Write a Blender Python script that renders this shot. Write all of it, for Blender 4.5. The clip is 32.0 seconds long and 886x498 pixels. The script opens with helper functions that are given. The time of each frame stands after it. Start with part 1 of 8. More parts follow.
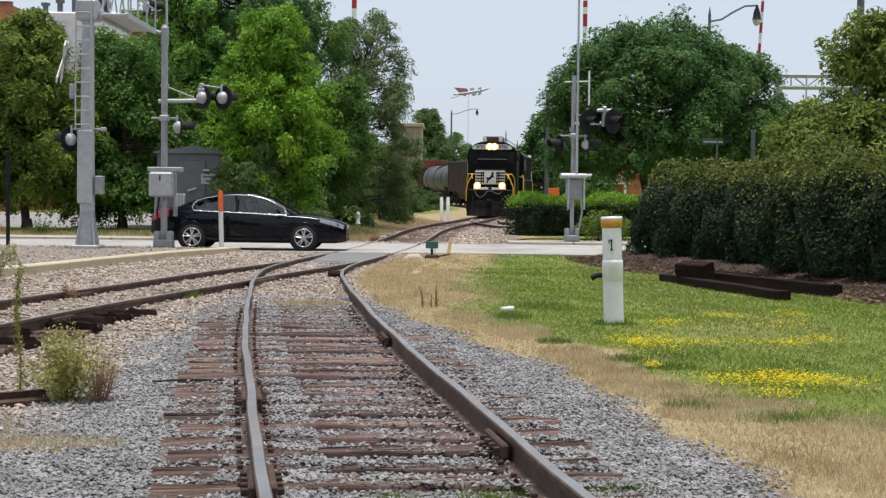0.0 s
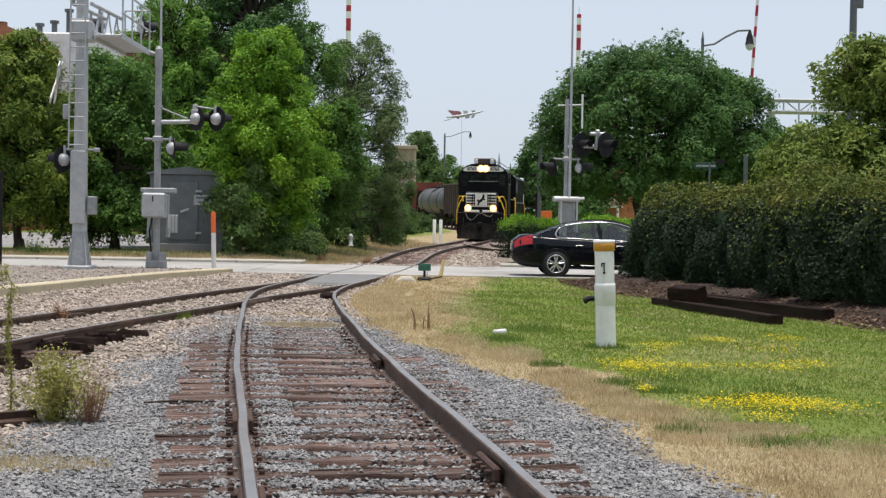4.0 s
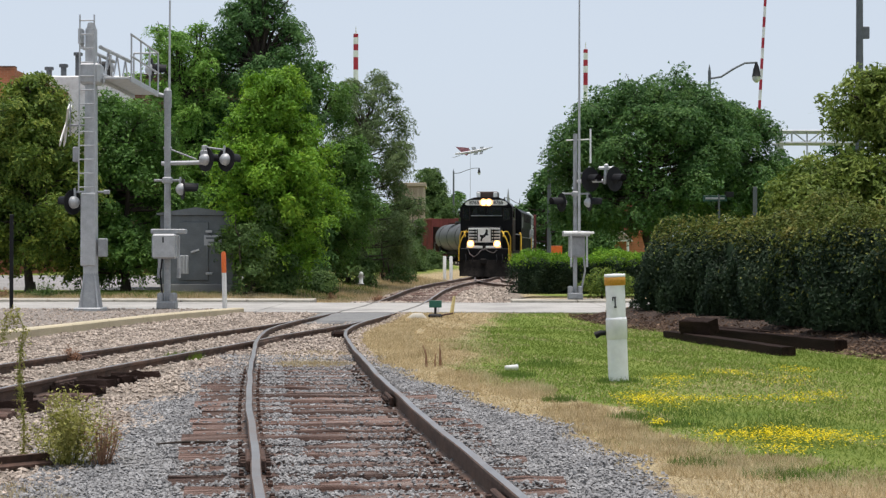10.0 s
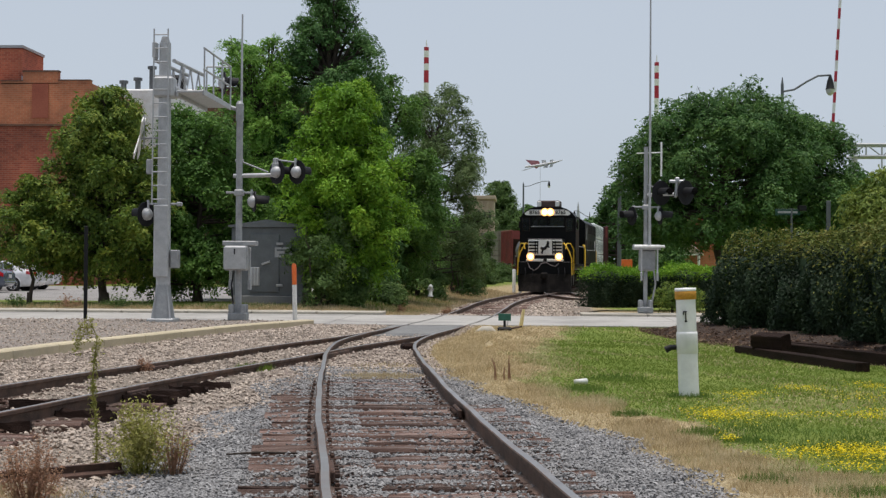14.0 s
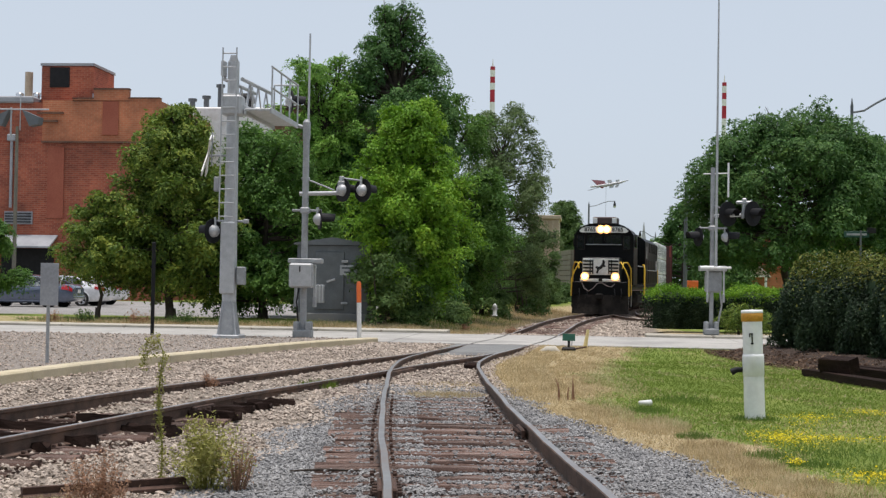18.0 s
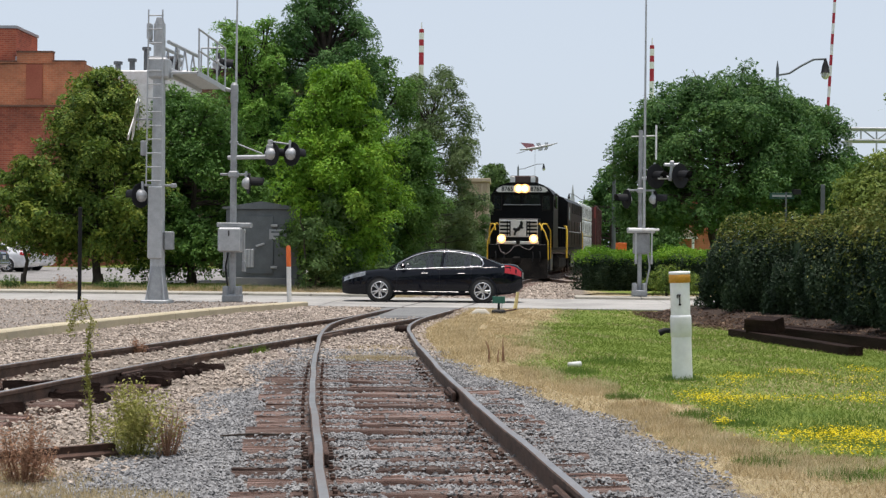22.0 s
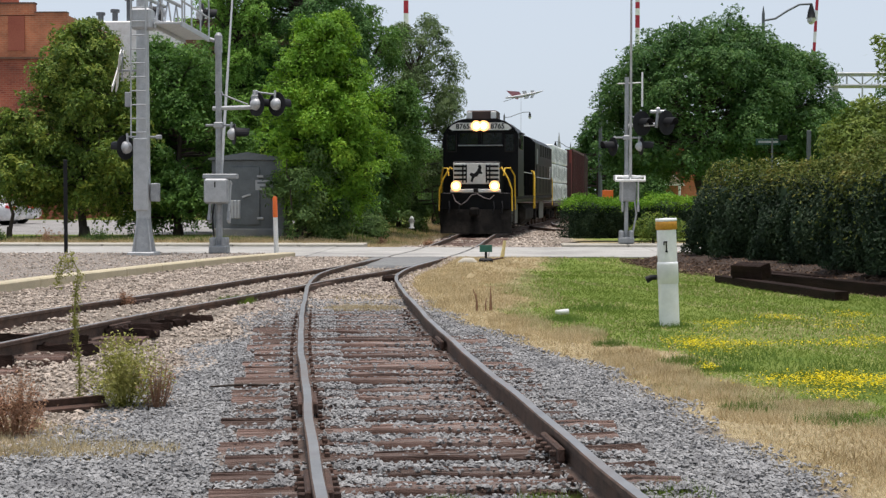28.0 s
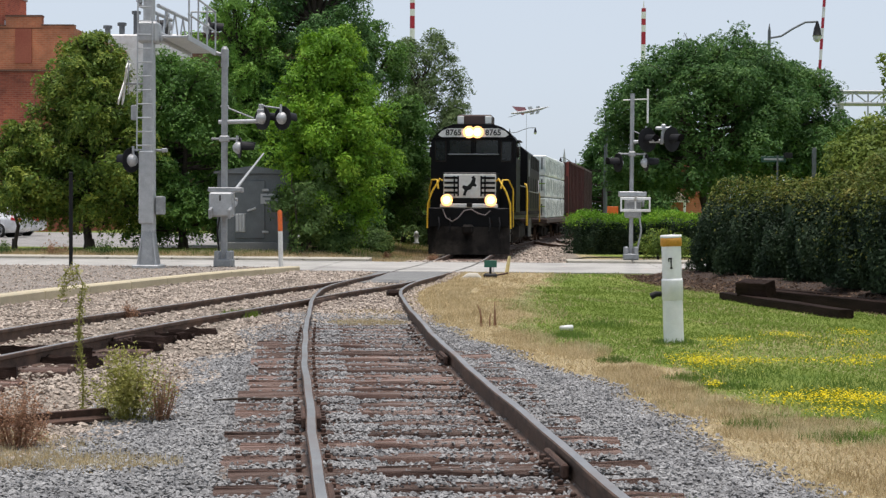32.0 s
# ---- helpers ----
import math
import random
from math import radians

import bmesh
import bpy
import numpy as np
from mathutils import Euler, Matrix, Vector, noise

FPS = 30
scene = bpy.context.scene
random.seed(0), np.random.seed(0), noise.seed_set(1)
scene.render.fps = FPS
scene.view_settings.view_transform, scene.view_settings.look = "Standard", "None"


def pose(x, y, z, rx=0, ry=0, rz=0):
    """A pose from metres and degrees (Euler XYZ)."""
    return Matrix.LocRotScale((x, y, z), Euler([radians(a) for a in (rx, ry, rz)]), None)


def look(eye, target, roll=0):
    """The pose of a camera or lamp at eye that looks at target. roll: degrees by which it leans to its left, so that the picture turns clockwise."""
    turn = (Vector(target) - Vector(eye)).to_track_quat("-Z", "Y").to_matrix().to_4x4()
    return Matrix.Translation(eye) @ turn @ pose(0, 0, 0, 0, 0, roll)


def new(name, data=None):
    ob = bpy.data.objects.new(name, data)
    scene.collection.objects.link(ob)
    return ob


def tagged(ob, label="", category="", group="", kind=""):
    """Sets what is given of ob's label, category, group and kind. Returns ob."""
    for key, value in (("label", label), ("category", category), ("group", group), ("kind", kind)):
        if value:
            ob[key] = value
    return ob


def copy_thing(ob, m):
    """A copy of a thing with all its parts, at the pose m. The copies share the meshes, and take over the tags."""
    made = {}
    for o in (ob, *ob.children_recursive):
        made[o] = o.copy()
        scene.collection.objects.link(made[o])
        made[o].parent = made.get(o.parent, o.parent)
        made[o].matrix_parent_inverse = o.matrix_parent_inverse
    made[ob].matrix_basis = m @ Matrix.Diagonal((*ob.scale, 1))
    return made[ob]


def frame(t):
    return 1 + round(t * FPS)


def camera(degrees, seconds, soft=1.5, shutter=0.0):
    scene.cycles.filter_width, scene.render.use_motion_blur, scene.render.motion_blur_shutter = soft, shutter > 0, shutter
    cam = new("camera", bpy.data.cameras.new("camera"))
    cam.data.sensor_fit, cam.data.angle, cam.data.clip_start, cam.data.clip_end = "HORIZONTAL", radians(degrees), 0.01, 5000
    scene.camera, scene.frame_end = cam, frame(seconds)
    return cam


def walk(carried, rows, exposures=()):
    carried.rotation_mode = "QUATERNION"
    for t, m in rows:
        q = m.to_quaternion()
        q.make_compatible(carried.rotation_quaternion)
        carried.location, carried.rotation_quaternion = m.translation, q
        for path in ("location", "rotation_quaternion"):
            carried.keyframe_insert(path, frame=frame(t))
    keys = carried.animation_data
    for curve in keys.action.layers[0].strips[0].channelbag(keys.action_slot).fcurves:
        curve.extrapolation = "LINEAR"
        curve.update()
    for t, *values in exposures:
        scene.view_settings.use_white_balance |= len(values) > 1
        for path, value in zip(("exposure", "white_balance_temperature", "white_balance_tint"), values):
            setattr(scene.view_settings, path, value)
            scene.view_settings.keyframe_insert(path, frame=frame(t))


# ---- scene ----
cam = camera(33.33, 32.0, soft=1.35)
EYE = 1.57
# seconds, yaw, pitch, roll of a hand-held camera that stands still
VIEWS = [
    (0, -0.000, -1.989, -0.650),
    (0.5, -0.629, -2.346, -0.620),
    (1, -1.445, -2.354, -0.923),
    (1.5, -0.488, -2.104, -0.988),
    (2, -0.027, -2.056, -0.982),
    (2.5, -0.044, -2.251, -0.846),
    (3, 0.010, -1.708, -0.815),
    (3.5, -0.016, -1.295, -0.898),
    (5.5, -1.277, -0.983, -0.952),
    (6, -0.701, -1.776, -1.044),
    (6.5, -1.274, -1.467, -1.059),
    (7, -1.069, -1.667, -1.014),
    (7.5, -1.230, -1.507, -0.862),
    (8, -1.009, -0.691, -0.561),
    (8.5, -0.265, -0.824, -0.627),
    (9, -0.425, -0.701, -0.519),
    (9.5, 0.066, -0.241, -0.310),
    (10, 0.114, 0.295, -0.082),
    (10.5, 0.563, -0.076, -0.183),
    (11, 1.090, 0.740, -0.004),
    (11.5, 1.386, 1.057, -0.188),
    (12, 1.106, 1.251, -0.233),
    (12.5, 1.768, 2.025, 0.047),
    (13, 1.366, 2.336, -0.334),
    (13.5, 0.464, 1.805, -0.364),
    (14, 2.801, 0.784, -0.361),
    (14.5, 1.742, 0.862, -0.283),
    (16.5, 4.017, 0.861, -0.647),
    (17, 4.350, 1.011, -0.434),
    (17.5, 5.992, 0.793, -0.183),
    (18, 5.292, 1.493, -0.931),
    (18.5, 4.098, 1.219, -0.886),
    (19, 2.624, -0.249, -0.846),
    (19.5, 2.455, -0.670, -0.910),
    (20, 3.552, -0.101, -0.810),
    (20.5, 3.090, -0.605, -0.918),
    (21, 2.757, -0.040, -0.788),
    (21.5, 3.339, 0.235, -0.648),
    (22, 2.583, 0.109, -0.569),
    (22.5, 2.188, -1.005, -0.305),
    (23, 1.750, -1.359, -0.338),
    (23.5, 2.715, -1.316, -0.224),
    (24, 2.230, -1.824, -0.324),
    (24.5, 2.944, -1.877, -0.385),
    (26.5, 2.581, -2.208, 0.330),
    (27, 1.896, -1.673, 0.361),
    (27.5, 1.970, -1.705, 0.081),
    (28, 2.069, -1.857, -0.024),
    (28.5, 2.512, -2.099, -0.071),
    (29, 2.530, -2.912, -0.392),
    (29.5, 2.383, -3.060, -0.527),
    (30, 2.624, -2.660, -0.492),
    (30.5, 2.817, -2.529, -0.485),
    (31, 2.270, -1.761, -0.323),
    (31.5, 2.216, -1.682, -0.399),
    (32, 2.259, -1.277, -0.418),
]
walk(cam, [(t, pose(0, 0, EYE, 90 + pitch, roll, yaw)) for t, yaw, pitch, roll in VIEWS],
     [(t, ev, 6500, 14) for t, ev in [(0, 0.03), (11.3, 0.0), (12.2, -0.16), (13, -0.28), (14, -0.28), (15.5, -0.14), (17, -0.08), (18, -0.08), (19, -0.1), (20, 0.0), (24, 0.0), (32, 0.0)]])

# ---- light: an overcast summer noon ----
world = bpy.data.worlds.new("overcast_sky")
scene.world = world
world.use_nodes = True
wn, wl = world.node_tree.nodes, world.node_tree.links
sky = wn.new("ShaderNodeTexSky")
sky.sky_type = "NISHITA"
sky.sun_disc = False
sky.sun_elevation, sky.sun_rotation = radians(86), radians(232)
sky.air_density, sky.dust_density, sky.ozone_density = 1.0, 1.5, 1.0
veil = wn.new("ShaderNodeHueSaturation")
veil.inputs["Saturation"].default_value = 0.45
wl.new(sky.outputs[0], veil.inputs["Color"])
cloud = wn.new("ShaderNodeMix")
cloud.data_type = "RGBA"
cloud.inputs[0].default_value = 0.7
cloud.inputs[7].default_value = (5.05, 5.95, 6.75, 1)
wl.new(veil.outputs[0], cloud.inputs[6])
wl.new(cloud.outputs[2], wn["Background"].inputs["Color"])
wn["Background"].inputs["Strength"].default_value = 0.13
sun = new("sun", bpy.data.lights.new("sun", "SUN"))
sun.data.energy, sun.data.angle, sun.data.color = 3.6, radians(14), (1.0, 0.95, 0.88)
sun.matrix_world = look((4, 26, 100), (0, 30, 0))
scene.view_settings.exposure = 0.0


# ---- materials ----
def node_mat(name):
    m = bpy.data.materials.new(name)
    m.use_nodes = True
    return m, m.node_tree.nodes, m.node_tree.links, m.node_tree.nodes["Principled BSDF"]


def ramp_of(n, stops):
    r = n.new("ShaderNodeValToRGB")
    while len(r.color_ramp.elements) < len(stops):
        r.color_ramp.elements.new(0.5)
    for e, (p, c) in zip(r.color_ramp.elements, stops):
        e.position, e.color = p, (*c, 1)
    return r


def noise_of(n, l, vec, scale, detail=4.0, rough=0.6):
    t = n.new("ShaderNodeTexNoise")
    t.inputs["Scale"].default_value, t.inputs["Detail"].default_value = scale, detail
    t.inputs["Roughness"].default_value = rough
    l.new(vec, t.inputs["Vector"])
    return t


def mix_of(n, l, kind, fac, a, b):
    x = n.new("ShaderNodeMix")
    x.data_type, x.blend_type = "RGBA", kind
    for sock, v in ((x.inputs[0], fac), (x.inputs[6], a), (x.inputs[7], b)):
        if isinstance(v, (int, float)):
            sock.default_value = v
        elif isinstance(v, tuple):
            sock.default_value = (*v, 1)
        else:
            l.new(v, sock)
    return x.outputs[2]


def surf(name, c1, c2, scale=8.0, rough=0.7, bump=0.2, metal=0.0, fine=60.0, vary=0.0, stain=None, stretch=(1, 1, 1), world_space=False, island=False, coat=0.0, spec=0.5):
    """A worn surface: two colours in broad patches, a fine grain with relief, and stains."""
    m, n, l, b = node_mat(name)
    tc = n.new("ShaderNodeTexCoord")
    mp = n.new("ShaderNodeMapping")
    mp.inputs["Scale"].default_value = stretch
    if world_space:
        geo = n.new("ShaderNodeNewGeometry")
        l.new(geo.outputs["Position"], mp.inputs["Vector"])
    else:
        l.new(tc.outputs["Object"], mp.inputs["Vector"])
    vec = mp.outputs[0]
    broad, grain = noise_of(n, l, vec, scale), noise_of(n, l, vec, fine, 6.0, 0.7)
    r = ramp_of(n, [(0.3, c1), (0.7, c2)])
    l.new(broad.outputs[0], r.inputs[0])
    g = ramp_of(n, [(0.25, (0.72, 0.72, 0.72)), (0.75, (1.25, 1.25, 1.25))])
    l.new(grain.outputs[0], g.inputs[0])
    col = mix_of(n, l, "MULTIPLY", 0.8, r.outputs[0], g.outputs[0])
    if stain:
        st = noise_of(n, l, vec, scale * 0.35, 6.0, 0.65)
        sr = ramp_of(n, [(0.5, (0, 0, 0)), (0.68, (1, 1, 1))])
        l.new(st.outputs[0], sr.inputs[0])
        col = mix_of(n, l, "MIX", sr.outputs[0], col, stain)
    if vary or island:
        if island:
            src = n.new("ShaderNodeNewGeometry").outputs["Random Per Island"]
        else:
            src = n.new("ShaderNodeObjectInfo").outputs["Random"]
        v = vary or 0.3
        vr = ramp_of(n, [(0.0, (1 - v, 1 - v, 1 - v)), (1.0, (1 + v, 1 + v, 1 + v))])
        l.new(src, vr.inputs[0])
        col = mix_of(n, l, "MULTIPLY", 1.0, col, vr.outputs[0])
    l.new(col, b.inputs["Base Color"])
    b.inputs["Roughness"].default_value, b.inputs["Metallic"].default_value = rough, metal
    b.inputs["Coat Weight"].default_value, b.inputs["Specular IOR Level"].default_value = coat, spec
    if bump:
        bp = n.new("ShaderNodeBump")
        bp.inputs["Strength"].default_value, bp.inputs["Distance"].default_value = bump, 0.02
        l.new(grain.outputs[0], bp.inputs["Height"])
        l.new(bp.outputs[0], b.inputs["Normal"])
    return m


def glow(name, colour, strength):
    m, n, l, b = node_mat(name)
    b.inputs["Base Color"].default_value = (*colour, 1)
    b.inputs["Emission Color"].default_value, b.inputs["Emission Strength"].default_value = (*colour, 1), strength
    return m


def clear_glass(name, tint):
    """A thin tinted pane that mirrors more at a slant."""
    m, n, l, b = node_mat(name)
    see = n.new("ShaderNodeBsdfTransparent")
    see.inputs["Color"].default_value = (*tint, 1)
    gloss = n.new("ShaderNodeBsdfGlossy")
    gloss.inputs["Roughness"].default_value = 0.03
    lw = n.new("ShaderNodeLayerWeight")
    fr = n.new("ShaderNodeMath")
    fr.operation = "POWER"
    l.new(lw.outputs["Facing"], fr.inputs[0])
    fr.inputs[1].default_value = 3.5
    ad = n.new("ShaderNodeMath")
    ad.operation = "MULTIPLY_ADD"
    l.new(fr.outputs[0], ad.inputs[0])
    ad.inputs[1].default_value, ad.inputs[2].default_value = 0.12, 0.1
    mx = n.new("ShaderNodeMixShader")
    l.new(ad.outputs[0], mx.inputs[0])
    l.new(see.outputs[0], mx.inputs[1])
    l.new(gloss.outputs[0], mx.inputs[2])
    l.new(mx.outputs[0], n["Material Output"].inputs["Surface"])
    return m


def leaf_mat(name, dark, mid, light, rough=0.6, patch=1.2, each=0.4):
    """Leaves that differ one by one, with broad patches over the crown, and let some light through."""
    m, n, l, b = node_mat(name)
    geo = n.new("ShaderNodeNewGeometry")
    broad = noise_of(n, l, geo.outputs["Position"], patch, 3.0)
    a = n.new("ShaderNodeMath")
    a.operation = "MULTIPLY_ADD"
    l.new(geo.outputs["Random Per Island"], a.inputs[0])
    a.inputs[1].default_value = each
    s = n.new("ShaderNodeMath")
    s.operation = "MULTIPLY_ADD"
    l.new(broad.outputs[0], s.inputs[0])
    s.inputs[1].default_value, s.inputs[2].default_value = 1.3, -0.42 + (0.55 - each) / 2
    l.new(s.outputs[0], a.inputs[2])
    r = ramp_of(n, [(0.0, dark), (0.5, mid), (1.0, light)])
    l.new(a.outputs[0], r.inputs[0])
    l.new(r.outputs[0], b.inputs["Base Color"])
    b.inputs["Roughness"].default_value = rough
    b.inputs["Specular IOR Level"].default_value = 0.25
    tr = n.new("ShaderNodeBsdfTranslucent")
    l.new(r.outputs[0], tr.inputs["Color"])
    mx = n.new("ShaderNodeMixShader")
    mx.inputs[0].default_value = 0.3
    l.new(b.outputs[0], mx.inputs[1])
    l.new(tr.outputs[0], mx.inputs[2])
    l.new(mx.outputs[0], n["Material Output"].inputs["Surface"])
    return m


M = {}
M["concrete"] = surf("concrete", (0.38, 0.35, 0.29), (0.5, 0.46, 0.385), 1.2, 0.85, 0.25, fine=40, stain=(0.33, 0.3, 0.255), world_space=True)
M["kerb"] = surf("kerb_concrete", (0.48, 0.41, 0.27), (0.58, 0.5, 0.35), 1.5, 0.85, 0.3, fine=40, stain=(0.4, 0.35, 0.25), vary=0.05, world_space=True)
M["road"] = surf("worn_road_concrete", (0.33, 0.315, 0.29), (0.45, 0.43, 0.4), 1.0, 0.85, 0.25, fine=40, stain=(0.25, 0.24, 0.225), world_space=True)
M["asphalt"] = surf("asphalt", (0.16, 0.16, 0.16), (0.22, 0.22, 0.21), 0.8, 0.9, 0.3, fine=50, stain=(0.11, 0.11, 0.11), world_space=True)
M["rail_side"] = surf("rusty_rail", (0.06, 0.04, 0.031), (0.15, 0.095, 0.07), 6, 0.75, 0.3, 0.3, fine=80, stain=(0.17, 0.1, 0.07), world_space=True)
M["rail_top"] = surf("worn_rail_head", (0.21, 0.21, 0.215), (0.31, 0.31, 0.315), 3, 0.45, 0.06, 0.5, fine=120, stain=(0.24, 0.2, 0.18), world_space=True)
M["tie"] = surf("weathered_tie", (0.06, 0.036, 0.029), (0.29, 0.185, 0.15), 4, 0.92, 1.0, fine=30, vary=0.4, stain=(0.29, 0.235, 0.21), stretch=(0.25, 5.0, 5.0), spec=0.2)
M["old_timber"] = surf("creosoted_timber", (0.011, 0.007, 0.0055), (0.034, 0.02, 0.016), 3, 0.8, 0.8, fine=22, vary=0.2, stretch=(0.3, 3, 3), spec=0.08)
M["rust"] = surf("rusted_iron", (0.05, 0.03, 0.023), (0.11, 0.062, 0.046), 14, 0.85, 0.4, 0.2, fine=90, vary=0.2)
M["stone_grey"] = surf("grey_ballast", (0.19, 0.187, 0.188), (0.355, 0.348, 0.342), 3, 0.9, 0.2, fine=60, island=True, vary=0.34, spec=0.2)
M["stone_tan"] = surf("pale_ballast", (0.26, 0.21, 0.17), (0.5, 0.42, 0.35), 3, 0.85, 0.2, fine=60, island=True, vary=0.38)
M["galv"] = surf("galvanised_steel", (0.3, 0.31, 0.32), (0.4, 0.41, 0.42), 5, 0.55, 0.08, 0.3, fine=50, stain=(0.24, 0.25, 0.255))
M["alu"] = surf("aluminium_paint", (0.4, 0.41, 0.42), (0.5, 0.51, 0.52), 6, 0.5, 0.06, 0.3, fine=50)
M["cabinet"] = surf("grey_cabinet_paint", (0.085, 0.097, 0.105), (0.125, 0.138, 0.147), 2, 0.6, 0.08, fine=30, stain=(0.09, 0.095, 0.1))
M["black"] = surf("matt_black", (0.007, 0.007, 0.008), (0.014, 0.014, 0.016), 5, 0.6, 0.08, fine=60, spec=0.25)
M["loco_black"] = surf("locomotive_black", (0.003, 0.003, 0.004), (0.006, 0.006, 0.007), 2, 0.45, 0.05, fine=30, stain=(0.008, 0.009, 0.011), spec=0.14)
M["plow"] = surf("dusty_pilot", (0.007, 0.0065, 0.0065), (0.024, 0.021, 0.019), 2.5, 0.85, 0.15, fine=25, stain=(0.05, 0.043, 0.038), spec=0.1)
M["plow_pale"] = surf("dusty_rubber", (0.12, 0.1, 0.1), (0.22, 0.19, 0.19), 5, 0.8, 0.1, fine=40)
M["white"] = surf("white_paint", (0.72, 0.72, 0.7), (0.82, 0.82, 0.8), 3, 0.5, 0.05, fine=40, stain=(0.6, 0.58, 0.54))
M["yellow"] = surf("safety_yellow", (0.72, 0.42, 0.02), (0.8, 0.5, 0.04), 5, 0.5, 0.05, fine=40)
M["orange"] = surf("signal_orange", (0.75, 0.13, 0.02), (0.82, 0.18, 0.03), 5, 0.5, 0.05, fine=40)
M["amber"] = surf("amber_band", (0.6, 0.27, 0.03), (0.7, 0.34, 0.05), 5, 0.5, 0.05, fine=40)
M["red"] = surf("red_paint", (0.42, 0.035, 0.03), (0.52, 0.05, 0.04), 3, 0.55, 0.06, fine=40)
M["freight_red"] = surf("oxide_red_freight_car", (0.16, 0.03, 0.025), (0.24, 0.05, 0.04), 1.5, 0.7, 0.15, fine=30, stain=(0.09, 0.03, 0.025))
M["freight_brown"] = surf("brown_freight_car", (0.05, 0.03, 0.027), (0.085, 0.05, 0.042), 1.5, 0.75, 0.15, fine=30, stain=(0.03, 0.02, 0.018))
M["tank"] = surf("grey_tank", (0.07, 0.072, 0.075), (0.11, 0.112, 0.115), 2, 0.55, 0.08, fine=30, stain=(0.045, 0.045, 0.045))
M["wrap"] = surf("white_lumber_wrap", (0.76, 0.79, 0.79), (0.88, 0.9, 0.9), 6, 0.4, 0.3, fine=14, vary=0.08, stain=(0.42, 0.5, 0.52))
M["green"] = surf("green_target", (0.02, 0.11, 0.08), (0.03, 0.15, 0.11), 5, 0.55, 0.06, fine=40)
M["sign_green"] = surf("dark_sign_green", (0.008, 0.05, 0.035), (0.012, 0.07, 0.045), 6, 0.45, 0.02, fine=20, stain=(0.03, 0.08, 0.06))
M["tan_stone"] = surf("tan_stone", (0.42, 0.33, 0.24), (0.52, 0.42, 0.31), 0.6, 0.9, 0.2, fine=10)
M["roof"] = surf("grey_roof", (0.25, 0.26, 0.28), (0.36, 0.37, 0.39), 1, 0.7, 0.1, fine=20)
M["bark"] = surf("bark", (0.035, 0.027, 0.021), (0.075, 0.058, 0.046), 5, 0.95, 0.8, fine=18, stretch=(3, 3, 0.6))
M["old_grey_wood"] = surf("weathered_pole_wood", (0.13, 0.12, 0.09), (0.22, 0.2, 0.16), 4, 0.95, 0.5, fine=20, stretch=(3, 3, 0.4))
M["blade_grey"] = surf("weathered_white_sheet", (0.42, 0.42, 0.45), (0.6, 0.6, 0.63), 3, 0.6, 0.0, fine=10)
M["glass"] = surf("dark_glass", (0.03, 0.034, 0.037), (0.045, 0.05, 0.054), 2, 0.06, 0.0, fine=5, spec=0.55)
M["loco_glass"] = surf("cab_glass", (0.008, 0.009, 0.011), (0.02, 0.022, 0.026), 2.5, 0.12, 0.0, fine=5, spec=0.6)
M["faded_pink"] = surf("faded_red_sheet", (0.34, 0.13, 0.16), (0.42, 0.17, 0.2), 2, 0.6, 0.0, fine=8)
M["pvc"] = surf("white_pvc", (0.86, 0.86, 0.86), (0.9, 0.9, 0.9), 3, 0.45, 0.0, fine=2, stain=(0.72, 0.72, 0.7))
M["blue_plastic"] = surf("blue_plastic", (0.3, 0.4, 0.68), (0.6, 0.68, 0.85), 20, 0.25, 0.05, fine=60)
M["freight_maroon"] = surf("maroon_freight_car", (0.055, 0.02, 0.019), (0.095, 0.03, 0.027), 1.5, 0.75, 0.15, fine=30, stain=(0.05, 0.022, 0.02))
M["pale_yellow"] = surf("faded_yellow_paint", (0.66, 0.52, 0.2), (0.78, 0.66, 0.36), 9, 0.7, 0.1, fine=40)
M["crimson"] = surf("aviation_red", (0.36, 0.012, 0.03), (0.44, 0.02, 0.04), 0.3, 0.6, 0.0, fine=3)
M["chrome"] = surf("bright_metal", (0.6, 0.6, 0.61), (0.7, 0.7, 0.71), 5, 0.22, 0.03, 0.9, fine=50)
M["rubber"] = surf("tyre_rubber", (0.014, 0.014, 0.014), (0.025, 0.025, 0.024), 8, 0.85, 0.2, fine=60)
M["car_black"] = surf("black_car_paint", (0.004, 0.005, 0.008), (0.006, 0.007, 0.012), 1, 0.35, 0.0, fine=5, coat=0.55, spec=0.0)
M["car_blue"] = surf("slate_blue_car_paint", (0.07, 0.09, 0.14), (0.085, 0.105, 0.16), 1, 0.25, 0.0, fine=5, coat=1.0)
M["car_white"] = surf("white_car_paint", (0.72, 0.72, 0.73), (0.76, 0.76, 0.77), 1, 0.25, 0.0, fine=5, coat=1.0)
M["car_glass"] = clear_glass("car_window", (0.66, 0.7, 0.68))
M["interior"] = surf("grey_cloth", (0.05, 0.05, 0.052), (0.085, 0.083, 0.08), 6, 0.9, 0.2, fine=80)
M["car_lamp"] = surf("car_headlamp", (0.2, 0.21, 0.22), (0.42, 0.43, 0.44), 14, 0.1, 0.1, 0.5, fine=30, coat=1.0)
M["tail_lens"] = surf("red_lens", (0.4, 0.015, 0.02), (0.5, 0.02, 0.03), 6, 0.2, 0.0, fine=20)
M["lamp_lens"] = surf("clear_lens", (0.6, 0.62, 0.64), (0.72, 0.74, 0.76), 20, 0.15, 0.1, 0.2, fine=60)
M["headlight"] = glow("headlight", (1.0, 0.72, 0.42), 9.0)
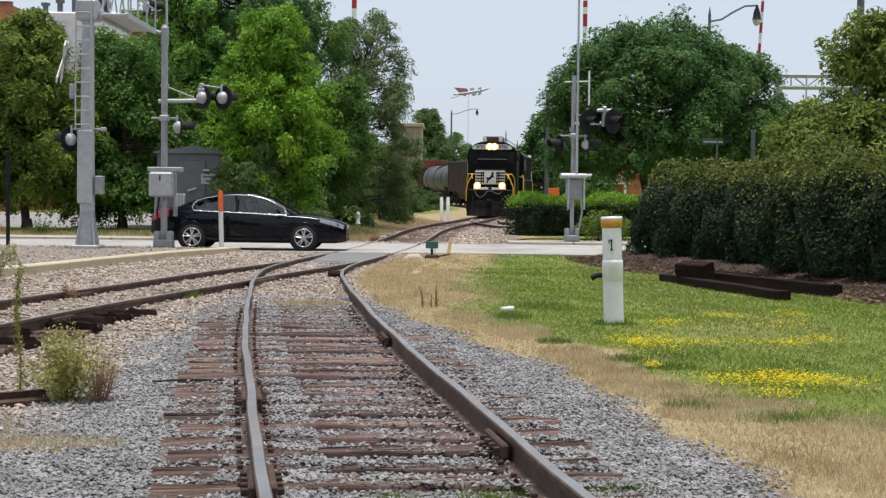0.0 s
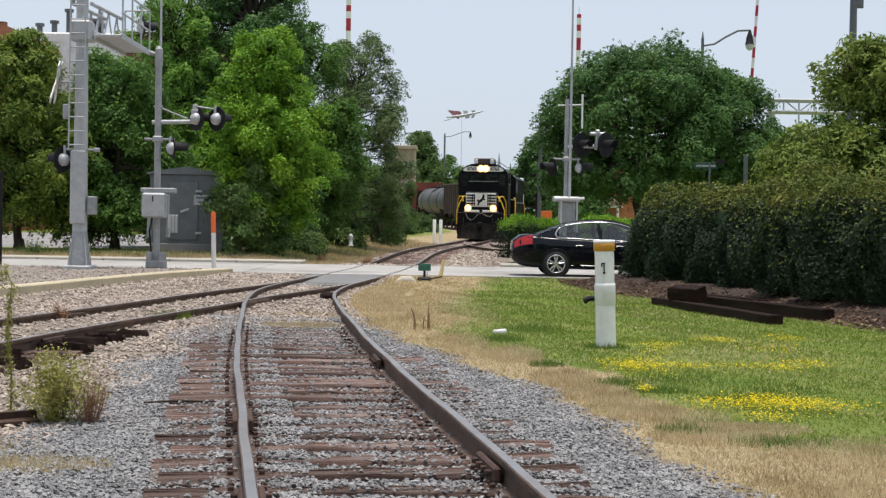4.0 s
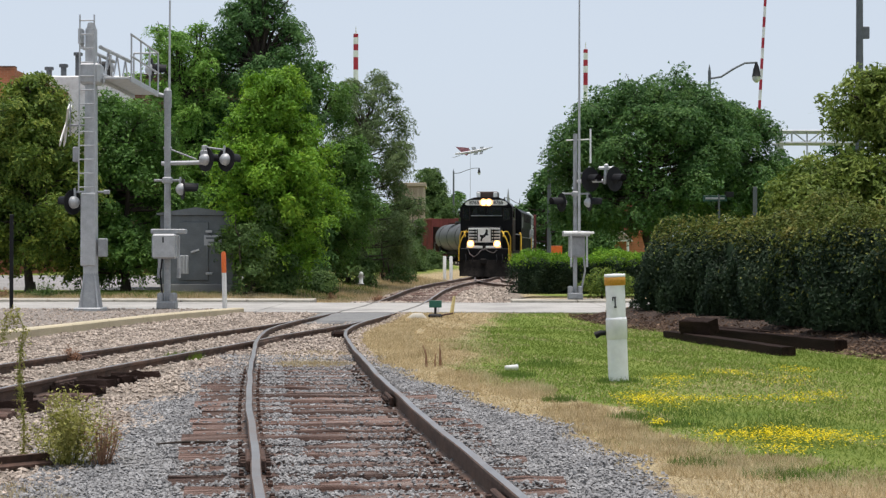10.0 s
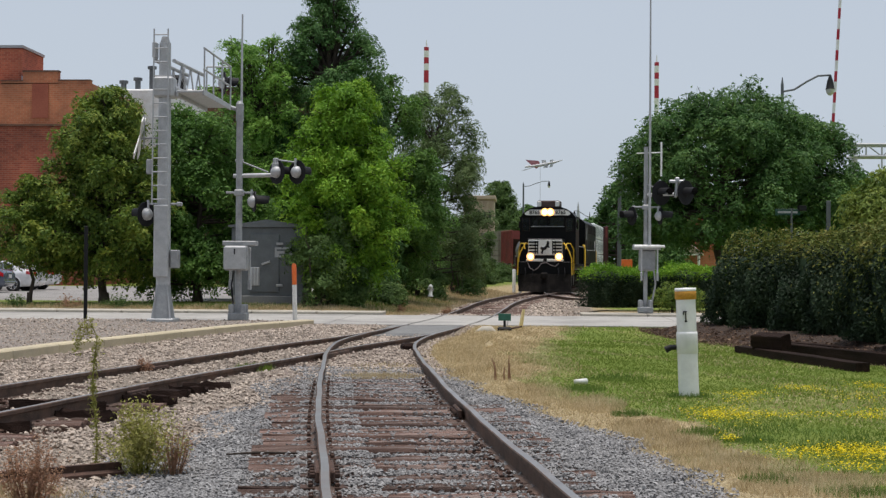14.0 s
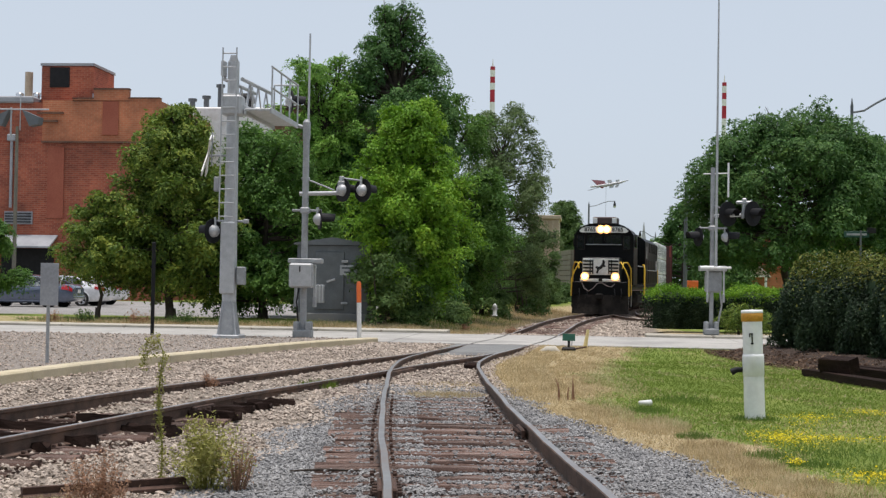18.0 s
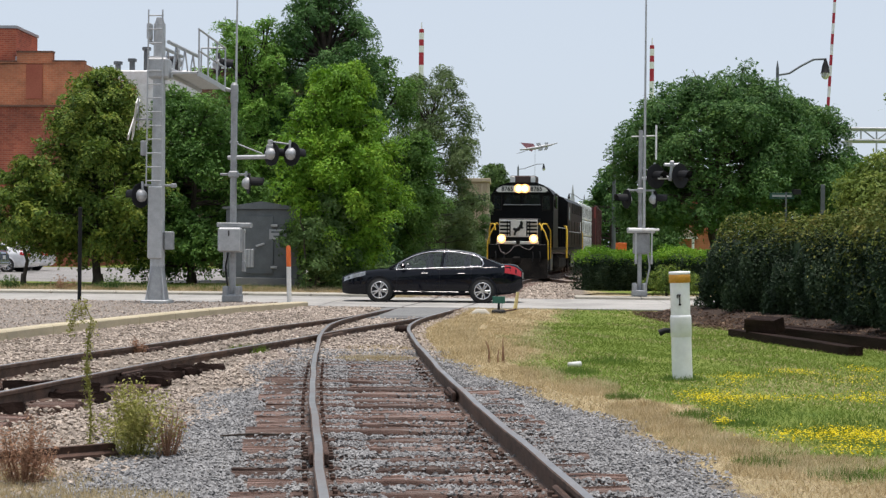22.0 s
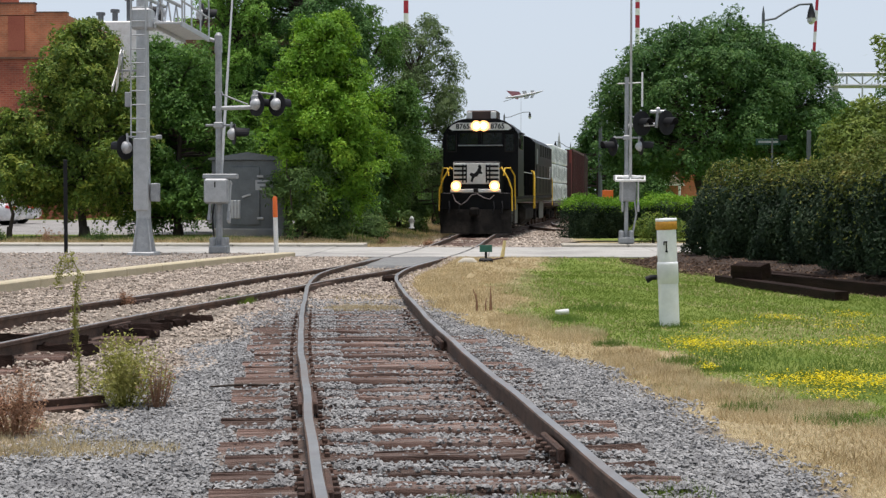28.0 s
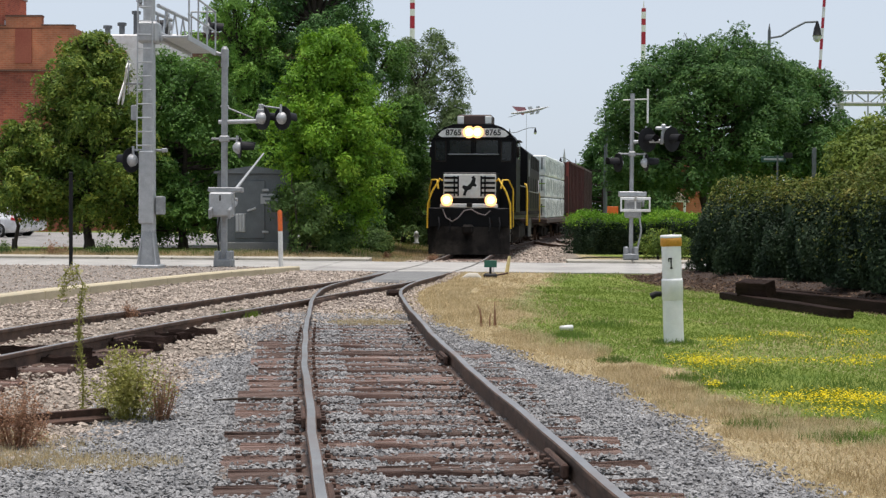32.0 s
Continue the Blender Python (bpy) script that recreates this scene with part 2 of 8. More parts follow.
# lit reflector, oversized and orange to imitate the halo round the lamps
M["reflector"] = glow("lamp_reflector_halo", (1.0, 0.5, 0.17), 2.4)
M["ditch"] = glow("ditch_light", (1.0, 0.7, 0.4), 7.0)
M["leaf_dark"] = leaf_mat("dark_leaf", (0.023, 0.063, 0.02), (0.074, 0.168, 0.043), (0.191, 0.307, 0.077))
M["leaf_bright"] = leaf_mat("bright_leaf", (0.04, 0.105, 0.01), (0.15, 0.315, 0.024), (0.37, 0.53, 0.05), 0.6, 0.9, 0.35)
M["leaf_mid"] = leaf_mat("mid_leaf", (0.027, 0.073, 0.016), (0.085, 0.188, 0.034), (0.205, 0.353, 0.063))
M["leaf_olive"] = leaf_mat("olive_leaf", (0.032, 0.069, 0.013), (0.121, 0.2, 0.03), (0.356, 0.389, 0.065), 0.6, 1.2, 0.5)
M["leaf_magnolia"] = leaf_mat("yellow_green_leaf", (0.045, 0.085, 0.014), (0.15, 0.215, 0.036), (0.34, 0.39, 0.08))
M["leaf_pine"] = leaf_mat("pine_needles", (0.027, 0.074, 0.025), (0.081, 0.185, 0.05), (0.179, 0.314, 0.087))
M["leaf_scrub"] = leaf_mat("scrub_leaf", (0.03, 0.066, 0.018), (0.085, 0.155, 0.04), (0.19, 0.28, 0.08))
M["leaf_grey"] = leaf_mat("grey_green_leaf", (0.05, 0.09, 0.034), (0.13, 0.195, 0.07), (0.25, 0.32, 0.13))
M["leaf_soft"] = leaf_mat("soft_green_leaf", (0.05, 0.123, 0.025), (0.168, 0.336, 0.056), (0.347, 0.526, 0.101))
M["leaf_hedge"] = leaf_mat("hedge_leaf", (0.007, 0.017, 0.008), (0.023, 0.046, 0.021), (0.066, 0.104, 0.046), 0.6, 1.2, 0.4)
# yellowish hedge tips, with the light on the hedge's top put into their colour
M["leaf_hedge_top"] = leaf_mat("lit_hedge_top_growth", (0.06, 0.1, 0.02), (0.15, 0.19, 0.04), (0.34, 0.27, 0.075), 0.65, 1.2, 0.35)
M["grass"] = leaf_mat("green_grass", (0.125, 0.18, 0.026), (0.18, 0.258, 0.042), (0.265, 0.325, 0.074), 0.6, 0.8, 0.14)
M["dry_grass"] = leaf_mat("dry_grass", (0.33, 0.24, 0.12), (0.6, 0.48, 0.28), (0.82, 0.7, 0.47), 0.8, 1.6, 0.8)
M["flower"] = leaf_mat("yellow_flower", (0.66, 0.5, 0.006), (0.78, 0.62, 0.01), (0.85, 0.7, 0.015), 0.6, 2.0)
M["mulch"] = leaf_mat("bark_mulch", (0.04, 0.026, 0.02), (0.13, 0.085, 0.062), (0.42, 0.29, 0.2), 0.9, 2.0)


# ---- mesh tools ----
class Geo:
    """Gathers boxes, tubes and prisms into one mesh."""

    def __init__(self):
        self.v, self.f, self.s, self.mi = [], [], [], []

    def add(self, verts, faces, m=None, slot=0, smooth=False):
        k = len(self.v)
        for p in verts:
            p = Vector(p)
            self.v.append(tuple(m @ p if m else p))
        for f in faces:
            self.f.append([i + k for i in f])
            self.s.append(smooth)
            self.mi.append(slot)
        return self

    def box(self, c, s, m=None, ch=0.0, slot=0):
        """A box of size s round c, its edges chamfered by ch."""
        hx, hy, hz = (a / 2 for a in s)
        if ch <= 0:
            vs = [(c[0] + x * hx, c[1] + y * hy, c[2] + z * hz) for x in (-1, 1) for y in (-1, 1) for z in (-1, 1)]
            return self.add(vs, [(0, 1, 3, 2), (4, 6, 7, 5), (0, 4, 5, 1), (2, 3, 7, 6), (0, 2, 6, 4), (1, 5, 7, 3)], m, slot)
        ch = min(ch, hx * 0.9, hy * 0.9, hz * 0.9)
        vs, idx = [], {}
        for x in (-1, 1):
            for y in (-1, 1):
                for z in (-1, 1):
                    for a in range(3):
                        o = [hx - ch, hy - ch, hz - ch]
                        o[a] = (hx, hy, hz)[a]
                        idx[(x, y, z, a)] = len(vs)
                        vs.append((c[0] + x * o[0], c[1] + y * o[1], c[2] + z * o[2]))
        fs = []
        for a in range(3):
            b, d = (a + 1) % 3, (a + 2) % 3
            for sg in (-1, 1):
                q = []
                for u, w in ((-1, -1), (1, -1), (1, 1), (-1, 1)):
                    k = [0, 0, 0]
                    k[a], k[b], k[d] = sg, u, w
                    q.append(idx[(*k, a)])
                fs.append(q if sg > 0 else q[::-1])
            for u in (-1, 1):
                for w in (-1, 1):
                    k0, k1 = [0, 0, 0], [0, 0, 0]
                    k0[a], k0[b], k0[d] = -1, u, w
                    k1[a], k1[b], k1[d] = 1, u, w
                    q = [idx[(*k0, b)], idx[(*k1, b)], idx[(*k1, d)], idx[(*k0, d)]]
                    fs.append(q if u * w < 0 else q[::-1])
        for x in (-1, 1):
            for y in (-1, 1):
                for z in (-1, 1):
                    q = [idx[(x, y, z, a)] for a in range(3)]
                    fs.append(q if x * y * z > 0 else q[::-1])
        return self.add(vs, fs, m, slot)

    def tube(self, pts, r, seg=8, m=None, caps=True, slot=0, smooth=True):
        """A round tube along pts; r is a radius or one for each point."""
        pts = [Vector(p) for p in pts]
        rs = r if isinstance(r, (list, tuple)) else [r] * len(pts)
        vs, fs = [], []
        for i, p in enumerate(pts):
            d = (pts[min(i + 1, len(pts) - 1)] - pts[max(i - 1, 0)]).normalized()
            u = d.orthogonal().normalized() if i == 0 else (u - d * u.dot(d)).normalized()
            w = d.cross(u)
            for k in range(seg):
                a = 2 * math.pi * k / seg
                vs.append(p + (u * math.cos(a) + w * math.sin(a)) * rs[i])
        for i in range(len(pts) - 1):
            for k in range(seg):
                a, b = i * seg + k, i * seg + (k + 1) % seg
                fs.append((a, b, b + seg, a + seg))
        self.add(vs, fs, m, slot, smooth)
        if caps:
            self.add(vs[:seg], [list(range(seg))[::-1]], m, slot)
            self.add(vs[-seg:], [list(range(seg))], m, slot)
        return self

    def prism(self, poly, axis, a, b, m=None, slot=0):
        """A polygon in the plane across axis, drawn out from a to b."""
        def at(p, t):
            return ((t, p[0], p[1]), (p[0], t, p[1]), (p[0], p[1], t))[axis]
        k = len(poly)
        area = sum(poly[i][0] * poly[(i + 1) % k][1] - poly[(i + 1) % k][0] * poly[i][1] for i in range(k))
        if (area < 0) != (axis == 1):
            poly = poly[::-1]
        vs = [at(p, a) for p in poly] + [at(p, b) for p in poly]
        fs = [list(range(k))[::-1], list(range(k, 2 * k))]
        fs += [(i, (i + 1) % k, (i + 1) % k + k, i + k) for i in range(k)]
        if b < a:
            fs = [list(f)[::-1] for f in fs]
        return self.add(vs, fs, m, slot)

    def lathe(self, prof, seg=16, m=None, slot=0):
        """A profile of (radius, height) turned about z."""
        vs = [(r * math.cos(2 * math.pi * k / seg), r * math.sin(2 * math.pi * k / seg), z) for r, z in prof for k in range(seg)]
        fs = [(i * seg + k, i * seg + (k + 1) % seg, (i + 1) * seg + (k + 1) % seg, (i + 1) * seg + k) for i in range(len(prof) - 1) for k in range(seg)]
        self.add(vs, fs, m, slot, True)
        return self

    def loft(self, rings, m=None, slot=0, smooth=False, close=True):
        k = len(rings[0])
        vs = [p for r in rings for p in r]
        fs = [(i * k + j, i * k + (j + 1) % k, (i + 1) * k + (j + 1) % k, (i + 1) * k + j) for i in range(len(rings) - 1) for j in range(k if close else k - 1)]
        if close:
            self.add(vs, fs, m, slot, smooth)
            self.add(rings[0], [list(range(k))[::-1]], m, slot)
            self.add(rings[-1], [list(range(k))], m, slot)
        else:
            self.add(vs, fs, m, slot, smooth)
        return self

    def mesh(self, name, *mats):
        me = bpy.data.meshes.new(name)
        me.from_pydata(self.v, [], self.f)
        me.polygons.foreach_set("use_smooth", self.s)
        me.polygons.foreach_set("material_index", self.mi)
        for mt in mats:
            me.materials.append(M[mt] if isinstance(mt, str) else mt)
        me.update()
        return me


def part(name, geo, material, parent=None, label="", m=None):
    """Links one mesh as a part under a thing or a part."""
    mats = material if isinstance(material, (tuple, list)) else (material,)
    data = geo.mesh(name, *mats) if isinstance(geo, Geo) else geo
    ob = new(name, data)
    ob.parent = parent
    if m:
        ob.matrix_basis = m
    return tagged(ob, label) if label else ob


def thing(name, label, category, m=None, group="", kind=""):
    ob = new(name)
    ob.empty_display_size = 0.2
    if m:
        ob.matrix_basis = m
    return tagged(ob, label, category, group, kind)


def fast_mesh(name, verts, faces, mats, smooth=False):
    """A large mesh from arrays: verts (n, 3), faces (m, k)."""
    me = bpy.data.meshes.new(name)
    n, k = faces.shape
    me.vertices.add(len(verts))
    me.vertices.foreach_set("co", np.ascontiguousarray(verts, dtype=np.float32).ravel())
    me.loops.add(n * k)
    me.loops.foreach_set("vertex_index", np.ascontiguousarray(faces, dtype=np.int32).ravel())
    me.polygons.add(n)
    me.polygons.foreach_set("loop_start", np.arange(0, n * k, k, dtype=np.int32))
    me.polygons.foreach_set("loop_total", np.full(n, k, dtype=np.int32))
    me.polygons.foreach_set("use_smooth", np.full(n, smooth))
    for mt in mats:
        me.materials.append(M[mt])
    me.update(calc_edges=True)
    me.validate()
    return me


def turns(n, rng, up=None):
    """n random rotation matrices; up: tilt limit in radians from upright, else any."""
    a = rng.uniform(0, 2 * np.pi, n)
    if up is None:
        b, c = np.arccos(rng.uniform(-1, 1, n)), rng.uniform(0, 2 * np.pi, n)
    else:
        b, c = np.abs(rng.normal(0, up, n)), rng.uniform(0, 2 * np.pi, n)
    z, o = np.zeros(n), np.ones(n)
    ra = np.stack([np.cos(a), -np.sin(a), z, np.sin(a), np.cos(a), z, z, z, o], 1).reshape(n, 3, 3)
    rb = np.stack([o, z, z, z, np.cos(b), -np.sin(b), z, np.sin(b), np.cos(b)], 1).reshape(n, 3, 3)
    rc = np.stack([np.cos(c), -np.sin(c), z, np.sin(c), np.cos(c), z, z, z, o], 1).reshape(n, 3, 3)
    return rc @ rb @ ra


def strew(name, shapes, places, sizes, rot, mats, smooth=False):
    """One mesh of many small pieces: each a random one of shapes (verts, faces), at places, scaled and turned."""
    nv, fs, off = [], [], 0
    pick = np.arange(len(places)) % len(shapes)
    for i, (sv, sf) in enumerate(shapes):
        w = pick == i
        if not w.any():
            continue
        v = np.einsum("nij,kj->nki", rot[w], sv) * sizes[w].reshape(w.sum(), 1, -1) + places[w][:, None, :]
        f = sf[None] + (np.arange(w.sum()) * len(sv))[:, None, None] + off
        off += v.shape[0] * v.shape[1]
        nv.append(v.reshape(-1, 3))
        fs.append(f.reshape(-1, sf.shape[1]))
    return fast_mesh(name, np.concatenate(nv), np.concatenate(fs), mats, smooth)


LEAF = [(np.array([(-0.5, 0, 0), (0, -0.24, 0.05), (0.5, 0, -0.06), (0, 0.24, 0.05)]), np.array([(0, 1, 2, 3)])),
        (np.array([(-0.5, 0, 0), (0.1, -0.2, 0.0), (0.5, 0, -0.1), (0.1, 0.2, 0.0)]), np.array([(0, 1, 2, 3)])),
        (np.array([(-0.5, -0.1, 0), (0.1, -0.3, 0.06), (0.45, 0.05, -0.05), (-0.05, 0.26, 0.0)]), np.array([(0, 1, 2, 3)]))]
FAR_LEAF = [(np.array([(-0.5, -0.05, 0), (0.12, -0.3, 0.03), (0.45, 0.25, -0.04)]), np.array([(0, 1, 2)])),
            (np.array([(-0.5, 0.04, 0), (0.3, -0.24, -0.05), (0.25, 0.27, 0.03)]), np.array([(0, 1, 2)])),
            (np.array([(-0.45, -0.16, 0), (0.5, -0.02, 0.04), (-0.05, 0.32, -0.02)]), np.array([(0, 1, 2)]))]
BLADE = [(np.array([(-0.06, 0, 0), (0.06, 0, 0), (0.1, 0.1, 1.0)]), np.array([(0, 1, 2)])),
         (np.array([(-0.07, 0, 0), (0.05, 0.02, 0), (-0.2, 0.15, 0.85)]), np.array([(0, 1, 2)]))]


def rock_shapes(rng, n=14):
    """Angular crushed stones: eight-sided lumps with their corners pulled about."""
    v = np.array([(0.6, 0, 0), (-0.6, 0, 0), (0, 0.6, 0), (0, -0.6, 0), (0, 0, 0.55), (0, 0, -0.55)])
    f = np.array([(0, 2, 4), (2, 1, 4), (1, 3, 4), (3, 0, 4), (2, 0, 5), (1, 2, 5), (3, 1, 5), (0, 3, 5)])
    return [((v + rng.uniform(-0.12, 0.12, (6, 3))) * rng.uniform(0.72, 1.12, 3) * np.array([1.08, 1.08, 0.72]), f) for _ in range(n)]


def unit(v):
    return v / np.maximum(np.linalg.norm(v, axis=1, keepdims=True), 1e-6)


def facing(nrm, axis):
    """Rotations that turn a leaf's flat face along nrm and its length along axis."""
    a = unit(axis - nrm * (axis * nrm).sum(1, keepdims=True))
    return np.stack([a, np.cross(nrm, a), nrm], 2)


def leaves(name, centres, radii, count, size, mat, seed, shell=0.6, parent=None, droop=0.35):
    """A crown: leaves in many small domed sprays round the given balls, each spray turned outward and up, with darker depth inside."""
    rng = np.random.default_rng(seed)
    centres, radii = np.asarray(centres, float), np.asarray(radii, float)
    w = radii.prod(1) ** (2 / 3)
    per = 44
    nc = max(1, count // per)
    k = rng.choice(len(centres), nc, p=w / w.sum())
    d = rng.normal(size=(nc, 3))
    d[:, 2] = np.where(d[:, 2] < 0, d[:, 2] * 0.6, d[:, 2])
    d = unit(d)
    r = rng.uniform(shell, 1.0, nc) ** 0.5 * rng.uniform(0.85, 1.14, nc)
    c = centres[k] + d * r[:, None] * radii[k]
    n0 = unit(d * 0.75 + np.array([0, 0, 0.7]) + rng.normal(0, 0.22, (nc, 3)))
    t0 = unit(np.cross(n0, rng.normal(size=(nc, 3))))
    b0 = np.cross(n0, t0)
    spread = np.repeat(size * rng.uniform(1.4, 3.4, nc), per)
    c, n0, t0, b0 = (np.repeat(v, per, 0) for v in (c, n0, t0, b0))
    a, q = rng.uniform(0, 2 * np.pi, nc * per), rng.uniform(0.02, 1, nc * per) ** 0.55 * rng.uniform(0.75, 1.25, nc * per)
    out = t0 * np.cos(a)[:, None] + b0 * np.sin(a)[:, None]
    p = c + out * (q * spread)[:, None] + n0 * ((0.12 - 0.3 * q * q + rng.normal(0, 0.1, len(q))) * spread)[:, None]
    p[:, 2] -= droop * q * q * spread
    nrm = unit(n0 + out * (0.6 * q)[:, None] + rng.normal(0, 0.4, p.shape))
    axis = out + rng.normal(0, 0.45, p.shape) - np.array([0, 0, 0.3])
    rot, s = facing(nrm, axis), size * rng.uniform(0.6, 1.3, len(p))
    ni = count // 5
    k = rng.choice(len(centres), ni, p=w / w.sum())
    q = centres[k] + rng.normal(size=(ni, 3)) * 0.33 * radii[k]
    p, s = np.concatenate([p, q]), np.concatenate([s, size * rng.uniform(1.4, 2.2, ni)])
    me = strew(name, FAR_LEAF, p, s[:, None], np.concatenate([rot, turns(ni, rng, 0.9)]), (mat,))
    return part(name, me, mat, parent)


def limb(g, a, b, r0, r1, rng, bends=3, seg=5):
    a, b = Vector(a), Vector(b)
    n = bends + 1
    pts = [a.lerp(b, i / n) + Vector(rng.normal(0, 0.05 * (b - a).length / n ** 0.5, 3)) * (0 < i < n) for i in range(n + 1)]
    g.tube(pts, [r0 + (r1 - r0) * i / n for i in range(n + 1)], seg)
    return pts


def tree(name, label, x, y, z, balls, trunk_r, leaf, count, size, seed, clear=1.8, stems=1, extra=None):
    """A tree: a tapered trunk, limbs that reach into every ball of the crown, and leaves."""
    rng = np.random.default_rng(seed)
    t = thing(name, label, "tree", pose(x, y, z))
    g, gl = Geo(), Geo()
    top = max(b[2] + b[5] for b in balls)
    for s in range(stems):
        bx, by = (rng.normal(0, 0.25, 2) if stems > 1 else (0, 0))
        limb(g, (bx, by, -0.15), (bx * 2.5, by * 2.5, top * 0.82), trunk_r, trunk_r * 0.18, rng, 6, 8)
        g.tube([(bx, by, -0.15), (bx, by, 0.35)], [trunk_r * 1.5, trunk_r], 9)
    for b in balls:
        root = (0, 0, max(clear * 0.7, min(b[2] - b[5] * 0.4, top * 0.7)))
        pts = limb(gl, root, b[:3], trunk_r * 0.45, trunk_r * 0.1, rng)
        for _ in range(2):
            e = Vector(b[:3]) + Vector(rng.normal(0, 0.55, 3)) * min(b[3:6])
            limb(gl, pts[-2], e, trunk_r * 0.16, 0.012, rng, 1, 3)
    part("trunk", g, "bark", t)
    part("bough", gl, "bark", t)
    crown = leaves("crown", [b[:3] for b in balls], [b[3:6] for b in balls], int(count * 1.5), size * 0.86, leaf, seed + 1, parent=t)
    return t, crown


def balls_in(seed, n, box, shape, r):
    """n crown balls whose centres fill a shape: shape(u) gives the half-width at height u in 0..1; box: width, depth, bottom, top."""
    rng = np.random.default_rng(seed)
    out = []
    for i in range(n):
        u = (i + rng.uniform(0.2, 0.8)) / n
        hw = shape(u)
        a, q = rng.uniform(0, 2 * np.pi), rng.uniform(0.35, 1.0) ** 0.5
        rr = r * rng.uniform(0.75, 1.25) * (0.55 + 0.45 * hw)
        out.append((math.cos(a) * q * hw * box[0] / 2 * 0.78, math.sin(a) * q * hw * box[1] / 2 * 0.78, box[2] + u * (box[3] - box[2]), rr, rr, rr * 0.75))
    return out


def boughs(seed, n, box, shape, r, lift=0.4):
    """Crown balls along n rising boughs that thin out to their tips; box: width, depth, bottom, top."""
    rng = np.random.default_rng(seed)
    out = []
    for i in range(n):
        u = (i + rng.uniform(0.1, 0.9)) / n
        a, reach = i * 2.4 + rng.normal(0, 0.3), shape(u) * rng.uniform(0.78, 1.12)
        z = box[2] + u * (box[3] - box[2])
        for f in (0.36, 0.64, 0.9):
            rr = r * (1.15 - 0.62 * f) * rng.uniform(0.8, 1.2) * (0.6 + 0.4 * shape(u))
            out.append((math.cos(a) * f * reach * box[0] / 2, math.sin(a) * f * reach * box[1] / 2, z + lift * reach * box[0] / 2 * (f - 0.5), rr, rr, rr * 0.62))
    return out


# ---- the plan ----
def smooth_path(pts, step=0.25, width=3.0):
    """x along y through the given plan points, smoothed."""
    ys = np.arange(pts[0][1], pts[-1][1] + 1e-6, step)
    xs = np.interp(ys, [p[1] for p in pts], [p[0] for p in pts])
    k = int(width / step)
    ker = np.hanning(2 * k + 1)
    ker /= ker.sum()
    pad = np.concatenate([xs[0] + (xs[1] - xs[0]) * np.arange(-k, 0), xs, xs[-1] + (xs[-1] - xs[-2]) * np.arange(1, k + 1)])
    return np.convolve(pad, ker, "valid"), ys


MAIN = smooth_path([(6.85, -40.0), (0.95, 0.0), (-0.125, 7.3), (-0.5, 9.87), (-1.03, 13.5), (-1.45, 16.6), (-1.86, 20.0), (-2.13, 22.3), (-2.5, 25.7), (-2.66, 28.2), (-2.6, 30.6), (-2.38, 33.0), (-1.84, 38.0), (-1.52, 42.0), (-1.3, 47.5), (-1.1, 54.0), (-0.86, 60), (-0.44, 66), (0.17, 72), (0.98, 78), (1.77, 84), (2.4, 90), (2.98, 95), (4.25, 106), (5.55, 118), (6.1, 126), (5.9, 134), (4.9, 143), (3.3, 153), (1.5, 162), (-0.3, 171), (-2.8, 185), (-5.3, 200), (-8, 225), (-18, 275)], 0.25, 2.4)
LEFT = smooth_path([(-13.2, -40.0), (-7.6, 0.0), (-6.75, 6.0), (-5.64, 14.4), (-5.0, 19.05), (-4.16, 23.25), (-3.62, 26.7), (-2.95, 29.7), (-2.38, 33.0)], 0.25, 2.0)
SPUR = smooth_path([(9.6, 50.0), (7.2, 57.0), (4.9, 64.0), (3.1, 72.0), (2.3, 80.0), (2.55, 90.0)], 0.25, 5.0)
RAIL_TOP, ROAD_Z = 0.18, 0.185
ROAD_NEAR, ROAD_FAR = 37.1, 44.7


def xc(path, y):
    return np.interp(y, path[1], path[0])


def kerb_x(y):
    return np.interp(y, [10, 22.8, 25.2, 27.3, 30.2, 33.4, 35.8, 37.2], [-8.6, -7.9, -7.66, -7.3, -6.85, -6.25, -5.6, -5.1])


def hedge_face(y):
    """x of the front of the long hedge."""
    return np.interp(y, [14, 24.5, 35.0], [10.4, 7.3, 4.45])


def green_edge(y):
    """How far right of the main track the green lawn begins."""
    return np.interp(y, [0, 8, 9.5, 10.3, 11, 12, 14.6, 16.8, 17.5, 19.1, 21, 26, 37], [4.5, 4.2, 3.9, 3.3, 2.7, 2.8, 2.9, 2.75, 2.45, 2.1, 2.35, 2.7, 3.4])


def ballast_edge(y):
    """How far right of the main track the grey ballast reaches."""
    return np.interp(y, [0, 12, 13.7, 15.1, 17, 20, 22.5], [2.05, 2.05, 2.15, 1.9, 1.45, 1.1, 0.95])


def rise(y):
    """The line climbs gently beyond the crossing."""
    return 0.0055 * np.clip(np.asarray(y, float) - 55.0, 0, 145)


